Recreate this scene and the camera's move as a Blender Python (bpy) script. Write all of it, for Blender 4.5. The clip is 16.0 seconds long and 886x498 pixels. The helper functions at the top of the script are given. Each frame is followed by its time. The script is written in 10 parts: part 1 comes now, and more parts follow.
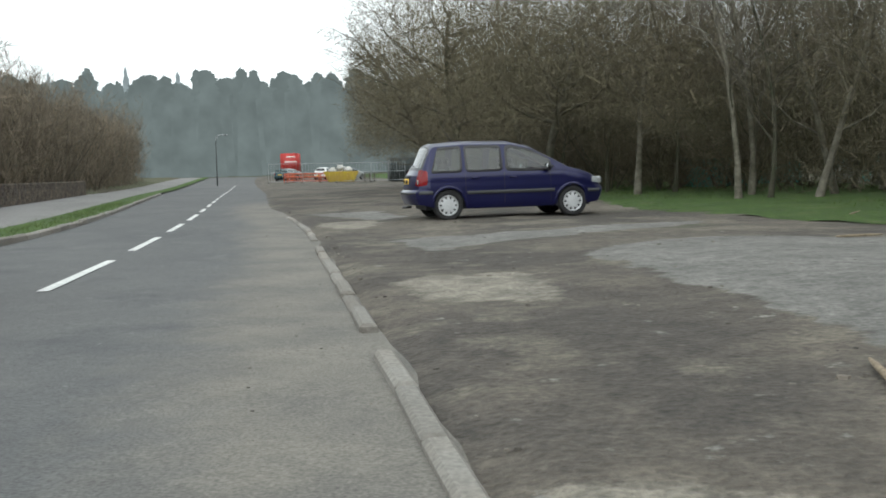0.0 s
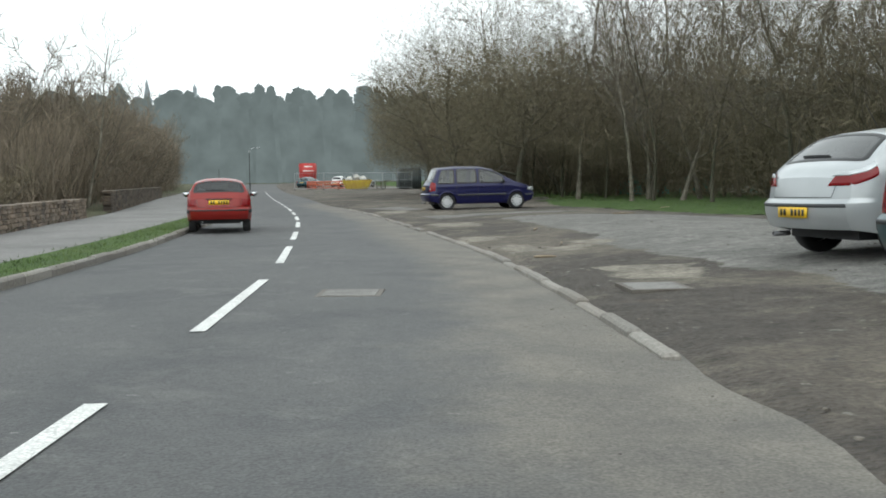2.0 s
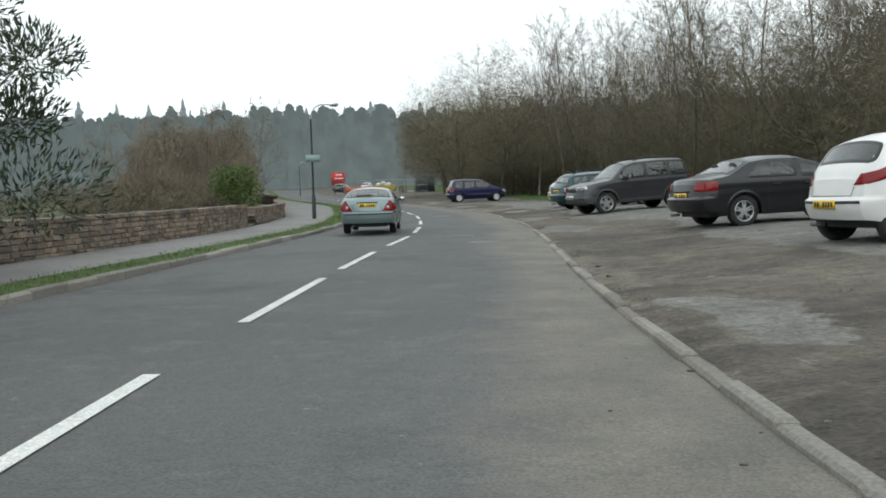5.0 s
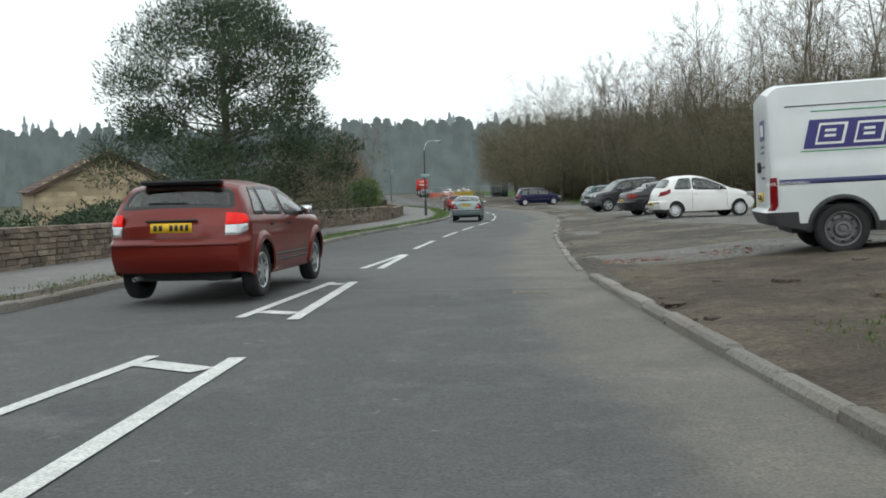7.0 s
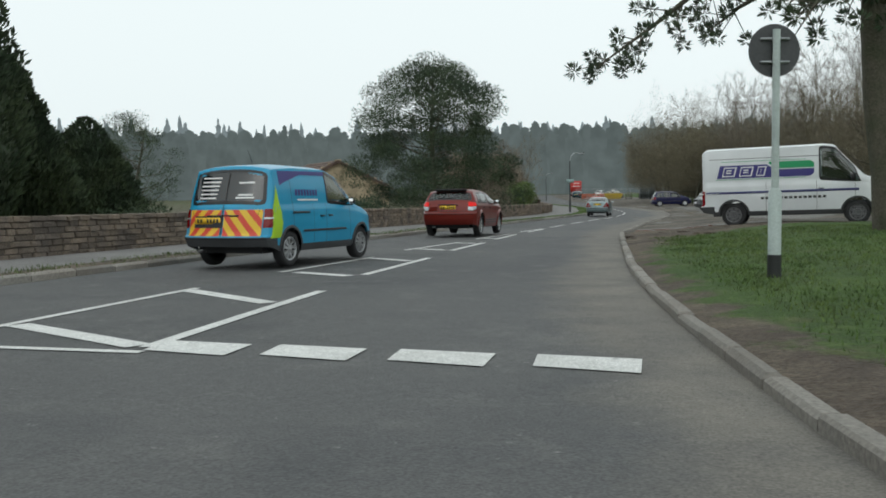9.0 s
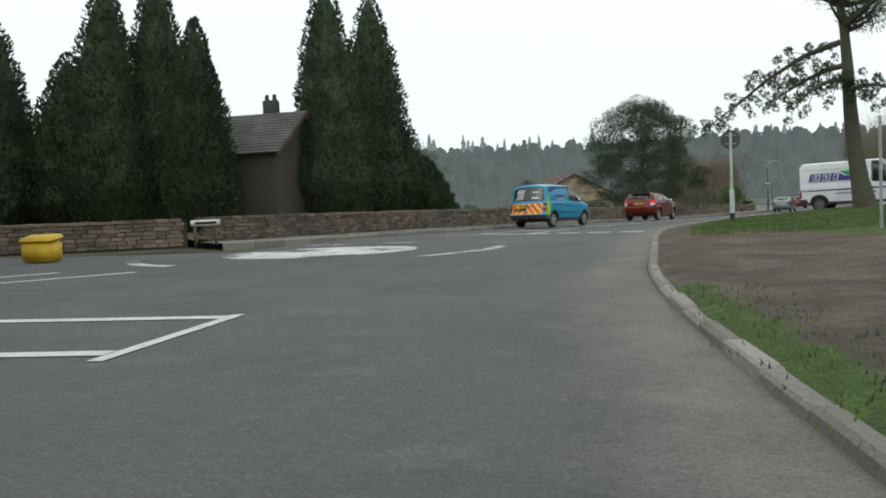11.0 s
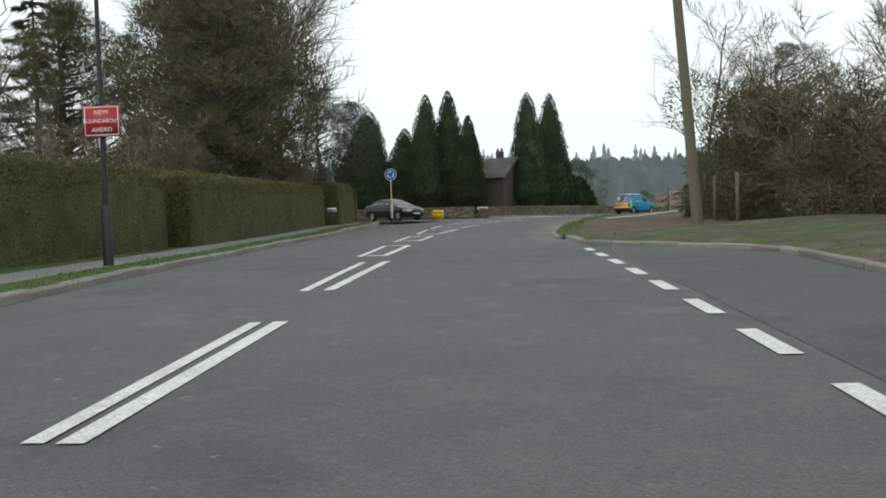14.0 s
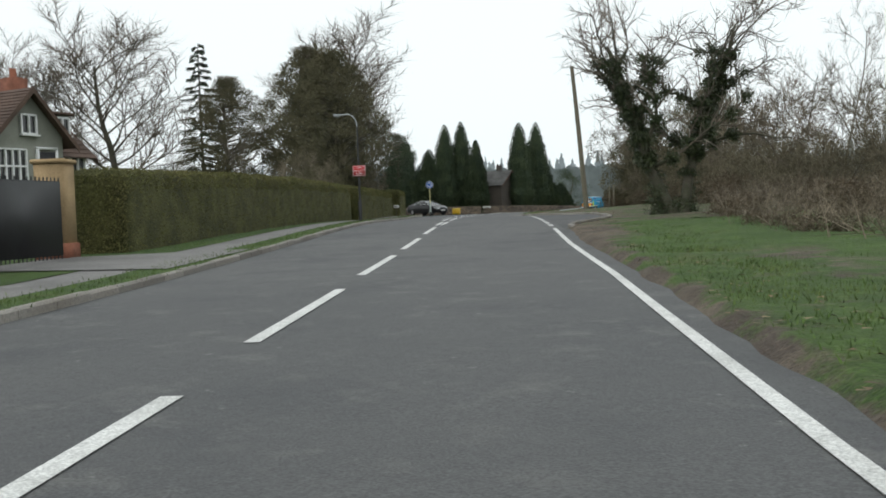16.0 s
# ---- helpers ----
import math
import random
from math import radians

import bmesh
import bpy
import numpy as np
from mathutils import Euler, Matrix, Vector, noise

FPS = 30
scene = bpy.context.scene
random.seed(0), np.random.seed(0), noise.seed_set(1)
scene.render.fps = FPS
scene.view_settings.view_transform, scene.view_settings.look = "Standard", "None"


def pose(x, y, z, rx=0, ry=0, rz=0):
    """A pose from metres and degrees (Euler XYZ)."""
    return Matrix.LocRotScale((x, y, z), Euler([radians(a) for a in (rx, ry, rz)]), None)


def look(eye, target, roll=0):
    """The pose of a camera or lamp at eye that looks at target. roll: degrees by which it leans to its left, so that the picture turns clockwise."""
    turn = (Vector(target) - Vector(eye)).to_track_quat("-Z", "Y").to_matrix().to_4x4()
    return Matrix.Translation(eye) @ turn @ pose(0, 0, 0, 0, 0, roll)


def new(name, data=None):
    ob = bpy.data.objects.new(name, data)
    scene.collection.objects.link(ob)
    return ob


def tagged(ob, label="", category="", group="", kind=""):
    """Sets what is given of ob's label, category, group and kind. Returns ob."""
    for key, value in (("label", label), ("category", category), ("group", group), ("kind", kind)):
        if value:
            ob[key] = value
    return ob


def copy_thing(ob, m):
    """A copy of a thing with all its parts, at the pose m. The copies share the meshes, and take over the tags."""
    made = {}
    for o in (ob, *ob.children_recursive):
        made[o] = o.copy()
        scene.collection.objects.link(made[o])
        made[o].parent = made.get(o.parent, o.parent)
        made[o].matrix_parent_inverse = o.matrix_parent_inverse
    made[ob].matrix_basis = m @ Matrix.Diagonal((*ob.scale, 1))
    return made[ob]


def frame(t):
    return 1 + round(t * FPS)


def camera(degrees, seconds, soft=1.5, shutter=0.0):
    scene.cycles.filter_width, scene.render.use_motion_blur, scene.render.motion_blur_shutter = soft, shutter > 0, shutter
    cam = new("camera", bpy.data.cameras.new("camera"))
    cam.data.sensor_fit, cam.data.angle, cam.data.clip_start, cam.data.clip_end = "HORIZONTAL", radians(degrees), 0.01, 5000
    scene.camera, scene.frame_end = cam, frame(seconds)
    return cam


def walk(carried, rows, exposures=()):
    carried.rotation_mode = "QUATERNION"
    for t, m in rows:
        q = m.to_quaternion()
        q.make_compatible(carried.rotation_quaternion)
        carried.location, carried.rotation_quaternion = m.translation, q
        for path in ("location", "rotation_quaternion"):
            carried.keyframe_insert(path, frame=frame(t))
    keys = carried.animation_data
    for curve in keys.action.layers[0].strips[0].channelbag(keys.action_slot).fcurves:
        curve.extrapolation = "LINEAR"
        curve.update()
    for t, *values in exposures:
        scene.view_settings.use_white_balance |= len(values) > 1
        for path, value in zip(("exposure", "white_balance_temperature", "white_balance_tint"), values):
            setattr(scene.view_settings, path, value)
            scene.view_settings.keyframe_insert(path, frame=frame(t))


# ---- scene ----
cam = camera(50.0, 16.0, soft=1.8)
PATH = [
    (0, (-0.000, -0.000, 1.064), (-0.542, 9.942, 0.134), -1.06),
    (0.5, (0.215, -3.526, 1.161), (-0.386, 6.414, 0.241), -1.12),
    (1, (0.413, -7.516, 1.250), (-0.194, 2.433, 0.445), -0.72),
    (1.5, (0.641, -11.434, 1.314), (0.042, -1.486, 0.488), -0.71),
    (2, (0.850, -15.839, 1.385), (0.300, -5.890, 0.540), -0.63),
    (2.5, (1.082, -20.308, 1.468), (0.555, -10.359, 0.612), -1.13),
    (3, (1.199, -25.277, 1.547), (0.739, -15.324, 0.694), -1.41),
    (3.5, (1.355, -30.087, 1.622), (0.973, -20.126, 0.816), -1.82),
    (3.7, (1.429, -32.201, 1.661), (1.044, -22.243, 0.835), -1.98),
    (5.8, (2.287, -56.542, 2.308), (1.487, -46.605, 1.513), -1.37),
    (6, (2.467, -58.716, 2.350), (1.606, -48.784, 1.569), -1.45),
    (6.5, (2.979, -63.644, 2.490), (1.897, -53.733, 1.715), -1.99),
    (7, (3.577, -68.281, 2.601), (2.195, -58.405, 1.856), -1.70),
    (7.5, (4.218, -72.155, 2.690), (2.441, -62.342, 1.958), -1.72),
    (8, (5.039, -76.238, 2.763), (2.873, -66.501, 2.050), -1.38),
    (8.5, (5.969, -80.250, 2.880), (3.416, -70.607, 2.166), -0.77),
    (9, (7.236, -84.669, 2.905), (4.259, -75.149, 2.192), -0.85),
    (9.5, (8.621, -89.101, 2.937), (5.133, -79.754, 2.250), -0.76),
    (10, (10.607, -94.055, 2.965), (6.462, -84.977, 2.316), -1.89),
    (10.2, (11.397, -95.747, 2.953), (7.014, -86.780, 2.323), -2.00),
    (12.3, (24.481, -117.931, 2.894), (18.285, -110.096, 2.413), -2.83),
    (12.5, (25.998, -120.020, 2.878), (19.706, -112.262, 2.396), -2.72),
    (13, (30.509, -125.571, 2.922), (24.006, -117.989, 2.447), -2.44),
    (13.5, (34.906, -131.078, 2.879), (28.294, -123.590, 2.400), -2.16),
    (14, (40.062, -137.335, 2.717), (33.339, -129.946, 2.265), -1.83),
    (14.5, (44.581, -142.754, 2.549), (37.806, -135.407, 2.208), -1.80),
    (15, (49.328, -148.628, 2.386), (42.563, -141.273, 2.024), -1.78),
    (15.5, (53.895, -154.276, 2.304), (47.137, -146.915, 1.922), -1.80),
    (16, (58.770, -160.222, 2.223), (52.033, -152.843, 1.824), -2.09),
]
walk(cam, [(t, look(eye, target, roll)) for t, eye, target, roll in PATH],
     [(0, 0.42, 6350, 7), (2, 0.40, 6350, 7), (3.5, 0.22, 6350, 7), (7, 0.10, 6350, 7), (9, -0.22, 6350, 6), (9.5, -0.16, 6450, 9), (12.5, -0.06, 6450, 9), (16, -0.08, 6450, 9)])

# ---- light: a white overcast sky with a faint broad sun ----
SUN_ELEV, SUN_ROT = radians(38), radians(200)
world = bpy.data.worlds.new("overcast")
scene.world = world
world.use_nodes = True
_n, _l = world.node_tree.nodes, world.node_tree.links
_bg = _n["Background"]
_sky = _n.new("ShaderNodeTexSky")
_sky.sky_type, _sky.sun_disc = "NISHITA", False
_sky.sun_elevation, _sky.sun_rotation = SUN_ELEV, SUN_ROT
_sky.air_density, _sky.dust_density, _sky.ozone_density = 1.0, 6.0, 1.0
_hs = _n.new("ShaderNodeHueSaturation")
_hs.inputs["Saturation"].default_value = 0.10
_l.new(_sky.outputs["Color"], _hs.inputs["Color"])
_mx = _n.new("ShaderNodeMix")
_mx.data_type = "RGBA"
_mx.inputs["Factor"].default_value = 0.82
_l.new(_hs.outputs["Color"], _mx.inputs["A"])
_mx.inputs["B"].default_value = (11.0, 11.7, 11.8, 1)
_l.new(_mx.outputs["Result"], _bg.inputs["Color"])
_bg.inputs["Strength"].default_value = 0.109
sun = new("sun", bpy.data.lights.new("sun", "SUN"))
sun.data.energy, sun.data.angle, sun.data.color = 0.5, radians(75), (1.0, 0.97, 0.92)
sun.matrix_world = look((0, 0, 60), (0 + 30 * math.sin(SUN_ROT), 30 * math.cos(SUN_ROT) * -1 + 0, 60 - 30 * math.tan(SUN_ELEV)))
scene.view_settings.exposure = 0.0


# ---- materials ----
def material(name, base, rough=0.8, metal=0.0, scale=6.0, vary=0.25, fine=60.0, bump=0.15, second=None, spec=0.5, coat=0.0,
             per_object=0.0, blotch=0.5, bump_scale=None, island=0.0):
    """Two scales of colour variation, fine relief and a roughness that follows the grain."""
    m = bpy.data.materials.new(name)
    m.use_nodes = True
    n, l = m.node_tree.nodes, m.node_tree.links
    b = n["Principled BSDF"]
    b.inputs["Roughness"].default_value, b.inputs["Metallic"].default_value = rough, metal
    b.inputs["Specular IOR Level"].default_value = spec
    b.inputs["Coat Weight"].default_value = coat
    b.inputs["Coat Roughness"].default_value = 0.05
    geo = n.new("ShaderNodeNewGeometry")
    big = n.new("ShaderNodeTexNoise")
    big.inputs["Scale"].default_value, big.inputs["Detail"].default_value = 1.0 / scale, 5
    small = n.new("ShaderNodeTexNoise")
    small.inputs["Scale"].default_value, small.inputs["Detail"].default_value = fine, 3
    l.new(geo.outputs["Position"], big.inputs["Vector"])
    l.new(geo.outputs["Position"], small.inputs["Vector"])
    base = tuple(base)
    other = tuple(second) if second else tuple(min(1.0, c * (1 + vary)) for c in base)
    ramp = n.new("ShaderNodeValToRGB")
    ramp.color_ramp.elements[0].position, ramp.color_ramp.elements[1].position = blotch - 0.12, blotch + 0.14
    ramp.color_ramp.elements[0].color = (*(c * (1 - vary * 0.5) for c in base), 1)
    ramp.color_ramp.elements[1].color = (*other, 1)
    l.new(big.outputs["Fac"], ramp.inputs["Fac"])
    grain = n.new("ShaderNodeMapRange")
    grain.inputs["From Min"].default_value, grain.inputs["From Max"].default_value = 0.25, 0.75
    grain.inputs["To Min"].default_value, grain.inputs["To Max"].default_value = 1 - vary, 1 + vary
    l.new(small.outputs["Fac"], grain.inputs["Value"])
    value = grain.outputs["Result"]
    for amount, kind in ((per_object, "object"), (island, "island")):
        if amount:
            rnd = n.new("ShaderNodeObjectInfo").outputs["Random"] if kind == "object" else geo.outputs["Random Per Island"]
            mr = n.new("ShaderNodeMapRange")
            mr.inputs["To Min"].default_value, mr.inputs["To Max"].default_value = 1 - amount, 1 + amount
            l.new(rnd, mr.inputs["Value"])
            mu = n.new("ShaderNodeMath")
            mu.operation = "MULTIPLY"
            l.new(value, mu.inputs[0])
            l.new(mr.outputs["Result"], mu.inputs[1])
            value = mu.outputs["Value"]
    mul = n.new("ShaderNodeVectorMath")
    mul.operation = "SCALE"
    l.new(ramp.outputs["Color"], mul.inputs[0])
    l.new(value, mul.inputs["Scale"])
    l.new(mul.outputs["Vector"], b.inputs["Base Color"])
    if bump:
        bm_ = n.new("ShaderNodeBump")
        bm_.inputs["Strength"].default_value, bm_.inputs["Distance"].default_value = bump, bump_scale or 0.02
        l.new(small.outputs["Fac"], bm_.inputs["Height"])
        l.new(bm_.outputs["Normal"], b.inputs["Normal"])
    return m


def plain(name, base, rough=0.5, metal=0.0, emit=0.0, spec=0.5, coat=0.0, transmission=0.0):
    m = bpy.data.materials.new(name)
    m.use_nodes = True
    b = m.node_tree.nodes["Principled BSDF"]
    b.inputs["Base Color"].default_value = (*base, 1)
    b.inputs["Roughness"].default_value, b.inputs["Metallic"].default_value = rough, metal
    b.inputs["Specular IOR Level"].default_value, b.inputs["Coat Weight"].default_value = spec, coat
    b.inputs["Transmission Weight"].default_value = transmission
    if emit:
        b.inputs["Emission Color"].default_value, b.inputs["Emission Strength"].default_value = (*base, 1), emit
    return m


def layered(name, layers, rough=0.9, bump=0.4, bump_distance=0.03, fine=40.0, clods=0.16):
    """A ground surface of several soils: (colour, noise size in metres, threshold, softness), the first everywhere, later ones in patches."""
    m = bpy.data.materials.new(name)
    m.use_nodes = True
    n, l = m.node_tree.nodes, m.node_tree.links
    b = n["Principled BSDF"]
    b.inputs["Roughness"].default_value = rough
    geo = n.new("ShaderNodeNewGeometry")
    out = None
    for k, (colour, size, threshold, softness) in enumerate(layers):
        if out is None:
            rgb = n.new("ShaderNodeRGB")
            rgb.outputs[0].default_value = (*colour, 1)
            out = rgb.outputs[0]
            continue
        t = n.new("ShaderNodeTexNoise")
        t.noise_dimensions = "4D"
        t.inputs["W"].default_value = 3.7 * k
        t.inputs["Scale"].default_value, t.inputs["Detail"].default_value = 1 / size, 7
        t.inputs["Roughness"].default_value = 0.62
        l.new(geo.outputs["Position"], t.inputs["Vector"])
        r = n.new("ShaderNodeMapRange")
        r.inputs["From Min"].default_value, r.inputs["From Max"].default_value = threshold - softness, threshold + softness
        l.new(t.outputs["Fac"], r.inputs["Value"])
        mix = n.new("ShaderNodeMix")
        mix.data_type = "RGBA"
        l.new(r.outputs["Result"], mix.inputs["Factor"])
        l.new(out, mix.inputs["A"])
        mix.inputs["B"].default_value = (*colour, 1)
        out = mix.outputs["Result"]
    small = n.new("ShaderNodeTexNoise")
    small.inputs["Scale"].default_value, small.inputs["Detail"].default_value = fine, 5
    l.new(geo.outputs["Position"], small.inputs["Vector"])
    grain = n.new("ShaderNodeMapRange")
    grain.inputs["From Min"].default_value, grain.inputs["From Max"].default_value = 0.25, 0.75
    grain.inputs["To Min"].default_value, grain.inputs["To Max"].default_value = 0.6, 1.4
    l.new(small.outputs["Fac"], grain.inputs["Value"])
    mul = n.new("ShaderNodeVectorMath")
    mul.operation = "SCALE"
    l.new(out, mul.inputs[0])
    clod = n.new("ShaderNodeTexNoise")
    clod.inputs["Scale"].default_value, clod.inputs["Detail"].default_value, clod.inputs["Roughness"].default_value = fine / 5, 6, 0.7
    l.new(geo.outputs["Position"], clod.inputs["Vector"])
    lump = n.new("ShaderNodeMapRange")
    lump.inputs["From Min"].default_value, lump.inputs["From Max"].default_value = 0.28, 0.72
    lump.inputs["To Min"].default_value, lump.inputs["To Max"].default_value = 1 - clods, 1 + clods
    l.new(clod.outputs["Fac"], lump.inputs["Value"])
    both = n.new("ShaderNodeMath")
    both.operation = "MULTIPLY"
    l.new(grain.outputs["Result"], both.inputs[0])
    l.new(lump.outputs["Result"], both.inputs[1])
    l.new(both.outputs["Value"], mul.inputs["Scale"])
    l.new(mul.outputs["Vector"], b.inputs["Base Color"])
    bp = n.new("ShaderNodeBump")
    bp.inputs["Strength"].default_value, bp.inputs["Distance"].default_value = bump, bump_distance
    l.new(small.outputs["Fac"], bp.inputs["Height"])
    l.new(bp.outputs["Normal"], b.inputs["Normal"])
    return m


ASPHALT = layered("asphalt", [((0.078, 0.079, 0.080), 1, 0, 0), ((0.097, 0.097, 0.096), 7, 0.50, 0.10), ((0.060, 0.062, 0.065), 1.6, 0.60, 0.09), ((0.108, 0.107, 0.105), 0.5, 0.60, 0.06), ((0.19, 0.187, 0.18), 0.14, 0.685, 0.03)], 0.86, 0.6, 0.012, 60)


def add_stain(m, attribute, colour, other, size, lo, hi, strength=1.0):
    """Another soil over a surface, where its mesh carries the stain, with a ragged edge."""
    n, l = m.node_tree.nodes, m.node_tree.links
    grain = [q for q in n if q.type == "VECT_MATH"][0]
    src = grain.inputs[0].links[0].from_socket
    at = n.new("ShaderNodeAttribute")
    at.attribute_name = attribute
    geo = n.new("ShaderNodeNewGeometry")
    t = n.new("ShaderNodeTexNoise")
    t.inputs["Scale"].default_value, t.inputs["Detail"].default_value, t.inputs["Roughness"].default_value = 1 / size, 9, 0.68
    l.new(geo.outputs["Position"], t.inputs["Vector"])
    add = n.new("ShaderNodeMath")
    add.operation = "ADD"
    l.new(at.outputs["Fac"], add.inputs[0])
    l.new(t.outputs["Fac"], add.inputs[1])
    mr = n.new("ShaderNodeMapRange")
    mr.inputs["From Min"].default_value, mr.inputs["From Max"].default_value = lo, hi
    mr.inputs["To Max"].default_value = strength
    l.new(add.outputs["Value"], mr.inputs["Value"])
    t2 = n.new("ShaderNodeTexNoise")
    t2.inputs["Scale"].default_value, t2.inputs["Detail"].default_value = 0.9 / size, 8
    l.new(geo.outputs["Position"], t2.inputs["Vector"])
    rp = n.new("ShaderNodeValToRGB")
    rp.color_ramp.elements[0].position, rp.color_ramp.elements[1].position = 0.38, 0.64
    rp.color_ramp.elements[0].color, rp.color_ramp.elements[1].color = (*colour, 1), (*other, 1)
    l.new(t2.outputs["Fac"], rp.inputs["Fac"])
    mix = n.new("ShaderNodeMix")
    mix.data_type = "RGBA"
    l.new(mr.outputs["Result"], mix.inputs["Factor"])
    l.new(src, mix.inputs["A"])
    l.new(rp.outputs["Color"], mix.inputs["B"])
    l.new(mix.outputs["Result"], grain.inputs[0])


add_stain(ASPHALT, "grit", (0.165, 0.152, 0.130), (0.120, 0.112, 0.100), 0.7, 0.72, 1.25)
GRAVEL = layered("car_park_gravel", [((0.118, 0.101, 0.081), 1, 0, 0), ((0.066, 0.057, 0.048), 3.2, 0.49, 0.05), ((0.150, 0.132, 0.104), 1.3, 0.57, 0.05), ((0.075, 0.080, 0.045), 2.3, 0.66, 0.05), ((0.125, 0.086, 0.058), 2.7, 0.68, 0.05), ((0.22, 0.21, 0.19), 0.22, 0.66, 0.03), ((0.050, 0.047, 0.044), 0.3, 0.66, 0.04)], 0.94, 1.0, 0.05, 26, 0.42)
add_stain(GRAVEL, "pale", (0.190, 0.183, 0.168), (0.140, 0.135, 0.124), 0.9, 0.97, 1.03)
add_stain(GRAVEL, "sand", (0.245, 0.222, 0.180), (0.175, 0.158, 0.130), 0.5, 0.98, 1.10)
CONCRETE = layered("pale_concrete", [((0.215, 0.208, 0.195), 1, 0, 0), ((0.16, 0.155, 0.145), 1.6, 0.55, 0.08), ((0.28, 0.27, 0.25), 0.6, 0.68, 0.05)], 0.9, 0.4, 0.015, 50)
PAVE = layered("pavement_asphalt", [((0.185, 0.178, 0.172), 1, 0, 0), ((0.135, 0.130, 0.125), 2.0, 0.55, 0.1), ((0.23, 0.22, 0.21), 0.6, 0.66, 0.06)], 0.92, 0.4, 0.012, 55)
GRASS_SOIL = layered("grass", [((0.056, 0.105, 0.015), 1, 0, 0), ((0.042, 0.082, 0.013), 1.3, 0.50, 0.10), ((0.090, 0.105, 0.035), 0.7, 0.62, 0.06), ((0.085, 0.066, 0.042), 2.2, 0.70, 0.05), ((0.080, 0.125, 0.028), 0.25, 0.60, 0.06)], 1.0, 1.0, 0.07, 28, 0.35)
add_stain(GRASS_SOIL, "worn", (0.078, 0.060, 0.046), (0.140, 0.112, 0.082), 0.8, 0.94, 1.06)
MUD = layered("trodden_mud", [((0.115, 0.088, 0.065), 1, 0, 0), ((0.075, 0.057, 0.045), 1.4, 0.5, 0.1), ((0.165, 0.14, 0.11), 0.8, 0.62, 0.05), ((0.065, 0.090, 0.028), 1.9, 0.63, 0.04)], 0.95, 1.0, 0.06, 25)
FIELD = layered("woodland_floor", [((0.070, 0.062, 0.038), 1, 0, 0), ((0.065, 0.085, 0.030), 14, 0.5, 0.15), ((0.085, 0.06, 0.04), 3, 0.58, 0.1)], 1.0, 1.0, 0.06, 20)
KERB = material("kerb_concrete", (0.27, 0.255, 0.23), 0.9, scale=1.5, vary=0.28, fine=35, bump=0.4, per_object=0.22, second=(0.20, 0.18, 0.155))
PAINT = layered("white_road_paint", [((0.62, 0.62, 0.60), 1, 0, 0), ((0.50, 0.50, 0.48), 0.7, 0.55, 0.1), ((0.16, 0.16, 0.16), 0.16, 0.70, 0.03)], 0.75, 0.3, 0.006, 60)
WORN_PAINT = layered("scuffed_white_road_paint", [((0.60, 0.60, 0.58), 1, 0, 0), ((0.46, 0.46, 0.45), 0.9, 0.52, 0.1), ((0.105, 0.105, 0.105), 1.1, 0.535, 0.02), ((0.11, 0.11, 0.11), 0.22, 0.62, 0.03)], 0.78, 0.3, 0.006, 60)
STONE = material("gritstone", (0.20, 0.155, 0.115), 0.92, scale=0.6, vary=0.32, fine=28, bump=0.6, per_object=0.38, second=(0.11, 0.09, 0.075), island=0.38)


# ---- helpers of this scene ----
def mesh_data(name, verts, faces, mats, smooth=False, slots=None):
    me = bpy.data.meshes.new(name)
    me.from_pydata([tuple(v) for v in verts], [], faces)
    for m in mats if isinstance(mats, (list, tuple)) else [mats]:
        me.materials.append(m)
    if slots is not None:
        me.polygons.foreach_set("material_index", slots)
    if smooth:
        me.polygons.foreach_set("use_smooth", [True] * len(me.polygons))
    me.update()
    return me


def obj(name, verts, faces, mats, smooth=False, parent=None, slots=None, label=""):
    ob = new(name, mesh_data(name, verts, faces, mats, smooth, slots))
    if parent is not None:
        ob.parent = parent
    return tagged(ob, label=label)


def part(name, bm, mat, parent, label="", smooth=False):
    me = bpy.data.meshes.new(name)
    bm.to_mesh(me)
    bm.free()
    for m in mat if isinstance(mat, (list, tuple)) else [mat]:
        me.materials.append(m)
    if smooth:
        me.polygons.foreach_set("use_smooth", [True] * len(me.polygons))
    ob = new(name, me)
    ob.parent = parent
    return tagged(ob, label=label)


def thing(name, m, label, category, group="", kind=""):
    ob = new(name)
    ob.matrix_basis = m
    return tagged(ob, label, category, group, kind)


def curve(points, step=1.5):
    """A smooth line through plan points, in even steps."""
    p = [Vector(q) for q in points]
    p = [2 * p[0] - p[1]] + p + [2 * p[-1] - p[-2]]
    out = []
    for k in range(1, len(p) - 2):
        a, b, c, d = p[k - 1], p[k], p[k + 1], p[k + 2]
        n = max(1, int((c - b).length / 0.3))
        for i in range(n):
            t = i / n
            out.append(0.5 * ((2 * b) + (c - a) * t + (2 * a - 5 * b + 4 * c - d) * t * t + (3 * b - a - 3 * c + d) * t ** 3))
    out.append(p[-2])
    return resample(out, step)


def resample(line, step):
    arr = np.array([tuple(q)[:2] for q in line])
    seg = np.r_[0, np.cumsum(np.linalg.norm(np.diff(arr, axis=0), axis=1))]
    n = max(2, int(round(seg[-1] / step)) + 1)
    s = np.linspace(0, seg[-1], n)
    return np.c_[np.interp(s, seg, arr[:, 0]), np.interp(s, seg, arr[:, 1])]


def normals(line):
    d = np.gradient(line, axis=0)
    d /= np.linalg.norm(d, axis=1, keepdims=True)
    return np.c_[-d[:, 1], d[:, 0]]


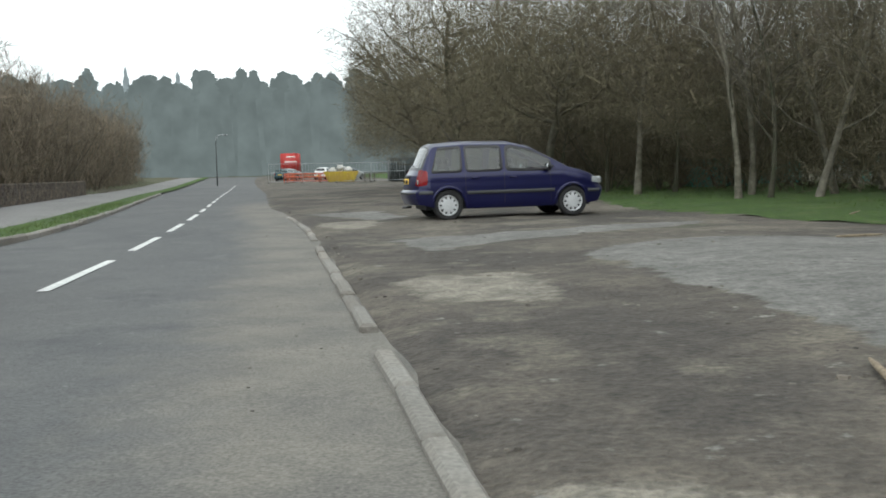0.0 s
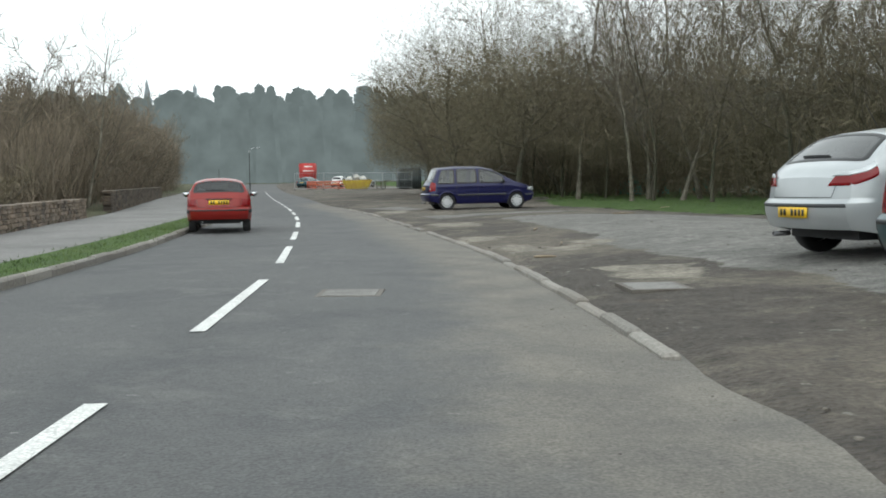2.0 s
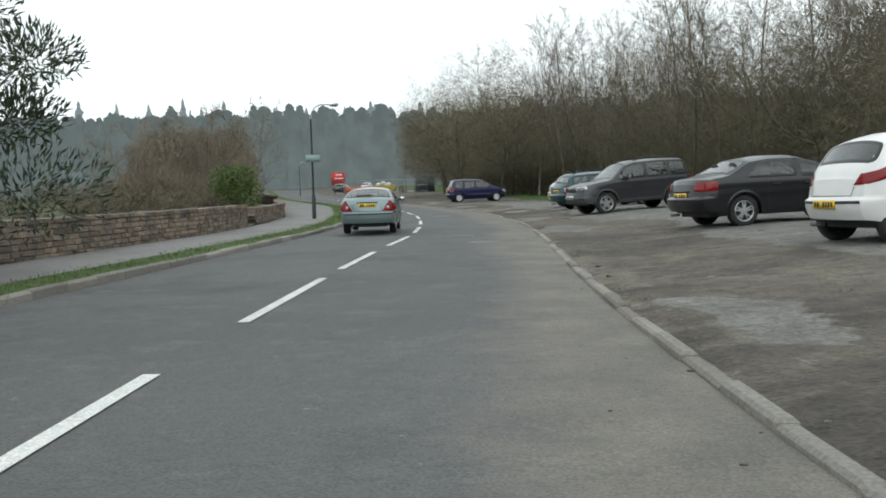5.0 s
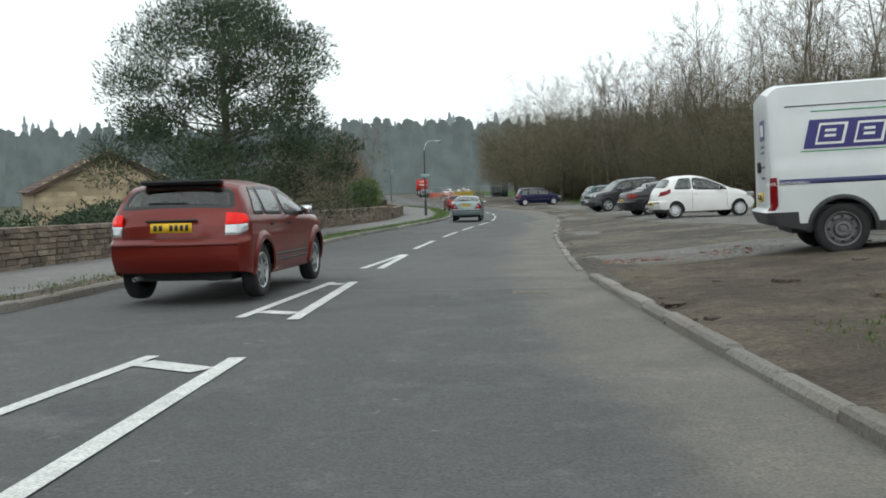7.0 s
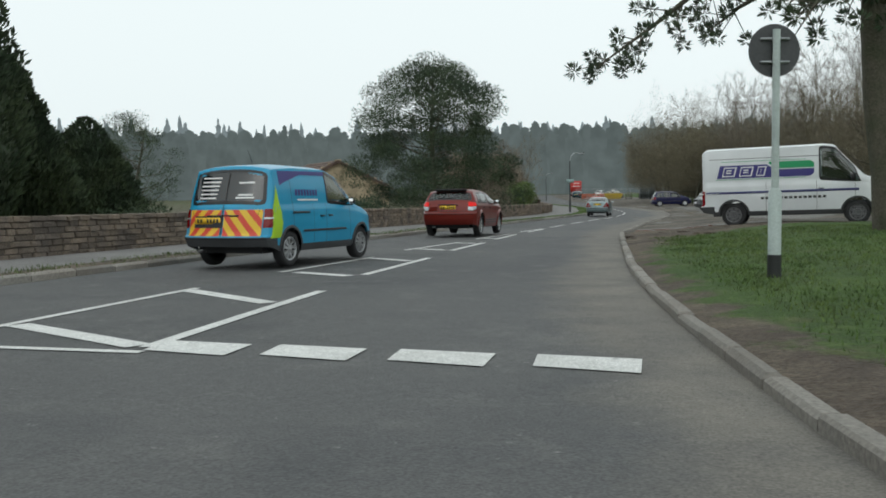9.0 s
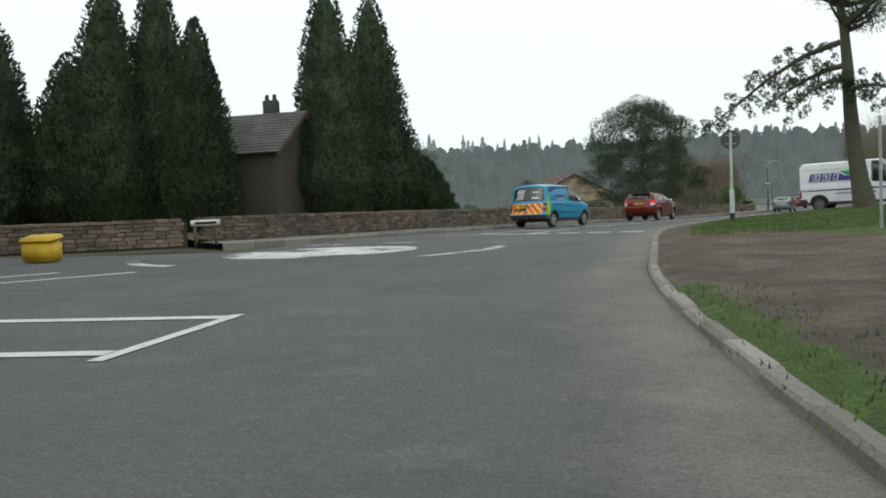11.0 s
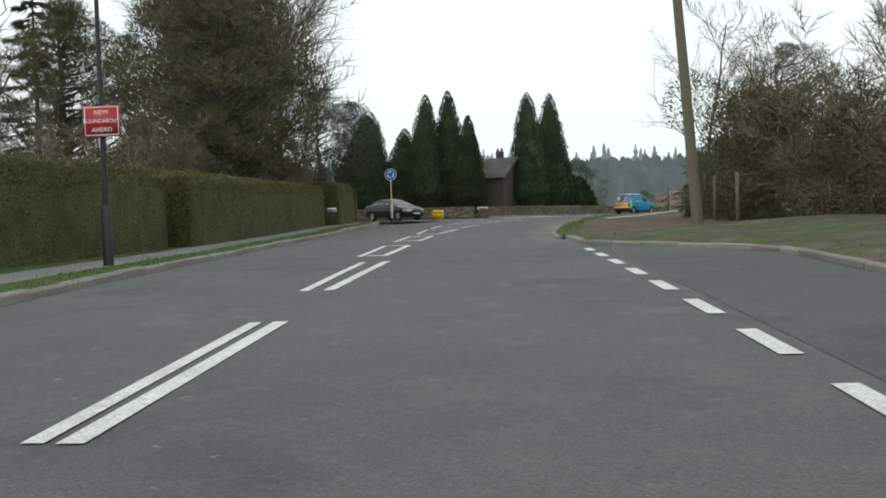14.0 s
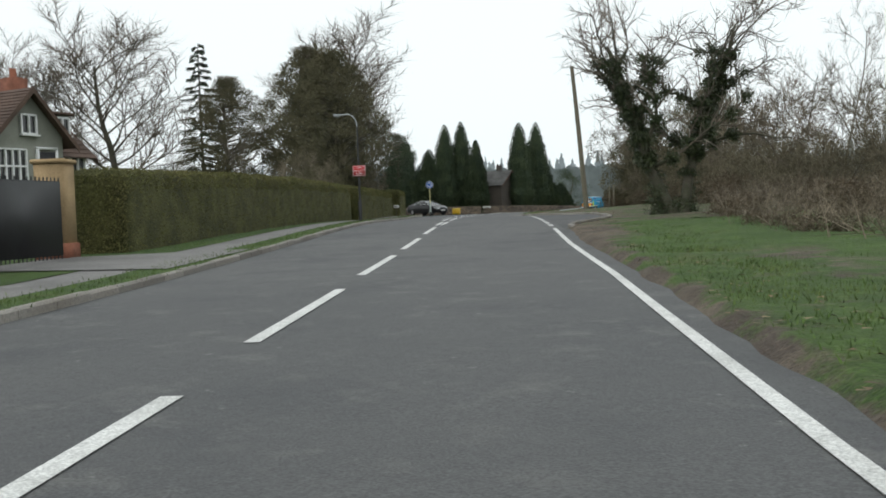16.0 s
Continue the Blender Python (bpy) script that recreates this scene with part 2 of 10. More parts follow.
def offset(line, by):
    return line + normals(line) * np.reshape(by, (-1, 1) if np.ndim(by) else (1, 1))


# ---- the lie of the land: the height of the road along its spine ----
SPINE = np.array([(-6.0, 100.0), (0, 0), (0.41, -7.5), (0.85, -15.8), (1.2, -25.3), (1.43, -32.2), (2.29, -56.5), (2.98, -63.6), (4.22, -72.2), (5.97, -80.3), (8.62, -89.1),
                  (11.4, -95.7), (17.5, -107.5), (24.5, -117.9), (30.5, -125.6), (39.6, -137.0), (49.3, -148.6), (58.5, -159.8), (96.5, -206.0)])
SPINE_S = np.r_[0, np.cumsum(np.linalg.norm(np.diff(SPINE, axis=0), axis=1))] - 100.18
PROFILE_S = np.array([-200, -80, -40, -20, 0, 20, 40, 60, 80, 100, 120, 140, 160, 180, 200, 240, 400])
PROFILE_Z = np.array([-1.6, -1.07, -0.54, -0.27, 0.0, 0.37, 0.75, 1.32, 1.78, 1.88, 1.79, 1.84, 1.31, 1.09, 0.9, 0.6, 0.0])
_fine_s = np.arange(-200, 400, 2.0)
_fine_z = np.convolve(np.pad(np.interp(_fine_s, PROFILE_S, PROFILE_Z), 4, mode="edge"), np.ones(9) / 9, "valid")
RIGHT_KERB = [(-40, 160), (-28.4, 112), (-15.1, 62), (-8.1, 34), (-6.0, 27), (-3.7, 18.9), (-2.3, 13), (-0.9, 7), (0.6, 0.3), (1.35, -4.2), (1.9, -8.5), (2.3, -12.4), (2.65, -16.5), (2.85, -21), (2.95, -26),
              (3.0, -34), (3.1, -40), (3.45, -48), (3.72, -53.5), (4.2, -58), (4.7, -62), (5.3, -66.6), (5.95, -71.3), (6.85, -76.3), (7.9, -80.8), (8.8, -83.8), (9.9, -87.0), (10.9, -90.0), (11.9, -92.8),
              (13.3, -96.0), (15.1, -99.7), (16.4, -102.2), (18.6, -106.2), (21.2, -110.5), (23.0, -113.3), (24.8, -115.9), (26.5, -118.0)]
_rk = np.array(RIGHT_KERB, float)


def road_z(x, y):
    p = np.array((x, y), float)
    a, d = SPINE[:-1], np.diff(SPINE, axis=0)
    u = np.clip(((p - a) * d).sum(1) / (d * d).sum(1), 0, 1)
    q = a + u[:, None] * d
    k = ((q - p) ** 2).sum(1).argmin()
    s = SPINE_S[k] + u[k] * (SPINE_S[k + 1] - SPINE_S[k])
    return float(np.interp(s, _fine_s, _fine_z))


def land(x, y):
    """Height of the finished ground; the car park climbs a little away from the road."""
    z = road_z(x, y)
    d = x - float(np.interp(y, _rk[::-1, 1], _rk[::-1, 0]))
    if d > 0 and y > -92:
        t = min(1.0, d / 5.0)
        z += 0.30 * t * t * (3 - 2 * t) * min(1.0, max(0.0, (y + 92) / 30)) * min(1.0, max(0.3, (20 - y) / 20))
    return z


def strip(name, left, right, lift, mat, parts_across=2, kind="structure", label="", uneven=0.0, parent=None, skirt=0.0, start=0.0):
    """A surface between two plan lines with as many points."""
    verts, faces = [], []
    n = len(left)
    for i in range(n):
        for k in range(parts_across + 1):
            t = k / parts_across
            x, y = np.array(left[i]) * (1 - t) + np.array(right[i]) * t
            lf = lift[0] * (1 - t) + lift[1] * t if isinstance(lift, tuple) else lift
            verts.append((x, y, land(x, y) + lf + uneven * noise.noise((x * 0.9, y * 0.9, 0.0)) - (skirt if k == 0 else 0.0) - (start if i == 0 else 0.0)))
    w = parts_across + 1
    for i in range(n - 1):
        for k in range(parts_across):
            a = i * w + k
            faces.append((a, a + 1, a + w + 1, a + w))
    ob = obj(name, verts, faces, mat, True, parent)
    return tagged(ob, label=label, kind=kind)


def between(a, b, n):
    """Two lines brought to the same number of points."""
    def even(line):
        line = np.array(line, float)
        s = np.r_[0, np.cumsum(np.linalg.norm(np.diff(line, axis=0), axis=1))]
        t = np.linspace(0, s[-1], n)
        return np.c_[np.interp(t, s, line[:, 0]), np.interp(t, s, line[:, 1])]
    return even(a), even(b)


# ---- ground, one sheet to the horizon ----
def axis_steps(lo, hi, near_lo, near_hi, step):
    inner = list(np.arange(near_lo, near_hi + step, step))
    out, s = [], step
    v = near_lo
    while v > lo:
        s *= 1.35
        v -= s
        out.insert(0, v)
    s, v = step, inner[-1]
    tail = []
    while v < hi:
        s *= 1.35
        v += s
        tail.append(v)
    return out + inner + tail


_gx, _gy = axis_steps(-1500, 1500, -60, 75, 3.0), axis_steps(-1500, 1500, -190, 120, 3.0)
_gv = [(x, y, land(x, y) - 0.12) for x in _gx for y in _gy]
_m = len(_gy)
_gf = [(i * _m + j, (i + 1) * _m + j, (i + 1) * _m + j + 1, i * _m + j + 1) for i in range(len(_gx) - 1) for j in range(_m - 1)]
tagged(obj("ground", _gv, _gf, FIELD, True), "rough brown and green woodland floor and fields", "ground", kind="structure")

# ---- road ----
rk1 = offset(curve(RIGHT_KERB), -0.14)
LEFT_KERB = [(-47, 156), (-35.0, 110), (-23.0, 66), (-15.5, 41), (-11.2, 27), (-8.6, 17.5), (-6.4, 6.0), (-5.2, -0.7), (-4.35, -7.5), (-3.75, -12.5), (-3.45, -20), (-3.6, -28), (-3.75, -36), (-3.55, -43), (-3.2, -50),
             (-2.75, -56), (-2.55, -62), (-2.3, -67), (-2.0, -72), (-2.1, -77), (-2.8, -81.5), (-4.6, -85.2)]
lk1 = curve(LEFT_KERB)
LEFT_KERB_SOUTH = [(-4.0, -99.8), (1.2, -100.6), (4.7, -103.4), (10.6, -110.6), (14.2, -114.6), (19.4, -120.9), (22.8, -124.8), (27.2, -130.0), (33.0, -137.0), (41.5, -147.3), (48.3, -155.5), (70.0, -182.0)]
lk2 = curve(LEFT_KERB_SOUTH)
_sp = resample(SPINE, 2.0)
_head = curve([(-42, 160), (-29.5, 108), (-19, 64), (-11.5, 36), (-7.0, 18), (-3.0, 4), (-1.2, -6), (-0.2, -16), (0.2, -26), (0.5, -40), (1.3, -56), (3.0, -70), (5.0, -80), (8.0, -90), (12.5, -99.5), (19.5, -111.5), (26, -120.5), (34.5, -131.2), (45, -144), (58, -159.5), (80, -186)], 1.0)
road = strip("road", offset(_head, -7.0), offset(_head, 7.0), 0.0, ASPHALT, 44, label="worn grey asphalt road with faded white markings")
# pale grit washed along the kerb of the car park: a stain with its own uneven edge
_edge_line = resample(offset(curve(RIGHT_KERB), -0.14), 0.5)
_dust = road.data.attributes.new("grit", "FLOAT", "POINT")
_co = np.array([v.co[:2] for v in road.data.vertices])
_near = np.array([np.sqrt(((_edge_line - q) ** 2).sum(1).min()) for q in _co])
_fade = np.interp(_co[:, 1], [-125, -112, -95, -70, -55, 30, 45], [0.3, 0.7, 1.0, 1.0, 1, 1, 0])
_wid = np.array([(1.15 if q[1] > -62 else 0.85) + 0.45 * noise.noise((0.13 * q[1], 3.0, 0)) for q in _co])
_dust.data.foreach_set("value", np.clip(1.15 * np.exp(-((_near / _wid) ** 2)), 0, 1) * _fade)
# the side road that leaves the mini roundabout
_sr = curve([(4, -90.5), (-8, -93.5), (-30, -97), (-70, -101)], 2.0)
strip("road", offset(_sr, -4.5), offset(_sr, 4.5), 0.004, ASPHALT, 8, label="grey asphalt side road at the mini roundabout")
# ---- white road markings ----
def paint(points, label="white road marking", mat=PAINT):
    """A flat painted shape from plan points."""
    v = [(x, y, land(x, y) + 0.009) for x, y in points]
    ob = obj("road_marking", v, [tuple(range(len(v)))], mat)
    if sum((v[i][0] * v[(i + 1) % len(v)][1] - v[(i + 1) % len(v)][0] * v[i][1]) for i in range(len(v))) < 0:
        ob.data.flip_normals()
    return tagged(ob, label, "road marking", "road markings", "structure")


def bar(a, b, width=0.11, label="white road marking"):
    a, b = np.array(a, float), np.array(b, float)
    n = max(1, int(np.linalg.norm(b - a) / 2.0))
    d = (b - a) / np.linalg.norm(b - a)
    s = np.array((-d[1], d[0])) * width / 2
    left = [a + (b - a) * k / n + s for k in range(n + 1)]
    right = [a + (b - a) * k / n - s for k in range(n + 1)]
    return paint(right + left[::-1], label)


CENTRE = curve([(-40, 150), (-28.4, 104), (-16.4, 57), (-9.8, 31.8), (-7.2, 21.6), (-5, 12.1), (-3.3, 3.4), (-2, -4), (-1.2, -11), (-0.7, -17.3), (-0.5, -23), (-0.62, -29), (-0.6, -36), (-0.4, -43), (-0.1, -48.3)], 0.5)


def on_centre(y):
    return float(np.interp(-y, -CENTRE[:, 1], CENTRE[:, 0])), y


for y0, y1 in [(-45.9, -41.3), (-38.8, -34.4), (-32.9, -29.0), (-27.0, -23.2), (-21.2, -17.3), (-15.1, -11.2), (-8.8, -4.8), (-2.4, 1.3), (3.4, 6.5), (8.8, 12.1), (13.7, 16.8), (18.5, 21.6), (23.3, 27.0), (28.8, 31.8),
               (33.8, 37), (39, 42.2), (44.3, 47.5), (50, 53.5), (56, 59.5), (62, 65.5), (68, 72), (75, 79), (82, 86), (90, 94)]:
    bar(on_centre(y0), on_centre(y1), 0.12, "white centre line dash")
HATCHES = [  # left line, right line, near bar, far bar
    ((0.0, -52.6), (-0.08, -48.3), (0.32, -52.7), (0.0, -48.4), None, None),
    ((0.3, -59.4), (0.2, -55.4), (0.9, -59.6), (0.5, -55.4), ((0.36, -58.9), (0.78, -59.1)), ((0.26, -55.7), (0.44, -55.75))),
    ((0.42, -65.6), (0.47, -61.7), (1.48, -65.7), (1.16, -61.8), ((0.5, -65.0), (1.3, -65.5)), ((0.52, -62.0), (1.1, -62.3))),
    ((0.75, -72.0), (0.72, -68.2), (2.2, -72.3), (1.85, -68.3), ((1.0, -72.0), (2.05, -72.5)), ((0.8, -68.5), (1.8, -69.2))),
    ((1.12, -78.2), (0.9, -74.5), (3.1, -78.75), (2.6, -74.6), ((1.2, -77.9), (3.0, -78.7)), ((0.95, -74.8), (2.6, -75.9))),
    ((18.6, -115.0), (15.6, -111.3), (19.2, -114.6), (16.6, -110.7), ((18.3, -114.6), (18.9, -114.3)), ((15.8, -111.4), (16.8, -111.1))),
    ((14.4, -109.8), (12.0, -106.5), (15.5, -109.1), (13.3, -105.5), ((13.8, -109.0), (15.1, -108.6)), ((12.0, -106.3), (13.2, -105.7))),
    ((10.8, -104.8), (9.3, -102.2), (12.2, -103.7), (11.0, -101.1), ((10.3, -103.8), (12.0, -103.4)), ((9.0, -101.5), (10.9, -101.1))),
    ((8.0, -100.6), (6.6, -98.2), (9.9, -99.2), (9.0, -96.8), ((7.6, -99.8), (9.7, -98.9)), ((6.6, -97.9), (9.0, -97.0))),
    ((22.3, -119.7), (19.75, -116.5), (22.7, -119.2), (20.25, -116.0), ((22.0, -119.2), (22.4, -118.9)), ((19.9, -116.6), (20.3, -116.25))),
    ((27.0, -125.3), (23.9, -121.6), (27.35, -125.0), (24.3, -121.2), ((26.9, -125.0), (27.2, -124.8)), ((24.0, -121.6), (24.3, -121.3))),
    ((31.7, -130.5), (28.5, -126.6), (31.9, -130.3), (28.75, -126.3), None, None),
    ((35.9, -135.5), (33.5, -132.5), (36.05, -135.4), (33.65, -132.35), None, None),
]
for la, lb, ra, rb, near, far in HATCHES:
    bar(la, lb, 0.11, "white line beside the hatching")
    bar(ra, rb, 0.13, "white line beside the hatching")
    for b in (near, far):
        if b:
            bar(b[0], b[1], 0.22, "white cross bar of the hatching")
bar((0.2, -79.05), (3.2, -78.95), 0.1, "white line beside the hatching")
for x0, x1 in ((3.15, 3.85), (4.08, 4.76), (5.02, 5.7), (6.0, 6.68)):
    paint([(x0, -78.86), (x0 - 0.06, -78.42), (x1 - 0.04, -78.46), (x1, -78.95)], "white give way dash")
for a, b in [((39.98, -140.4), (37.15, -136.88)), ((44.1, -145.45), (41.38, -142.09)), ((48.15, -150.45), (45.38, -147.0)), ((52.4, -155.6), (49.55, -152.1)), ((56.6, -160.7), (53.8, -157.2)), ((60.4, -165.2), (57.7, -161.9)), ((64.6, -170.2), (61.9, -167.0))]:
    bar(a, b, 0.14, "white centre line dash")
_e0, _e1 = np.array((29.4, -121.45)), np.array((42.0, -136.9))
_ed = (_e1 - _e0) / np.linalg.norm(_e1 - _e0)
for k in range(10):
    q = _e0 + _ed * (0.67 + k * 1.92)
    bar(q, q + _ed * 1.05, 0.15, "short white dash along the lay-by")
for a, b in [((42.4, -137.4), (46.9, -143.1)), ((46.9, -143.1), (51.7, -149.0)), ((51.7, -149.0), (57.3, -156.2)), ((57.3, -156.2), (68, -169.5))]:
    bar(a, b, 0.115, "solid white edge line")


def arc(centre, r0, r1, a0, a1, n=14):
    cx, cy = centre
    outer = [(cx + r1 * math.cos(radians(a)), cy + r1 * math.sin(radians(a))) for a in np.linspace(a0, a1, n)]
    inner = [(cx + r0 * math.cos(radians(a)), cy + r0 * math.sin(radians(a))) for a in np.linspace(a1, a0, n)]
    return outer + inner


ROUND = (2.3, -87.2)
paint([(ROUND[0] + 2.15 * math.cos(2 * math.pi * k / 40), ROUND[1] + 2.15 * math.sin(2 * math.pi * k / 40)) for k in range(40)], "worn white painted disc of the mini roundabout", WORN_PAINT)
for a0 in (-26, 92, 212):
    paint(arc(ROUND, 3.82, 4.10, a0, a0 + 52), "worn white curved arrow on the road", WORN_PAINT)
for a, b in (((0.6, -97.6), (2.4, -92.4)), ((-1.0, -97.4), (0.6, -92.6))):
    bar(a, b, 0.18, "white give way line of the side road")


# ---- pavement, verges, car park, lay-by ----
def cut(line, y_lo, y_hi):
    return line[(line[:, 1] >= y_lo) & (line[:, 1] <= y_hi)]


# beside the northern left kerb: a grass strip, the pavement, then the stone wall
_lk = cut(lk1, -85, 160)
_off_w = np.interp(_lk[:, 1], [-82, -70, -60, -50, -40, -20, 0, 30, 160], [0.35, 0.9, 0.5, 0.8, 1.0, 0.9, 1.1, 1.2, 1.2])
_wall_off = np.interp(_lk[:, 1], [-85, -75, -66, -57, -40, -20, -3, 12, 24, 160], [1.9, 2.9, 2.9, 3.2, 3.1, 3.0, 3.3, 4.4, 4.6, 4.6])
soil_strip = strip("grass_verge", offset(_lk, -0.12), offset(_lk, -_off_w), 0.10, GRASS_SOIL, 2, label="thin strip of rough grass and soil beside the kerb")
strip("pavement", offset(_lk, -_off_w + 0.02), offset(_lk, -_wall_off), (0.092, 0.10), PAVE, 2, label="narrow grey asphalt pavement in front of a stone wall")
WALL_LINE = offset(_lk, -_wall_off - 0.2)
strip("garden_soil", offset(_lk, -_wall_off), offset(_lk, -_wall_off - 9.0), (0.10, 0.35), FIELD, 4, label="weedy soil behind the stone wall", uneven=0.15)
# southern left kerb: grass, pavement, hedge
_l2 = cut(lk2, -190, -100)
strip("grass_verge", offset(_l2, -0.12), offset(_l2, -0.9), 0.10, GRASS_SOIL, 2, label="mown grass strip between kerb and pavement", uneven=0.02)
strip("pavement", offset(_l2, -0.88), offset(_l2, -2.0), 0.094, PAVE, 1, label="narrow grey pavement beside a hedge")
strip("grass_verge", offset(_l2, -1.98), offset(_l2, -9.0), 0.10, GRASS_SOIL, 3, label="grass at the foot of the hedge", uneven=0.03)
# right: car park, with areas of old asphalt and washed sand
def inside(points, poly):
    """Signed distance in plan to a closed outline, positive inside."""
    poly = np.array(poly, float)
    a, b = poly, np.roll(poly, -1, axis=0)
    best, odd = np.full(len(points), 1e9), np.zeros(len(points), bool)
    for p0, p1 in zip(a, b):
        d = p1 - p0
        u = np.clip(((points - p0) @ d) / (d @ d), 0, 1)
        best = np.minimum(best, np.linalg.norm(points - p0 - u[:, None] * d, axis=1))
        cross = (p0[1] > points[:, 1]) != (p1[1] > points[:, 1])
        odd ^= cross & (points[:, 0] < (p1[0] - p0[0]) * (points[:, 1] - p0[1]) / (p1[1] - p0[1] + 1e-12) + p0[0])
    return np.where(odd, best, -best)


def stain(ob, attribute, values):
    at = ob.data.attributes.new(attribute, "FLOAT", "POINT")
    at.data.foreach_set("value", np.asarray(values, float))


def plan_of(ob):
    return np.array([v.co[:2] for v in ob.data.vertices])


stain(soil_strip, "worn", np.interp(plan_of(soil_strip)[:, 1], [-82, -78, -70, -48, -42], [0.2, 0.45, 0.75, 0.75, 0.0]))
PADS = [[(1.0, 11.2), (2.47, 2.4), (2.75, 1.2), (2.5, 0.4), (2.55, -0.6), (2.8, -1.6), (3.3, -3.9), (4.0, -6.7), (4.2, -10.1), (4.5, -11.8), (4.2, -15.8), (4.9, -19.7), (6.2, -23), (5.6, -30), (6.4, -37), (8, -44), (9.8, -46), (12.5, -30), (11, -10), (7.5, 4), (5.6, 12.0), (3, 13.2)],
        [(2.62, -13.2), (3.2, -13.1), (3.75, -13.9), (3.4, -15.2), (2.9, -16.0), (2.5, -15.3), (2.5, -14.4)],
        [(3.1, -20.6), (4.0, -20.9), (4.4, -22.9), (3.8, -24.5), (3.0, -23.6), (2.9, -21.6)],
        [(-1.6, 14.5), (0.8, 15.5), (4.2, 18), (3.4, 16.2), (0.5, 13.6), (-0.8, 12.2)], [(-4.8, 24.5), (-3.2, 25.5), (-2.0, 21.5), (-2.6, 20.5)],
        [(3.6, -51.0), (6.8, -50.2), (9.5, -52.2), (6.6, -54.0), (4.4, -53.6)], [(3.4, -38.0), (4.4, -38.6), (4.2, -41.0), (3.6, -41.0)]]
SANDS = [[(0.75, 0.5), (1.35, 0.45), (1.6, -0.6), (1.3, -1.6), (0.9, -0.6)], [(1.6, -0.3), (2.3, -0.2), (2.4, -1.4), (1.7, -1.6)], [(0.1, 3.0), (1.05, 2.95), (0.9, 2.0), (0.4, 1.2), (0.0, 1.8)], [(0.9, 0.7), (1.5, 0.6), (1.5, -0.1), (1.0, -0.2)], [(2.0, 0.6), (2.9, 0.5), (2.9, -0.5), (2.2, -0.6)], [(-3.8, 20.2), (-2.4, 20.4), (-2.3, 17.5), (-3.4, 18)], [(2.0, -4.0), (3.4, -4.5), (3.0, -6.0), (2.2, -5.4)], [(-1.0, 9.0), (0.3, 9.4), (0.6, 7.2), (-0.6, 7.4)]]
_cp = resample(cut(rk1, -57.5, 150), 0.45)
_cpw = np.interp(_cp[:, 1], [-56, -50, -20, 0, 10, 22, 40, 90, 150], [4.5, 12, 10.5, 10, 9.5, 8.5, 15, 18, 14])
car_park = strip("car_park", offset(_cp, 0.07), offset(_cp, _cpw), (0.052, 0.03), GRAVEL, 34, label="rough car park of mud, gravel and broken asphalt", uneven=0.02, skirt=0.06)
_pts = plan_of(car_park)
stain(car_park, "pale", np.clip(0.5 + 0.8 * np.max([inside(_pts, q) for q in PADS], axis=0), 0, 1))
stain(car_park, "sand", np.clip(0.5 + 0.9 * np.max([inside(_pts, q) for q in SANDS], axis=0), 0, 1))
strip("grass_verge", offset(_cp, _cpw - 0.5 + 0.35 * np.sin(_cp[:, 1] * 0.9) * np.sin(_cp[:, 1] * 0.37)), offset(_cp, _cpw + 12), (0.035, 0.18), GRASS_SOIL, 10, label="rough green grass under bare trees", uneven=0.06)
# right verge from the van to the roundabout, trodden to mud beside the kerb
_vg = resample(cut(rk1, -118.5, -53.5), 0.6)
_vw = np.interp(_vg[:, 1], [-119, -110, -100, -92, -85, -56, -53.5], [6.5, 8, 9, 10, 14, 16, 16])
verge = strip("grass_verge", offset(_vg, 0.05), offset(_vg, _vw), (0.076, 0.10), GRASS_SOIL, 34, label="green roadside grass trodden to mud near the kerb", uneven=0.03, start=0.12, skirt=0.06)
_pts = plan_of(verge)
_mud = np.interp(_vg[:, 1], [-119, -112, -108, -98, -91, -87, -82, -72, -66, -61, -58, -55, -53.5], [6.5, 7.0, 7.0, 7.0, 6.0, 4, 0.9, 0.25, 0.5, 1.6, 4.0, 9.0, 16.0])
_row = np.repeat(np.arange(len(_vg)), 35)
_dist = np.tile(np.linspace(0, 1, 35), len(_vg)) * (_vw[_row] - 0.12)
_grassy = np.where(_pts[:, 1] < -94, np.clip((0.8 - _dist) * 0.9, 0, 0.5), 0)
stain(verge, "worn", np.clip(0.5 + (_mud[_row] - _dist) * 0.45, 0, 0.85) - _grassy)
NEW_TAR = layered("lay_by_asphalt", [((0.066, 0.067, 0.069), 1, 0, 0), ((0.082, 0.082, 0.082), 3, 0.5, 0.1), ((0.052, 0.053, 0.056), 0.8, 0.6, 0.08), ((0.12, 0.118, 0.112), 0.3, 0.66, 0.05)], 0.88, 0.6, 0.012, 60)
# lay-by
LAYBY = [(26.5, -117.9), (27.4, -118.9), (28.2, -119.85), (29.0, -120.65), (29.9, -121.1), (31.2, -121.5), (32.6, -121.9), (33.7, -122.5), (34.8, -123.8), (36.3, -125.8), (38.1, -128.0), (39.7, -130.2), (40.6, -132.4), (41.6, -135.0), (42.1, -136.2), (42.5, -136.85), (43.1, -137.4)]
lay = curve(LAYBY, 0.8)
_edge = curve([(26.6, -118.2), (30.5, -122.8), (36, -129.6), (41.9, -136.8), (43.3, -138.5)], 0.8)
_a, _b = between(_edge, lay, 30)
strip("lay_by", offset(_a, 0.25), _b, 0.004, NEW_TAR, 3, label="dark asphalt lay-by with a pale kerb")
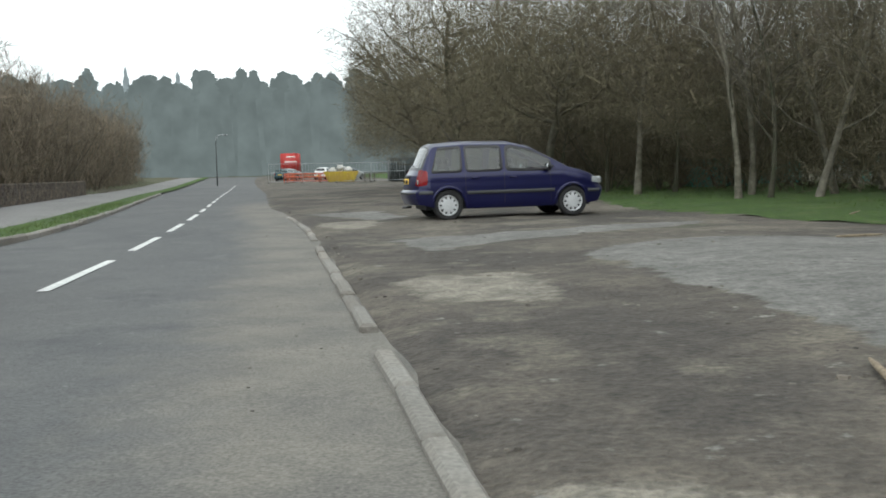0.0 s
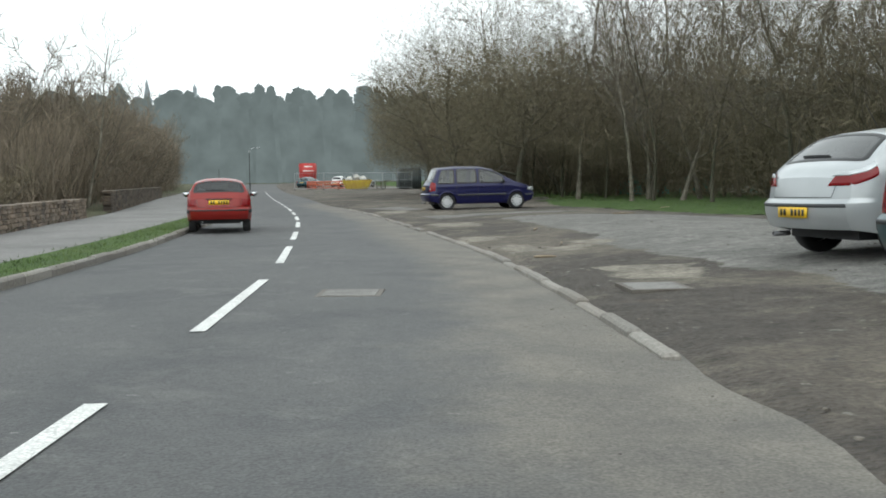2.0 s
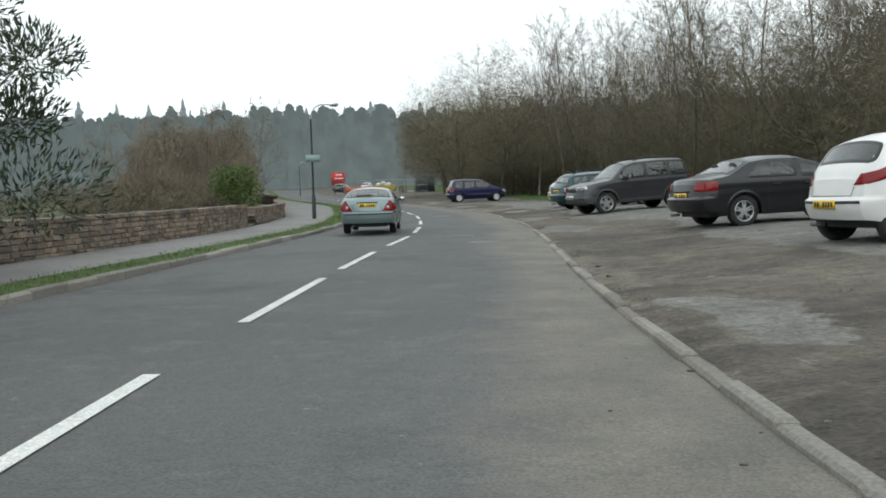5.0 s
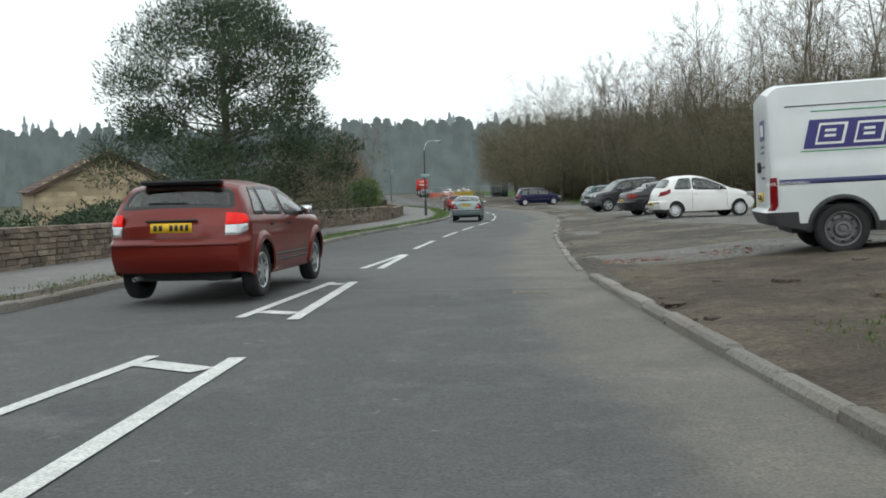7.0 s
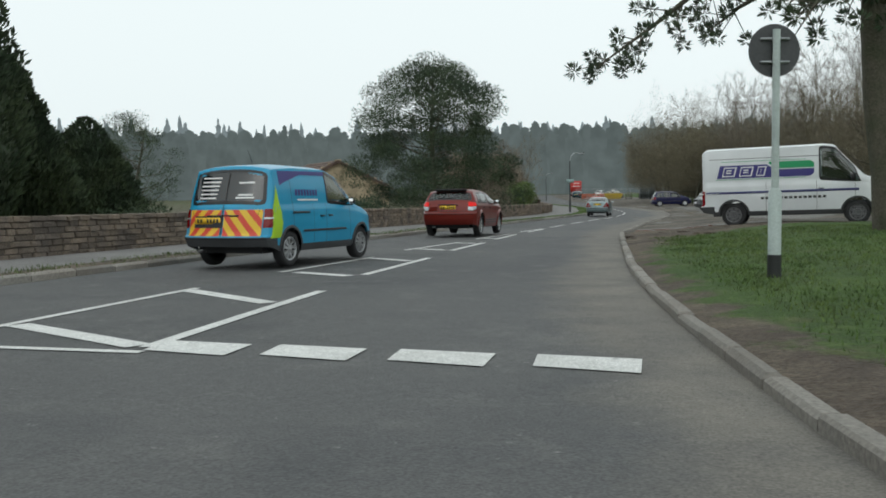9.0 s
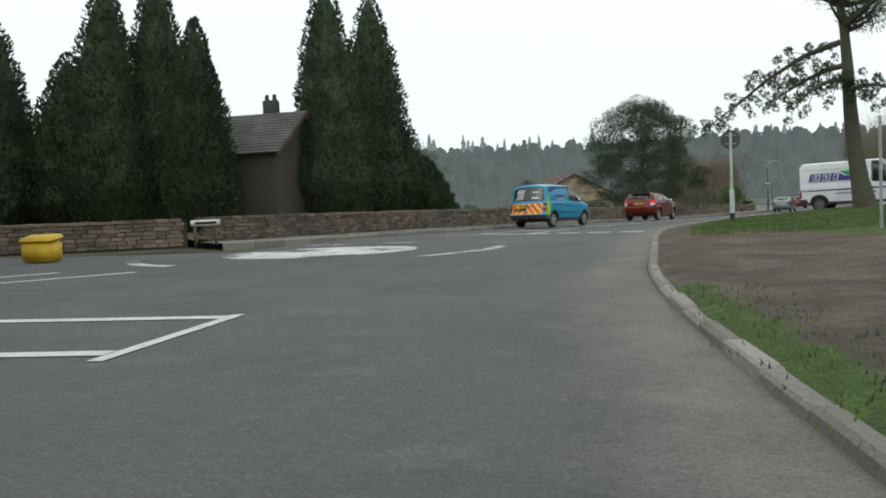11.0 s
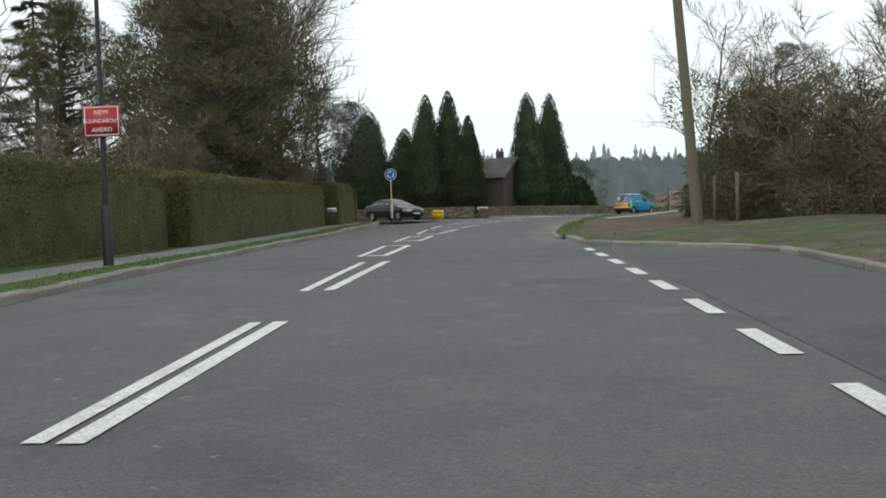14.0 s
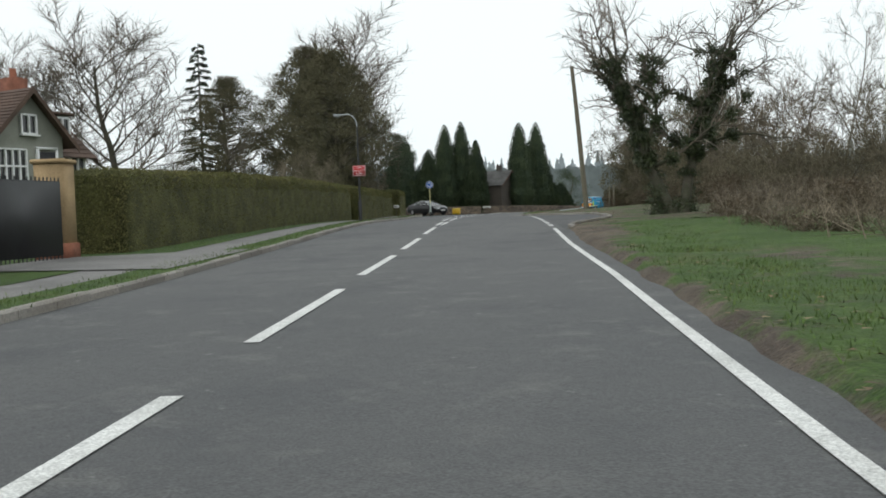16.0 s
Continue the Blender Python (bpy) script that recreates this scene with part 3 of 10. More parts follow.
# verge south of the lay-by, and behind it
_sv = resample(curve([(43.1, -137.6), (47.2, -142.9), (52.0, -148.8), (57.6, -156.0), (68.5, -169.5), (82, -186)], 1.0), 0.5)
_corner = [(25.95, -117.3), (26.6, -118.0), (27.4, -118.9), (28.2, -119.82), (29.0, -120.6), (29.9, -121.05), (31.2, -121.45), (31.6, -118.0), (29.5, -114.6), (27.3, -115.0)]
tagged(obj("grass_verge", [(x, y, land(x, y) + 0.095) for x, y in _corner], [tuple(range(len(_corner)))], GRASS_SOIL), "earth at the corner of the lay-by", kind="structure")
_a, _b = between(np.vstack([offset(lay, 0.06)[:-1], offset(_sv, -0.14)[:1]]), [(31, -113), (34, -115), (37.5, -117.5), (40.5, -121), (43.5, -125), (46.5, -128), (47.8, -129.6), tuple(offset(_sv, 10.0)[0])], 50)
behind = strip("grass_verge", _a, _b, (0.10, 0.40), GRASS_SOIL, 10, label="leaf-strewn brown earth behind the lay-by", uneven=0.02, skirt=0.1)
stain(behind, "worn", np.full(len(behind.data.vertices), 0.52))
south_verge = strip("grass_verge", offset(_sv, -0.14), offset(_sv, 10.0), (0.10, 0.40), GRASS_SOIL, 36, label="green grass verge with a crumbling soil edge below a bramble bank", uneven=0.06, skirt=0.18)
_dist = np.tile(np.linspace(0, 1, 37), len(_sv)) * 10.14
_along = np.repeat(np.arange(len(_sv)), 37) * 0.5
_mud = 0.53 + (0.75 + 0.4 * np.sin(_along * 0.42) - _dist) * 0.26
_turf = 0.34 + 0.30 * np.exp(-(_dist / 0.35) ** 2) + 0.16 * np.exp(-((_dist - 2.8 - 0.5 * np.sin(_along * 0.3)) / 0.9) ** 2)
_mix = np.interp(_along, [7, 13], [0, 1])
stain(south_verge, "worn", np.clip(_mud * (1 - _mix) + _turf * _mix, 0.16, 0.72))


# ---- kerb stones ----
def stone_mesh(name, length, width, height, bevel, mat):
    bm = bmesh.new()
    bmesh.ops.create_cube(bm, size=1.0)
    bmesh.ops.scale(bm, vec=(length, width, height), verts=bm.verts)
    bmesh.ops.bevel(bm, geom=[e for e in bm.edges if min(v.co.z for v in e.verts) > 0], offset=bevel, segments=1, affect="EDGES")
    me = bpy.data.meshes.new(name)
    bm.to_mesh(me)
    bm.free()
    me.materials.append(mat)
    return me


KERB_STONES = [stone_mesh("kerb_stone", 0.90, 0.14, 0.26, 0.02 + 0.008 * k, KERB) for k in range(3)]
KERB_FLAT = [stone_mesh("kerb_stone", 0.90, 0.12, 0.16, 0.022, KERB)]


def kerb(line, lift, label, meshes=KERB_STONES, height=0.26, wobble=0.012):
    rng = random.Random(len(line))
    line = resample(line, 0.92)
    mid = (line[:-1] + line[1:]) / 2
    root = thing("kerb", pose(*mid[0], land(*mid[0])), label, "kerb", kind="structure")
    inv = root.matrix_basis.inverted()
    for a, b in zip(line[:-1], line[1:]):
        c, ang = (a + b) / 2, math.atan2(b[1] - a[1], b[0] - a[0])
        za, zb = land(*a), land(*b)
        o = new("kerb_stone", rng.choice(meshes))
        o.parent = root
        pitch = -math.degrees(math.atan2(zb - za, float(np.linalg.norm(b - a))))
        o.matrix_basis = inv @ pose(c[0], c[1], road_z(*c) + lift - height / 2 + rng.uniform(-wobble, wobble) - ((0.075 if 5.2 < c[1] < 6.6 or c[1] > 24 or noise.noise((c[1] * 0.31, 7.0, 0)) > 0.28 else 0.0) if height < 0.2 else 0.0), rng.uniform(-2, 2), pitch, math.degrees(ang) + rng.uniform(-0.8, 0.8)) @ Matrix.Diagonal((np.linalg.norm(b - a) / 0.915, 1, 1, 1))
    return root


kerb(offset(cut(rk1, -54, 45), 0.03), 0.046, "low worn concrete edging of the car park", KERB_FLAT, 0.16, 0.020)
kerb(offset(cut(rk1, -118.4, -54), 0.06), 0.080, "pale concrete kerb beside the verge", KERB_STONES)
kerb(offset(cut(lk1, -85, 60), -0.06), 0.115, "concrete kerb of the pavement", KERB_STONES)
kerb(offset(cut(lk2, -170, -100), -0.06), 0.115, "concrete kerb of the grass verge", KERB_STONES)
kerb(offset(lay, 0.05), 0.100, "pale concrete kerb curving round the lay-by", KERB_STONES)


# ---- covers and joints let into the road ----
IRON = material("rusty_iron_cover", (0.15, 0.135, 0.115), 0.7, metal=0.15, scale=0.4, vary=0.3, fine=60, bump=0.3, second=(0.11, 0.095, 0.08))


def cover(x, y, w, d, turn, label, mat=IRON, rise=0.0):
    root = thing("inspection_cover", pose(x, y, land(x, y) + rise, 0, 0, turn), label, "cover", "covers let into the road")
    inv = Matrix.Identity(4)
    f = 0.05
    v, q = [], []
    for sx, sy, cw, cd in ((0, d / 2 - f / 2, w, f), (0, -d / 2 + f / 2, w, f), (w / 2 - f / 2, 0, f, d - 2 * f), (-w / 2 + f / 2, 0, f, d - 2 * f)):
        o = len(v)
        for z in (-0.03, 0.008):
            v += [(sx - cw / 2, sy - cd / 2, z), (sx + cw / 2, sy - cd / 2, z), (sx + cw / 2, sy + cd / 2, z), (sx - cw / 2, sy + cd / 2, z)]
        q += [(o + 4, o + 5, o + 6, o + 7)] + [(o + k, o + (k + 1) % 4, o + 4 + (k + 1) % 4, o + 4 + k) for k in range(4)]
    obj("frame", v, q, IRON, False, root)
    for s in (-1, 1) if mat is IRON else (1,):
        x0, x1 = (0.006, w / 2 - f - 0.006) if s > 0 else (-w / 2 + f + 0.006, -0.006)
        x0 = -x1 if mat is not IRON else x0
        o = 0
        v = [(a, b, z) for z in (-0.03, 0.011) for a, b in ((x0, -d / 2 + f), (x1, -d / 2 + f), (x1, d / 2 - f), (x0, d / 2 - f))]
        q = [(4, 5, 6, 7)] + [(k, (k + 1) % 4, 4 + (k + 1) % 4, 4 + k) for k in range(4)]
        obj("plate", v, q, mat, False, root)
    return root


cover(-0.64, -6.2, 0.66, 0.58, 2, "worn concrete-filled inspection cover in the road", CONCRETE)
cover(1.45, -26.6, 0.62, 0.60, 0, "pale worn inspection cover in the road", CONCRETE)
cover(0.85, -23.6, 0.60, 0.60, 0, "dull flush inspection cover in the road")
cover(5.2, -84.05, 0.74, 0.42, 14, "grey worn inspection cover near the roundabout", CONCRETE)
cover(2.4, -6.5, 0.62, 0.60, 8, "old concrete slab cover at the car park edge", CONCRETE, 0.07)
cover(3.05, -57.2, 0.42, 0.40, 3, "iron drain grating beside the kerb")
_j = [(-2.5, -56.9), (-0.6, -56.62), (1.6, -56.75), (3.6, -56.65)]
for k in range(3):
    a, b = np.array(_j[k]), np.array(_j[k + 1])
    n = np.array((-(b - a)[1], (b - a)[0])) / np.linalg.norm(b - a) * 0.02
    tagged(obj("road_joint", [(*q, land(*q) + 0.006) for q in (a - n, b - n, b + n, a + n)], [(0, 1, 2, 3)], CONCRETE), "thin pale joint across the road", "road joint", kind="structure")


# ---- vehicles ----
def car_paint(name, colour, flake=0.25, rough=0.32):
    return material(name, colour, rough, metal=flake, scale=0.8, vary=0.06, fine=180, bump=0.0, coat=0.45, spec=0.3, second=tuple(c * 1.08 for c in colour))


def glass_material(name, tint):
    m = bpy.data.materials.new(name)
    m.use_nodes = True
    n, l = m.node_tree.nodes, m.node_tree.links
    n.remove(n["Principled BSDF"])
    tr, gl, fr, mx = n.new("ShaderNodeBsdfTransparent"), n.new("ShaderNodeBsdfGlossy"), n.new("ShaderNodeLayerWeight"), n.new("ShaderNodeMixShader")
    po, mr = n.new("ShaderNodeMath"), n.new("ShaderNodeMapRange")
    tr.inputs["Color"].default_value = (*tint, 1)
    gl.inputs["Roughness"].default_value = 0.03
    fr.inputs["Blend"].default_value = 0.5
    po.operation = "POWER"
    po.inputs[1].default_value = 3.5
    l.new(fr.outputs["Facing"], po.inputs[0])
    mr.inputs["To Min"].default_value, mr.inputs["To Max"].default_value = 0.09, 0.95
    l.new(po.outputs["Value"], mr.inputs["Value"])
    l.new(mr.outputs["Result"], mx.inputs["Fac"])
    l.new(tr.outputs["BSDF"], mx.inputs[1])
    l.new(gl.outputs["BSDF"], mx.inputs[2])
    l.new(mx.outputs["Shader"], n["Material Output"].inputs["Surface"])
    return m


CAR_GLASS = glass_material("tinted_car_glass", (0.50, 0.60, 0.57))
DARK_GLASS = glass_material("dark_car_glass", (0.05, 0.06, 0.065))
TYRE = material("tyre_rubber", (0.018, 0.018, 0.019), 0.85, scale=0.3, vary=0.3, fine=60, bump=0.2)
BLACK_TRIM = material("black_plastic_trim", (0.022, 0.023, 0.025), 0.6, scale=0.5, vary=0.2, fine=120, bump=0.1)
GREY_TRIM = material("grey_plastic_trim", (0.045, 0.047, 0.05), 0.65, scale=0.5, vary=0.2, fine=120, bump=0.1)
ALLOY = material("silver_wheel", (0.45, 0.46, 0.47), 0.35, metal=0.7, scale=0.2, vary=0.12, fine=90, bump=0.0)
CAPS = material("silver_hub_cap", (0.52, 0.53, 0.54), 0.45, metal=0.2, scale=0.2, vary=0.12, fine=90, bump=0.0)
STEEL = material("dark_steel_wheel", (0.16, 0.16, 0.165), 0.5, metal=0.6, scale=0.2, vary=0.2, fine=70)
CABIN = material("dark_car_interior", (0.035, 0.036, 0.04), 0.9, scale=0.4, vary=0.3, fine=60)
CHROME = plain("chrome", (0.65, 0.66, 0.68), 0.12, 1.0)
YELLOW_PLATE, WHITE_PLATE = plain("yellow_number_plate", (0.78, 0.50, 0.02), 0.4), plain("white_number_plate", (0.72, 0.72, 0.70), 0.4)
PLATE_INK = plain("plate_ink", (0.02, 0.02, 0.02), 0.5)
RED_LENS, CLEAR_LENS = plain("red_lamp_lens", (0.19, 0.006, 0.008), 0.12, spec=0.4), plain("clear_lamp_lens", (0.50, 0.52, 0.53), 0.10, 0.5)
LIT_LENS = plain("lit_red_lamp", (0.55, 0.010, 0.008), 0.15, emit=0.55, spec=0.3)
SEAL = plain("black_window_seal", (0.012, 0.012, 0.013), 0.35)
WHITE_INK = plain("white_lettering", (0.75, 0.75, 0.74), 0.5)


def lathe(profile, n, axis="y"):
    """Verts and faces of a turned shape: (along, radius) pairs turned about the y axis."""
    v, f = [], []
    for k in range(n):
        a = 2 * math.pi * k / n
        for s, r in profile:
            v.append((r * math.cos(a), s, r * math.sin(a)))
    m = len(profile)
    for k in range(n):
        for j in range(m - 1):
            a, b = k * m + j, ((k + 1) % n) * m + j
            f.append((a, a + 1, b + 1, b))
    return v, f


def boxes_mesh(items):
    """Verts and faces of several boxes: (centre, size, turn about y in degrees)."""
    v, f = [], []
    for c, s, turn in items:
        base = len(v)
        m = Matrix.Rotation(radians(turn), 3, "Y")
        for dx in (-0.5, 0.5):
            for dy in (-0.5, 0.5):
                for dz in (-0.5, 0.5):
                    v.append(tuple(Vector(c) + m @ Vector((dx * s[0], dy * s[1], dz * s[2]))))
        f += [tuple(base + i for i in q) for q in ((0, 1, 3, 2), (4, 6, 7, 5), (0, 4, 5, 1), (2, 3, 7, 6), (0, 2, 6, 4), (1, 5, 7, 3))]
    return v, f


def rounded_box(size, bevel, segments=2):
    bm = bmesh.new()
    bmesh.ops.create_cube(bm, size=1.0)
    bmesh.ops.scale(bm, vec=size, verts=bm.verts)
    bmesh.ops.bevel(bm, geom=list(bm.edges), offset=bevel, segments=segments, affect="EDGES")
    return bm


def add_box(name, size, at, mat, parent, bevel=0.01, turn=(0, 0, 0), label=""):
    o = part(name, rounded_box(size, min(bevel, 0.45 * min(size)), 2), mat, parent, label, True)
    o.matrix_basis = pose(*at, *turn)
    return o


_wheel_cache = {}


def wedge(a0, r0, w0, r1, w1, y0, y1):
    """A spoke: a tapering bar from radius r0 to r1 at the angle a0, seen from +y."""
    c, s = math.cos(a0), math.sin(a0)
    v = []
    for rr, ww in ((r0, w0), (r1, w1)):
        for side in (-0.5, 0.5):
            for y in (y0, y1 if rr == r0 else y1 * 0.94):
                v.append((rr * c - side * ww * s, y, rr * s + side * ww * c))
    return v, [(0, 1, 3, 2), (4, 6, 7, 5), (1, 5, 7, 3), (0, 4, 5, 1), (2, 3, 7, 6)]


def wheel(parent, at, r, side, style, width=0.20):
    """A wheel: rubber tyre and a rim or cap; its outer face looks to side (+1 or -1) in y."""
    key = (round(r, 3), style, width)
    if key not in _wheel_cache:
        h = width / 2
        tv, tf = lathe([(-h * 0.7, r * 0.60), (-h * 0.95, r * 0.72), (-h, r * 0.86), (-h * 0.88, r * 0.965), (-h * 0.5, r), (h * 0.5, r), (h * 0.88, r * 0.965), (h, r * 0.86), (h * 0.95, r * 0.72), (h * 0.82, r * 0.655)], 36)
        tyre = mesh_data("tyre", tv, tf, TYRE, True)
        ri = r * 0.67
        pieces = []  # (verts, faces, slot)
        pieces.append((*lathe([(h * 0.86, ri * 1.0), (h * 0.92, ri * 0.965), (h * 0.84, ri * 0.91), (h * 0.55, ri * 0.88)], 36), 0))
        pieces.append((*lathe([(h * 0.55, ri * 0.885), (h * 0.18, ri * 0.86), (h * 0.15, 0.0)], 30), 1))
        pieces.append((*lathe([(h * 0.5, ri * 0.27), (h * 0.80, ri * 0.22), (h * 0.86, ri * 0.12), (h * 0.86, 0.0)], 20), 0))
        if style in ("five", "eight"):
            n = 5 if style == "five" else 9
            for k in range(n):
                a = 2 * math.pi * (k + 0.25) / n
                if style == "five":
                    pieces.append((*wedge(a, ri * 0.12, ri * 0.30, ri * 0.92, ri * 0.44, h * 0.40, h * 0.82), 0))
                    pieces.append((*wedge(a, ri * 0.55, ri * 0.02, ri * 0.86, ri * 0.15, h * 0.60, h * 0.885), 1))
                else:
                    for d in (-0.11, 0.11):
                        pieces.append((*wedge(a + d, ri * 0.14, ri * 0.09, ri * 0.92, ri * 0.12, h * 0.45, h * 0.80), 0))
        elif style == "cap":
            pieces.append((*lathe([(h * 0.62, ri * 0.90), (h * 0.80, ri * 0.62), (h * 0.84, ri * 0.30), (h * 0.80, 0.0)], 36), 0))
            for k in range(10):
                a = 2 * math.pi * k / 10
                pieces.append((*wedge(a, ri * 0.62, ri * 0.08, ri * 0.86, ri * 0.24, h * 0.55, h * 0.83), 1))
        else:
            pieces.append((*lathe([(h * 0.40, ri * 0.88), (h * 0.52, ri * 0.66), (h * 0.30, ri * 0.40), (h * 0.50, ri * 0.30)], 30), 2))
            for k in range(8):
                pieces.append((*wedge(2 * math.pi * k / 8, ri * 0.66, ri * 0.16, ri * 0.82, ri * 0.20, h * 0.35, h * 0.56), 1))
            pieces.append((*lathe([(h * 0.35, ri * 0.50), (h * 0.92, ri * 0.44), (h * 0.96, ri * 0.30), (h * 0.70, ri * 0.20), (h * 0.70, 0.0)], 20), 0))
        allv, allf, slots = [], [], []
        for vv, ff, sl in pieces:
            o = len(allv)
            allv += vv
            allf += [tuple(i + o for i in q) for q in ff]
            slots += [sl] * len(ff)
        mat = {"five": ALLOY, "cap": CAPS, "eight": ALLOY, "steel": STEEL}[style]
        rim = mesh_data("rim", allv, allf, [mat, BLACK_TRIM, STEEL], True, slots)
        rim.set_sharp_from_angle(angle=radians(30))
        _wheel_cache[key] = (tyre, rim)
    tyre, rim = _wheel_cache[key]
    w = new("wheel", tyre)
    w.parent = parent
    w.matrix_basis = pose(at[0], at[1], at[2], 0, 0, 0 if side > 0 else 180)
    rm = new("rim", rim)
    rm.parent = w
    tagged(rm, {"five": "five-spoke silver alloy rim", "cap": "silver plastic hub cap", "eight": "silver multi-spoke rim", "steel": "grey steel rim with a hub cap"}[style])
    return w


SURFACES = {}  # the flank and the warp of each car, for its livery


def smooth_step(a, b, v):
    t = np.clip((v - a) / (b - a), 0, 1)
    return t * t * (3 - 2 * t)


def build_car(name, spec, label, category="car", group=""):
    """A car in its own frame: tail at x = 0, nose at +x, wheels on z = 0. The shell is lofted from cross-sections, the openings
    are cut out of it, and panes, seals, lamps and trim follow its surface."""
    L, W, H = spec["size"]
    xr, xf = spec["axles"]
    r, sill = spec["r"], spec.get("sill", 0.22)
    van = spec.get("van", False)
    paint_mat, trim = spec["paint"], spec.get("trim", BLACK_TRIM)
    top, belt = np.array(spec["top"], float), np.array(spec["belt"], float)
    line = spec.get("bumper_line", 0.60)
    ra, tumble = r + spec.get("arch", 0.055), spec.get("tumble", 0.25)
    fine = np.linspace(0, L, 500)
    zt = np.interp(fine, top[:, 0], top[:, 1])
    zt = np.convolve(np.pad(zt, 8, mode="edge"), np.hanning(19)[1:-1] / np.hanning(19).sum(), "valid")
    arc = np.r_[0, np.cumsum(np.hypot(np.diff(fine), np.diff(zt)))]

    def dims(x):
        """Half width, belt, roof, roof's half width and crown."""
        x = np.asarray(x, float)
        ztop = np.interp(x, fine, zt)
        zb = np.minimum(np.interp(x, belt[:, 0], belt[:, 1]), ztop - 0.03)
        e0, e1 = np.maximum(0.0, 1 - x / spec.get("tail_round", 0.35)), np.maximum(0.0, 1 - (L - x) / 0.75)
        hw = W / 2 * (1 - spec.get("tail_taper", 0.11) * e0 ** 2.2 - 0.16 * e1 ** 2.0)
        up = np.clip((ztop - zb - 0.05) / max(0.3, H - 0.95), 0, 1)
        yr = hw * (0.955 - tumble * up) - 0.02
        crown = 0.035 + 0.06 * up
        return hw, zb, ztop, yr, crown

    def flank_y(x, z):
        hw, zb, ztop, yr, crown = dims(x)
        zn = np.clip((z - sill) / np.maximum(0.05, zb - sill), 0, 1)
        low = hw * np.interp(zn, [0, 0.06, 0.2, 0.45, 0.66, 0.70, 0.86, 0.96, 1.0], [0.925, 0.955, 0.980, 0.998, 1.0, 0.990, 0.988, 0.976, 0.955])
        g = np.clip((z - zb) / np.maximum(0.02, ztop - crown - zb), 0, 1)
        high = hw * 0.955 + (yr - hw * 0.955) * g + 0.022 * np.sin(math.pi * g) * np.clip((ztop - zb) / 0.4, 0, 1)
        return np.where(z <= zb, low, high)

    def warp(p):
        """Rounds the ends in plan and in profile, with a ledge above the bumpers."""
        p = np.array(p, float).reshape(-1, 3)
        x, y, z = p[:, 0], p[:, 1], p[:, 2]
        e0, e1 = np.maximum(0.0, 1 - x / 0.7) ** 1.5, np.maximum(0.0, 1 - (L - x) / 0.8) ** 1.5
        side = np.minimum(1.0, np.abs(y) / (W / 2))
        under = 0.17 * np.clip((sill + 0.30 - z) / 0.30, 0, 1.2) ** 1.5
        if van:
            dx = e0 * (0.05 * side ** 6 + 0.07 * smooth_step(line, line + 0.05, z) + under)
        else:
            dx = e0 * (0.10 * np.maximum(0.0, (z - line) / 0.5) ** 1.3 + under + 0.055 * smooth_step(line - 0.005, line + 0.045, z) + 0.20 * side ** 3)
        dx = dx - e1 * (under * 0.8 + 0.27 * side ** 3 + 0.03 * smooth_step(line - 0.005, line + 0.03, z))
        return np.c_[x + dx, y, z]

    # columns along the car, rows up its side and over its roof
    xs = set(np.round(np.interp(np.linspace(0, arc[-1], int(arc[-1] / 0.05)), arc, fine), 3)) | {0.0, 0.012, 0.035, 0.08, 0.15, L - 0.012, L - 0.04, L - 0.1, L - 0.18, L}
    for xw in (xr, xf):
        xs |= {round(xw + ra * math.cos(a), 3) for a in np.linspace(0, math.pi, 21)}
    xs = np.array(sorted(q for q in xs if 0 <= q <= L))
    xs = xs[np.r_[True, np.diff(xs) > 0.008]]
    low = sill + 0.02 + 0.10 * np.maximum(0, 1 - xs / 0.55) ** 0.7 + 0.06 * np.maximum(0, 1 - (L - xs) / 0.6)
    for xw in (xr, xf):
        inside_arch = np.abs(xs - xw) < ra
        low = np.where(inside_arch, np.maximum(low, r + np.sqrt(np.maximum(0, ra * ra - (xs - xw) ** 2))), low)
    hw, zb, ztop, yr, crown = dims(xs)
    low = np.minimum(low, zb - 0.05)
    levels = sorted(set(np.linspace(sill, float(belt[:, 1].max()), 15)) | {line - 0.005, line + 0.012, line + 0.045, sill + 0.14})
    zrows = [np.clip(lv, low, zb) for lv in levels]
    zrows[0], zrows[-1] = low, zb
    zrows += [zb + (ztop - crown - zb) * g for g in np.linspace(0, 1, 15)[1:]]
    Z = np.array(zrows).T
    X = np.repeat(xs[:, None], Z.shape[1], 1)
    Y = flank_y(X, Z)
    ks = Z.shape[1]
    fr = np.linspace(1, 0, 11)[1:]
    Zt = ztop[:, None] - crown[:, None] * fr[None, :] ** 2.6
    Yt = yr[:, None] * fr[None, :]
    X, Y, Z = np.c_[X, np.repeat(xs[:, None], len(fr), 1)], np.c_[Y, Yt], np.c_[Z, Zt]
    F = np.r_[np.full(ks, 1.0), fr]
    n, K = X.shape
    n_low = len(levels) - 1

    # the panes: side windows in plan of the flank, front and rear screens over the roof
    wins = []
    for w in spec["windows"]:
        a, b = w[0], w[1]
        at, bt = (w[2], w[3]) if len(w) == 4 else (a, b)
        wins.append((a, at, b, bt))

    def pane_z(x):
        h_, zb_, zt_, yr_, cr_ = dims(x)
        return zb_ + 0.025, np.maximum(zb_ + 0.04, zt_ - cr_ - 0.035)

    gone = np.zeros((n - 1, K - 1), bool)

    def drop(mask):
        gone[:] |= mask[:-1, :-1] & mask[1:, :-1] & mask[:-1, 1:] & mask[1:, 1:]

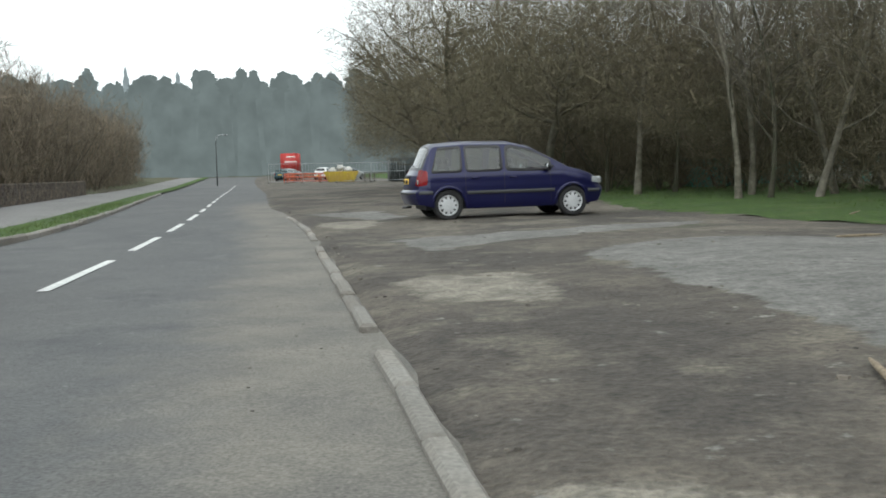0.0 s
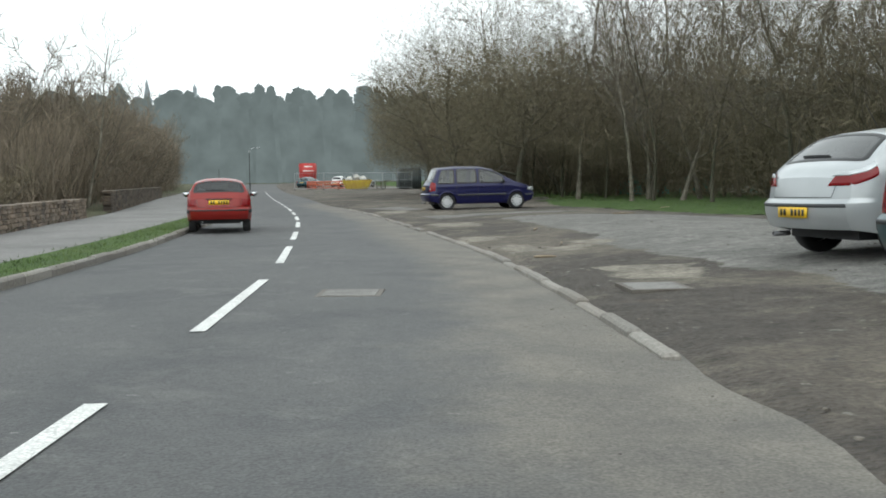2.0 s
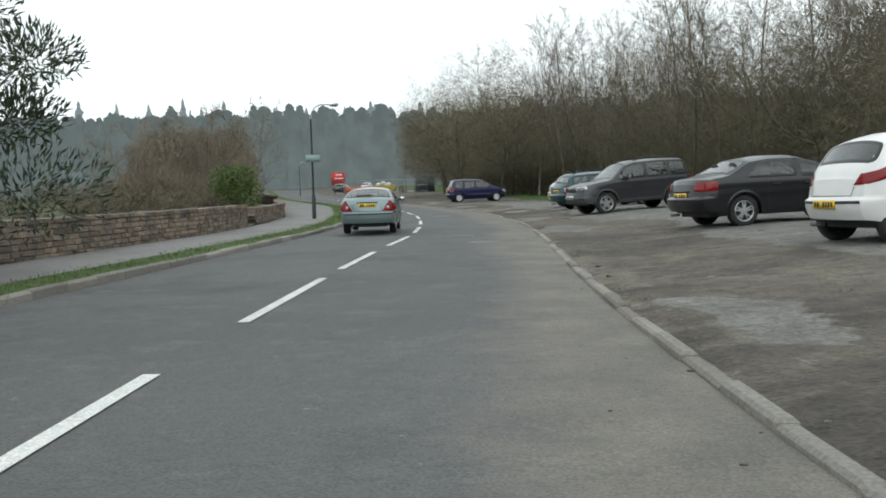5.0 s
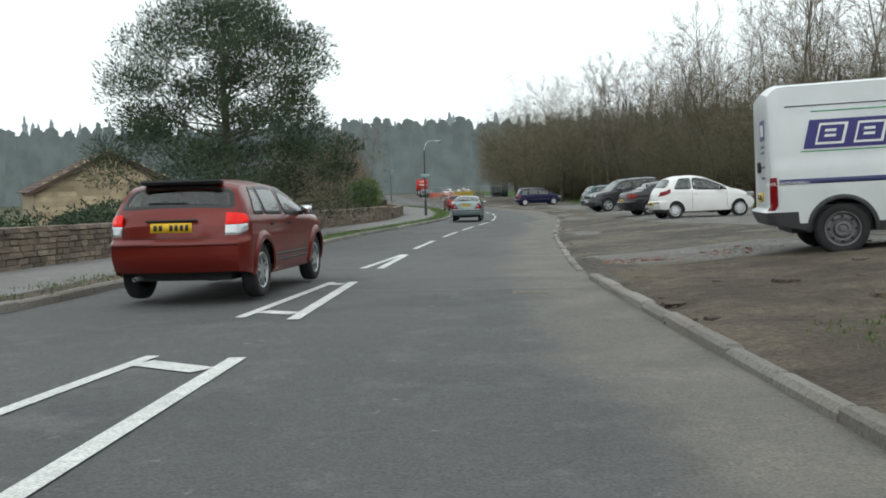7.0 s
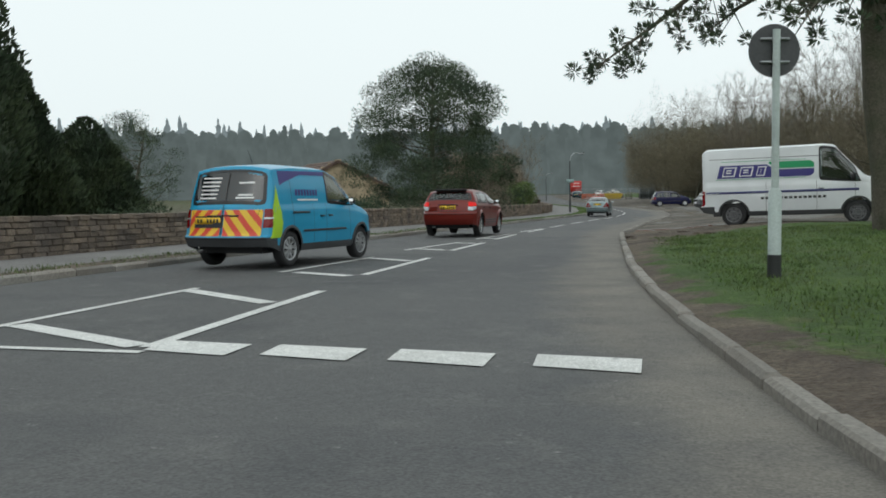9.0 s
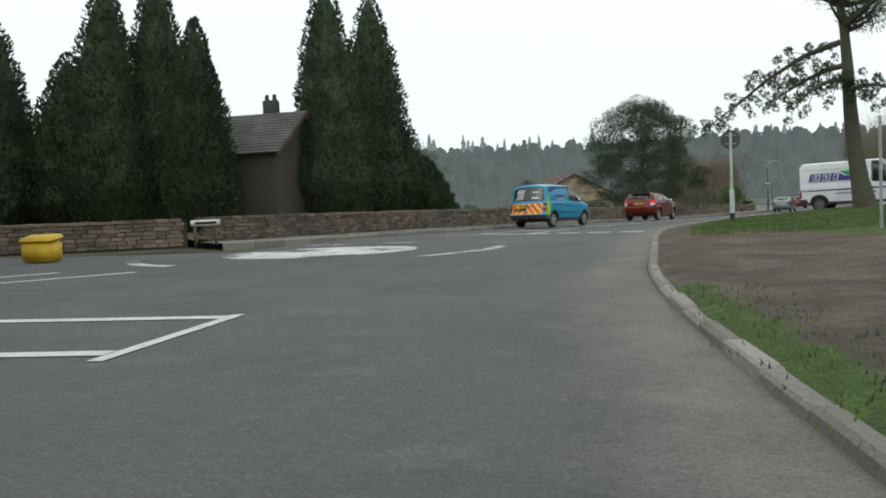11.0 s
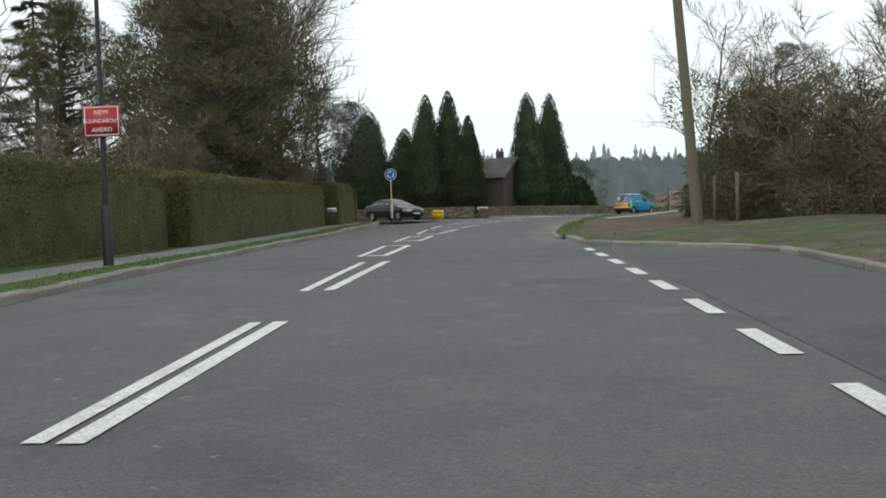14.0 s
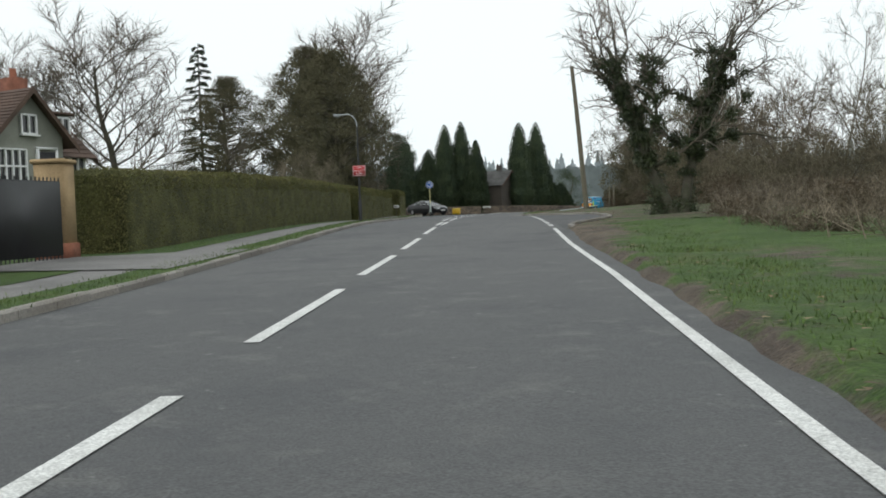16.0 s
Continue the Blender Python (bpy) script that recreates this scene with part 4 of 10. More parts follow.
    for a, at, b, bt in wins:
        z0, z1 = pane_z(X)
        t = (Z - z0) / (z1 - z0)
        x0, x1 = a + (at - a) * t, b + (bt - b) * t
        drop((np.arange(K) >= n_low) & (np.arange(K) < ks) & (t >= 0.01) & (t <= 0.99) & (X >= x0 + 0.012) & (X <= x1 - 0.012) & (z1 - z0 > 0.05))
    screens = [q for q in ((spec["rear"], spec.get("rear_wide", 0.90), "rear_window"), (spec["screen"], 0.93, "windscreen")) if q[0][0] >= 0]
    for (x0, x1), wide, _ in screens:
        drop((np.arange(K) >= ks) & (F <= wide - 0.02) & (X >= x0 + 0.012) & (X <= x1 - 0.012))

    root = thing(name, Matrix.Identity(4), label, category, group)

    def shell(pname, quads, mat, lab="", angle=33):
        v, f, index = [], [], {}
        for q in quads:
            ids = []
            for pt in q:
                key = (round(pt[0], 4), round(pt[1], 4), round(pt[2], 4))
                if key not in index:
                    index[key] = len(v)
                    v.append(pt)
                ids.append(index[key])
            ids = list(dict.fromkeys(ids))
            if len(ids) > 2:
                f.append(tuple(ids))
        o = obj(pname, warp(v), f, mat, True, root, label=lab)
        o.data.set_sharp_from_angle(angle=radians(angle))
        return o

    groups = {}
    two = spec.get("two_tone")
    for i in range(n - 1):
        mid = (xs[i] + xs[i + 1]) / 2
        for k in range(K - 1):
            if gone[i, k]:
                continue
            zc = (Z[i, k] + Z[i, k + 1] + Z[i + 1, k] + Z[i + 1, k + 1]) / 4
            which = "body"
            if two and k < n_low:
                if mid < 0.42 and zc < line:
                    which = "rear_bumper"
                elif mid > L - 0.5 and zc < line:
                    which = "front_bumper"
                elif zc < sill + 0.14:
                    which = "sill"
            for s in (1, -1):
                key = (which, s if which == "sill" else 0)
                q = [(X[i, k], s * Y[i, k], Z[i, k]), (X[i + 1, k], s * Y[i + 1, k], Z[i + 1, k]), (X[i + 1, k + 1], s * Y[i + 1, k + 1], Z[i + 1, k + 1]), (X[i, k + 1], s * Y[i, k + 1], Z[i, k + 1])]
                groups.setdefault(key, []).append(q if s < 0 else q[::-1])
    for end in (0, n - 1):
        for k in range(K - 1):
            zc = (Z[end, k] + Z[end, k + 1]) / 2
            which = "body" if not two or zc >= line or k >= n_low else "rear_bumper" if end == 0 else "front_bumper"
            for c in range(20):
                u0, u1 = 1 - c / 10, 1 - (c + 1) / 10
                q = [(xs[end], Y[end, k] * u0, Z[end, k]), (xs[end], Y[end, k] * u1, Z[end, k]), (xs[end], Y[end, k + 1] * u1, Z[end, k + 1]), (xs[end], Y[end, k + 1] * u0, Z[end, k + 1])]
                groups.setdefault((which, 0), []).append(q[::-1] if end == 0 else q)
    for (which, _), quads in groups.items():
        shell(which, quads, paint_mat if which == "body" else two, "" if which == "body" else "dark plastic")

    def outline(ww, hh, m, rad):
        """Points round a rounded rectangle of that size in unit square terms, drawn in by m metres."""
        ms, mt, rs, rt = m / ww, m / hh, min(0.3, rad / ww), min(0.3, rad / hh)
        out = []
        corners = [(1 - ms, 1 - mt, 0), (ms, 1 - mt, 90), (ms, mt, 180), (1 - ms, mt, 270)]
        for j, (cx, cy, a0) in enumerate(corners):
            ox, oy = cx + (-rs if cx > 0.5 else rs), cy + (-rt if cy > 0.5 else rt)
            for a in np.linspace(a0, a0 + 90, 5):
                out.append((ox + rs * math.cos(radians(a)), oy + rt * math.sin(radians(a))))
        dense = []
        for p, q in zip(out, out[1:] + out[:1]):
            steps = max(1, int(math.hypot((q[0] - p[0]) * ww, (q[1] - p[1]) * hh) / 0.09))
            dense += [(p[0] + (q[0] - p[0]) * j / steps, p[1] + (q[1] - p[1]) * j / steps) for j in range(steps)]
        return dense

    def glaze(pname, surface, ww, hh, mat, flip, rad=0.06, band=0.04, grow=0.016, lab=""):
        """A pane and the black seal round it on the given surface."""
        edge = outline(ww, hh, 0.0, rad)
        pts, faces, m = [], [], len(edge)
        for rho in (1.0, 0.75, 0.5, 0.25):
            pts += [surface(0.5 + (a - 0.5) * rho, 0.5 + (b - 0.5) * rho, 0.004) for a, b in edge]
        pts.append(surface(0.5, 0.5, 0.004))
        for ring in range(3):
            faces += [(ring * m + j, ring * m + (j + 1) % m, (ring + 1) * m + (j + 1) % m, (ring + 1) * m + j) for j in range(m)]
        faces += [(3 * m + j, 3 * m + (j + 1) % m, 4 * m) for j in range(m)]
        pane = obj(pname, warp(pts), [q[::-1] for q in faces] if flip else faces, mat, True, root, label=lab)
        outer, inner = outline(ww, hh, -grow, rad + grow), outline(ww, hh, band, max(0.02, rad - band * 0.5))
        # both rings are sampled by their place round the pane
        def even(ring):
            ring = np.array(ring + ring[:1])
            ang = np.unwrap(np.arctan2((ring[:, 1] - 0.5) * hh, (ring[:, 0] - 0.5) * ww))
            t = np.linspace(0, 2 * math.pi, 73)[:-1] + ang[0]
            return np.c_[np.interp(t, ang, ring[:, 0]), np.interp(t, ang, ring[:, 1])]
        oo, ii = even(outer), even(inner)
        pts = [surface(a, b, 0.001) for a, b in oo] + [surface(a + (c - a) * 0.25, b + (d - b) * 0.25, 0.010) for (a, b), (c, d) in zip(oo, ii)] + [surface(a, b, 0.006) for a, b in ii]
        faces = [(ring * 72 + j, ring * 72 + (j + 1) % 72, (ring + 1) * 72 + (j + 1) % 72, (ring + 1) * 72 + j) for ring in range(2) for j in range(72)]
        sub = obj("window_seal", warp(pts), [q[::-1] for q in faces] if flip else faces, SEAL, True, pane, label="black rubber and printed edge")
        return sub

    for a, at, b, bt in wins:
        for s in (1, -1):
            def surface(u, v, out, a=a, at=at, b=b, bt=bt, s=s):
                x = (a + (b - a) * u) * (1 - v) + (at + (bt - at) * u) * v
                z0, z1 = pane_z(x)
                z = float(z0 + (z1 - z0) * v)
                return (x, s * (float(flank_y(x, z)) + out), z)
            zz = [float(np.subtract(*pane_z(q)[::-1])) for q in np.linspace(a, b, 7)]
            glaze("side_window", surface, abs(b - a), max(0.12, float(np.mean(zz))), spec.get("side_glass", CAR_GLASS), s > 0, band=spec.get("band", 0.035))
    for (x0, x1), wide, pname in screens:
        a0, a1 = np.interp((x0, x1), fine, arc)

        def surface(u, v, out, a0=a0, a1=a1, wide=wide):
            x = float(np.interp(a0 + (a1 - a0) * v, arc, fine))
            d = 0.03
            slope = (np.interp(x + d, fine, zt) - np.interp(x - d, fine, zt)) / (2 * d)
            _, _, zt_, yr_, cr_ = dims(x)
            f = (2 * u - 1) * wide
            ln = math.hypot(1, slope)
            return (x - out * slope / ln, float(yr_) * f, float(zt_ - cr_ * abs(f) ** 2.6) + out / ln)
        ww = 2 * wide * float(dims((x0 + x1) / 2)[3])
        if pname == "rear_window" and spec.get("wiper"):
            blade = [[surface(0.40 + 0.36 * j / 8, 0.10 + 0.05 * j / 8 + d, o_) for d, o_ in ((0.0, 0.006), (0.012, 0.028), (0.030, 0.028), (0.042, 0.006))] for j in range(9)]
            obj("rear_wiper", warp([q for col in blade for q in col]), [(4 * j + k, 4 * j + k + 1, 4 * j + k + 5, 4 * j + k + 4) for j in range(8) for k in range(3)], BLACK_TRIM, False, root)
        glaze(pname, surface, ww, a1 - a0, spec.get("rear_glass", CAR_GLASS) if pname == "rear_window" else CAR_GLASS, True, 0.07, 0.045)

    # dark floor and wheel wells, seats
    sv, sf = boxes_mesh([((L / 2, 0, (sill + 0.60) / 2), (L - 0.75, W - 0.56, 0.60 - sill), 0), ((xr, 0, r + 0.16), (ra * 1.8, W - 0.20, 0.34), 0), ((xf, 0, r + 0.16), (ra * 1.8, W - 0.20, 0.34), 0), ((L * 0.52, 0, sill + 0.05), (xf - xr - 2 * ra, W - 0.16, 0.08), 0)])
    obj("underbody", [(x, y, min(z, r * 2 + 0.08)) for x, y, z in sv], sf, BLACK_TRIM, False, root)
    for sx, sy in ((xf - 1.15, 0.36), (xf - 1.15, -0.36), (xr + 0.15, 0.36), (xr + 0.15, -0.36)):
        if sx < xf - 1.0 and not ((van or spec.get("load_bay")) and sx < xf - 1.3):
            seat = add_box("seat", (0.16, 0.46, 0.62), (sx, sy, float(np.interp(sx, belt[:, 0], belt[:, 1])) - 0.16), CABIN, root, 0.05, (0, -12, 0))
            add_box("headrest", (0.10, 0.26, 0.17), (0.0, 0, 0.42), CABIN, seat, 0.04)
    if not van:
        add_box("dashboard", (0.35, W - 0.40, 0.22), (spec["screen"][1] - 0.45, 0, float(np.interp(spec["screen"][1], belt[:, 0], belt[:, 1])) - 0.17), CABIN, root, 0.04)
    if van or spec.get("load_bay"):
        bx = spec["windows"][0][0] - 0.05
        add_box("bulkhead", (0.03, W - 0.36, H - 0.75), (bx, 0, H / 2 + 0.15), CABIN, root, 0.01)

    def sheet(pname, mat, columns, lab="", flip=False):
        """A lamp or strip that follows the body: columns of points from low to high."""
        m = len(columns[0])
        f = [(j * m + k, (j + 1) * m + k, (j + 1) * m + k + 1, j * m + k + 1) for j in range(len(columns) - 1) for k in range(m - 1)]
        return obj(pname, warp([q for col in columns for q in col]), [q[::-1] for q in f] if flip else f, mat, True, root, label=lab)

    def wrap(pname, mat, lows, highs, inner, reach, front=False, lab="", out=0.016, lean=0.0):
        """Round the corner of the tail or nose; lows and highs at the inner edge, the corner and the flank's end."""
        for s in (1, -1):
            cols, x_end = [], L + out if front else -out
            edge = float(flank_y(L if front else 0.0, sum(lows) / 6 + sum(highs) / 6))
            for u in np.linspace(0, 1, 8):
                z0, z1 = lows[0] + (lows[1] - lows[0]) * u, highs[0] + (highs[1] - highs[0]) * u
                col = []
                for k, z in enumerate(np.linspace(z0, z1, 8)):
                    bulge = 0.6 * out if 0 < k < 7 else -0.4 * out
                    yy = inner + (edge + out * 0.5 - inner) * u + (1 - u) * lean * (z - z0) / (z1 - z0)
                    col.append((x_end + (bulge if front else -bulge) * (1 if u > 0 else 0), s * yy, z))
                cols.append(col)
            for d in np.linspace(0.02, reach, 8):
                u, x = d / reach, L - d if front else d
                z0, z1 = lows[1] + (lows[2] - lows[1]) * u, highs[1] + (highs[2] - highs[1]) * u
                cols.append([(x, s * (float(flank_y(x, z)) + (out if 0 < k < 7 else 0.002)), z) for k, z in enumerate(np.linspace(z0, z1, 8))])
            sheet(pname, mat, cols, lab, (s > 0) != front)

    for q in spec.get("tail_lights", ()):
        if len(q) == 6:
            z0, z1, inner, reach, mat, lab = q
            sweep = spec.get("lamp_sweep", 0.0) * reach
            wrap("tail_light", mat, (z0, z0, z0 + sweep), (z1, z1, z1 + sweep), inner, reach, False, lab, 0.024 if mat is CLEAR_LENS else 0.016, spec.get("lamp_lean", 0.0))
        else:
            lows, highs, inner, reach, mat, lab, lean = q
            wrap("tail_light", mat, lows, highs, inner, reach, False, lab, 0.016, lean)
    for y, z, rad, mat in spec.get("lamp_spots", ()):
        for s in (1, -1):
            vv, ff = lathe([(0, 0.0), (-0.006, rad * 0.6), (0.004, rad)], 16)
            o = obj("lamp_insert", [(p_[1], p_[0], p_[2]) for p_ in vv], ff, mat, True, root, label="round lamp insert")
            o.matrix_basis = pose(warp((-0.034, s * y, z))[0][0], s * y, z, 0, 0, -s * 8)
    for z0, z1, inner, reach in spec.get("head_lights", ()):
        wrap("headlight", CLEAR_LENS, (z0, z0 + 0.01, z0 + 0.05), (z1, z1 + 0.01, z1 + 0.02), inner, reach, True, "clear lens")
        for s in (1, -1):
            vv, ff = lathe([(0, 0.0), (0.008, 0.03), (0.004, 0.055), (-0.004, 0.06)], 16)
            o = obj("lamp_insert", [(p_[1], p_[0], p_[2]) for p_ in vv], ff, CHROME, True, root, label="round reflector")
            yy = inner + 0.13
            o.matrix_basis = pose(warp((L + 0.030, s * yy, (z0 + z1) / 2))[0][0], s * yy, (z0 + z1) / 2, 0, 0, 0)

    def flank(pname, mat, x0, x1, z0, z1, out, m=14, lab=""):
        for s in (1, -1):
            sheet(pname, mat, [[(x, s * (float(flank_y(x, z)) + o_), z) for z, o_ in ((z0, 0.0), (z0 + 0.005, out), ((z0 + z1) / 2, out + 0.003), (z1 - 0.005, out), (z1, 0.0))] for x in np.linspace(x0, x1, m)], lab, s > 0)

    for x0, x1, z0, z1, mat in spec.get("strips", ()):
        if x1 - x0 > 0.1:
            flank("trim_strip", mat, x0, x1, z0, z1, 0.014)
    # rolled lips round the wheel arches
    flare, lip = spec.get("flare", 0.014), spec.get("lip", 0.045)
    for xw in (xr, xf):
        for s in (1, -1):
            cols = []
            for a in np.linspace(-4, 184, 30):
                col = []
                for q, o_ in ((ra - 0.012, flare * 0.5), (ra - 0.006, flare), (ra + lip * 0.5, flare * 0.85), (ra + lip, 0.001)):
                    x, z = xw + q * math.cos(radians(a)), max(sill + 0.02, r + q * math.sin(radians(a)))
                    zb_ = float(dims(x)[1])
                    col.append((x, s * (float(flank_y(x, min(z, zb_))) + o_), z))
                cols.append(col)
            sheet("wheel_arch", spec.get("arch_mat", two or paint_mat), cols, "", s < 0)
    if not van:
        edge = float(flank_y(0.0, line))
        sheet("bumper_moulding", spec.get("moulding", trim), [[(-o_, edge * u, z) for z, o_ in ((line - 0.045, -0.004), (line - 0.038, 0.012), (line - 0.008, 0.012), (line - 0.002, -0.004))] for u in np.linspace(1, -1, 25)])
        zp = spec["rear_plate"]
        if zp > 0.62:
            add_box("boot_handle", (0.03, 0.66, 0.03), (warp((-0.006, 0.2, zp + 0.085))[0][0], 0, zp + 0.085), spec.get("handle_mat", BLACK_TRIM), root, 0.01)
        # shut line of the tailgate
        rear_x = spec["rear"][0]
        z_hi = float(np.interp(rear_x, fine, zt)) - 0.02
        for s in (1, -1):
            ye = float(flank_y(0.0, line + 0.2)) * spec.get("gate", 0.80)
            sheet("tailgate_gap", PLATE_INK, [[(-0.004, s * (ye * (1 - 0.10 * (1 - j / 6)) + d), line + 0.06 + (min(z_hi, float(ztop[0]) - 0.05) - line - 0.06) * j / 6) for d in (-0.004, 0.004)] for j in range(7)], "", s > 0)
        sheet("tailgate_gap", PLATE_INK, [[(-0.004, ye * 0.9 * u, line + 0.056 + d) for d in (0, 0.008)] for u in np.linspace(1, -1, 15)])
        vv, ff = lathe([(-0.10, 0.030), (0.10, 0.030), (0.10, 0.022), (0.0, 0.020)], 12)
        ex = obj("exhaust_pipe", [(-p_[1], p_[0], p_[2]) for p_ in vv], ff, STEEL, True, root)
        ex.matrix_basis = pose(0.16, W * 0.27, sill + 0.045)
    for x in spec.get("doors", ()):
        zt_ = float(dims(x)[1])
        for s in (1, -1):
            sheet("door_gap", PLATE_INK, [[(x + d, s * (float(flank_y(x, z)) + 0.0025), z) for z in np.linspace(sill + 0.12, zt_ - 0.005, 12)] for d in (-0.005, 0.005)], "", s > 0)
    for x, z in spec.get("handles", ()):
        for s in (1, -1):
            add_box("door_handle", (0.17, 0.035, 0.03), (x, s * (float(flank_y(x, z)) + 0.014), z), spec.get("handle_mat", paint_mat), root, 0.012)
    mx, mz = spec["mirror"]
    for s in (1, -1):
        yy = float(flank_y(mx, mz - 0.08))
        mir = add_box("mirror", (0.13, 0.20, 0.15) if not van else (0.13, 0.16, 0.28), (mx, s * (yy + 0.13), mz), spec.get("mirror_mat", paint_mat), root, 0.05, label="door mirror")
        add_box("mirror_glass", (0.006, 0.16, 0.11) if not van else (0.006, 0.12, 0.23), (-0.066, 0, 0), CHROME, mir, 0.002)
        add_box("mirror_foot", (0.06, 0.10, 0.05), (0.01, -s * 0.11, -0.05), BLACK_TRIM, mir, 0.015)
    # number plates with unreadable bars
    for px, mat, z in ((-0.014, YELLOW_PLATE, spec.get("rear_plate", 0.8)), (L + 0.014, WHITE_PLATE, spec.get("front_plate", 0.45))):
        pl = add_box("number_plate", (0.016, 0.52, 0.115), (warp((px, 0.2, z))[0][0], spec.get("plate_y", 0.0) if px < 0 else 0, z), mat, root, 0.004)
        for j in range(7):
            if j != 4:
                add_box("plate_bar", (0.006, 0.042, 0.07), (-0.009 if px < 0 else 0.009, -0.20 + 0.066 * j, 0), PLATE_INK, pl, 0.001)
    gz = spec.get("grille", 0.62)
    gr = add_box("grille", (0.03, W * 0.42, spec.get("grille_h", 0.12)), (warp((L - 0.03, W * 0.2, gz))[0][0] + 0.02, 0, gz), BLACK_TRIM, root, 0.01)
    for j in (-1, 0, 1):
        add_box("grille_slat", (0.012, W * 0.40, 0.014), (0.018, 0, j * spec.get("grille_h", 0.12) * 0.28), GREY_TRIM, gr, 0.004)
    if spec.get("spoiler"):
        sx, sz, sw = spec["spoiler"]
        add_box("spoiler", (0.20, sw, 0.05), (sx, 0, sz), spec.get("spoiler_mat", BLACK_TRIM), root, 0.026, (0, 7, 0))
    if spec.get("rails"):
        x0, x1 = spec["rails"]
        for s in (1, -1):
            pts = [Vector((x, s * (float(dims(x)[3]) * 0.93), float(dims(x)[2]) - 0.03 + 0.075 * min(1.0, 6 * (x - x0) / (x1 - x0), 6 * (x1 - x) / (x1 - x0)))) for x in np.linspace(x0, x1, 13)]
            vv, ff = [], []
            for p_ in pts:
                vv += [(p_.x, p_.y + 0.018 * math.cos(a), p_.z + 0.018 * math.sin(a)) for a in np.linspace(0, 2 * math.pi, 8)[:-1]]
            ff = [(j * 7 + k, j * 7 + (k + 1) % 7, (j + 1) * 7 + (k + 1) % 7, (j + 1) * 7 + k) for j in range(12) for k in range(7)]
            obj("roof_rail", vv, ff, BLACK_TRIM, True, root)
    add_box("aerial", (0.008, 0.008, 0.32), (spec.get("aerial", 1.0), 0, H + 0.12), BLACK_TRIM, root, 0.003, (0, -30, 0))
    SURFACES[name] = (flank_y, warp, (fine, zt, dims))
    ty = W / 2 - spec.get("tyre_w", 0.20) / 2 - 0.025
    for x in (xr, xf):
        for s in (1, -1):
            wheel(root, (x, s * ty, r), r, s, spec["wheels"], spec.get("tyre_w", 0.20))
    return root


def park(root, rear_wheel, front_wheel, side, spec, shrink=1.0):
    """Stands a car so that the axle ends on one side (+1 left, -1 right) lie over two plan points."""
    a, b = Vector(rear_wheel), Vector(front_wheel)
    d = (b - a).normalized()
    left = Vector((-d.y, d.x))
    c = (a + b) / 2 - left * side * (spec["size"][1] / 2 - 0.12)
    origin = c - d * (sum(spec["axles"]) / 2)
    wheels = [c + d * (x - sum(spec["axles"]) / 2) + left * s * (spec["size"][1] / 2 - 0.13) for x in spec["axles"] for s in (1, -1)]
    zs = [land(*w) for w in wheels]
    rise_x = (zs[2] + zs[3] - zs[0] - zs[1]) / 2 / (spec["axles"][1] - spec["axles"][0])
    rise_y = (zs[0] + zs[2] - zs[1] - zs[3]) / 2 / (spec["size"][1] - 0.26)
    z0 = sum(zs) / 4 - rise_x * (sum(spec["axles"]) / 2)
    if shrink != 1.0:
        origin = c - d * (sum(spec["axles"]) / 2) * shrink - left * side * (1 - shrink) * -spec["size"][1] / 2
    root.matrix_basis = pose(origin.x, origin.y, z0 + spec.get("lift", 0.03), math.degrees(math.atan(rise_y)), -math.degrees(math.atan(rise_x)), math.degrees(math.atan2(d.y, d.x))) @ Matrix.Diagonal((shrink, shrink, shrink, 1))


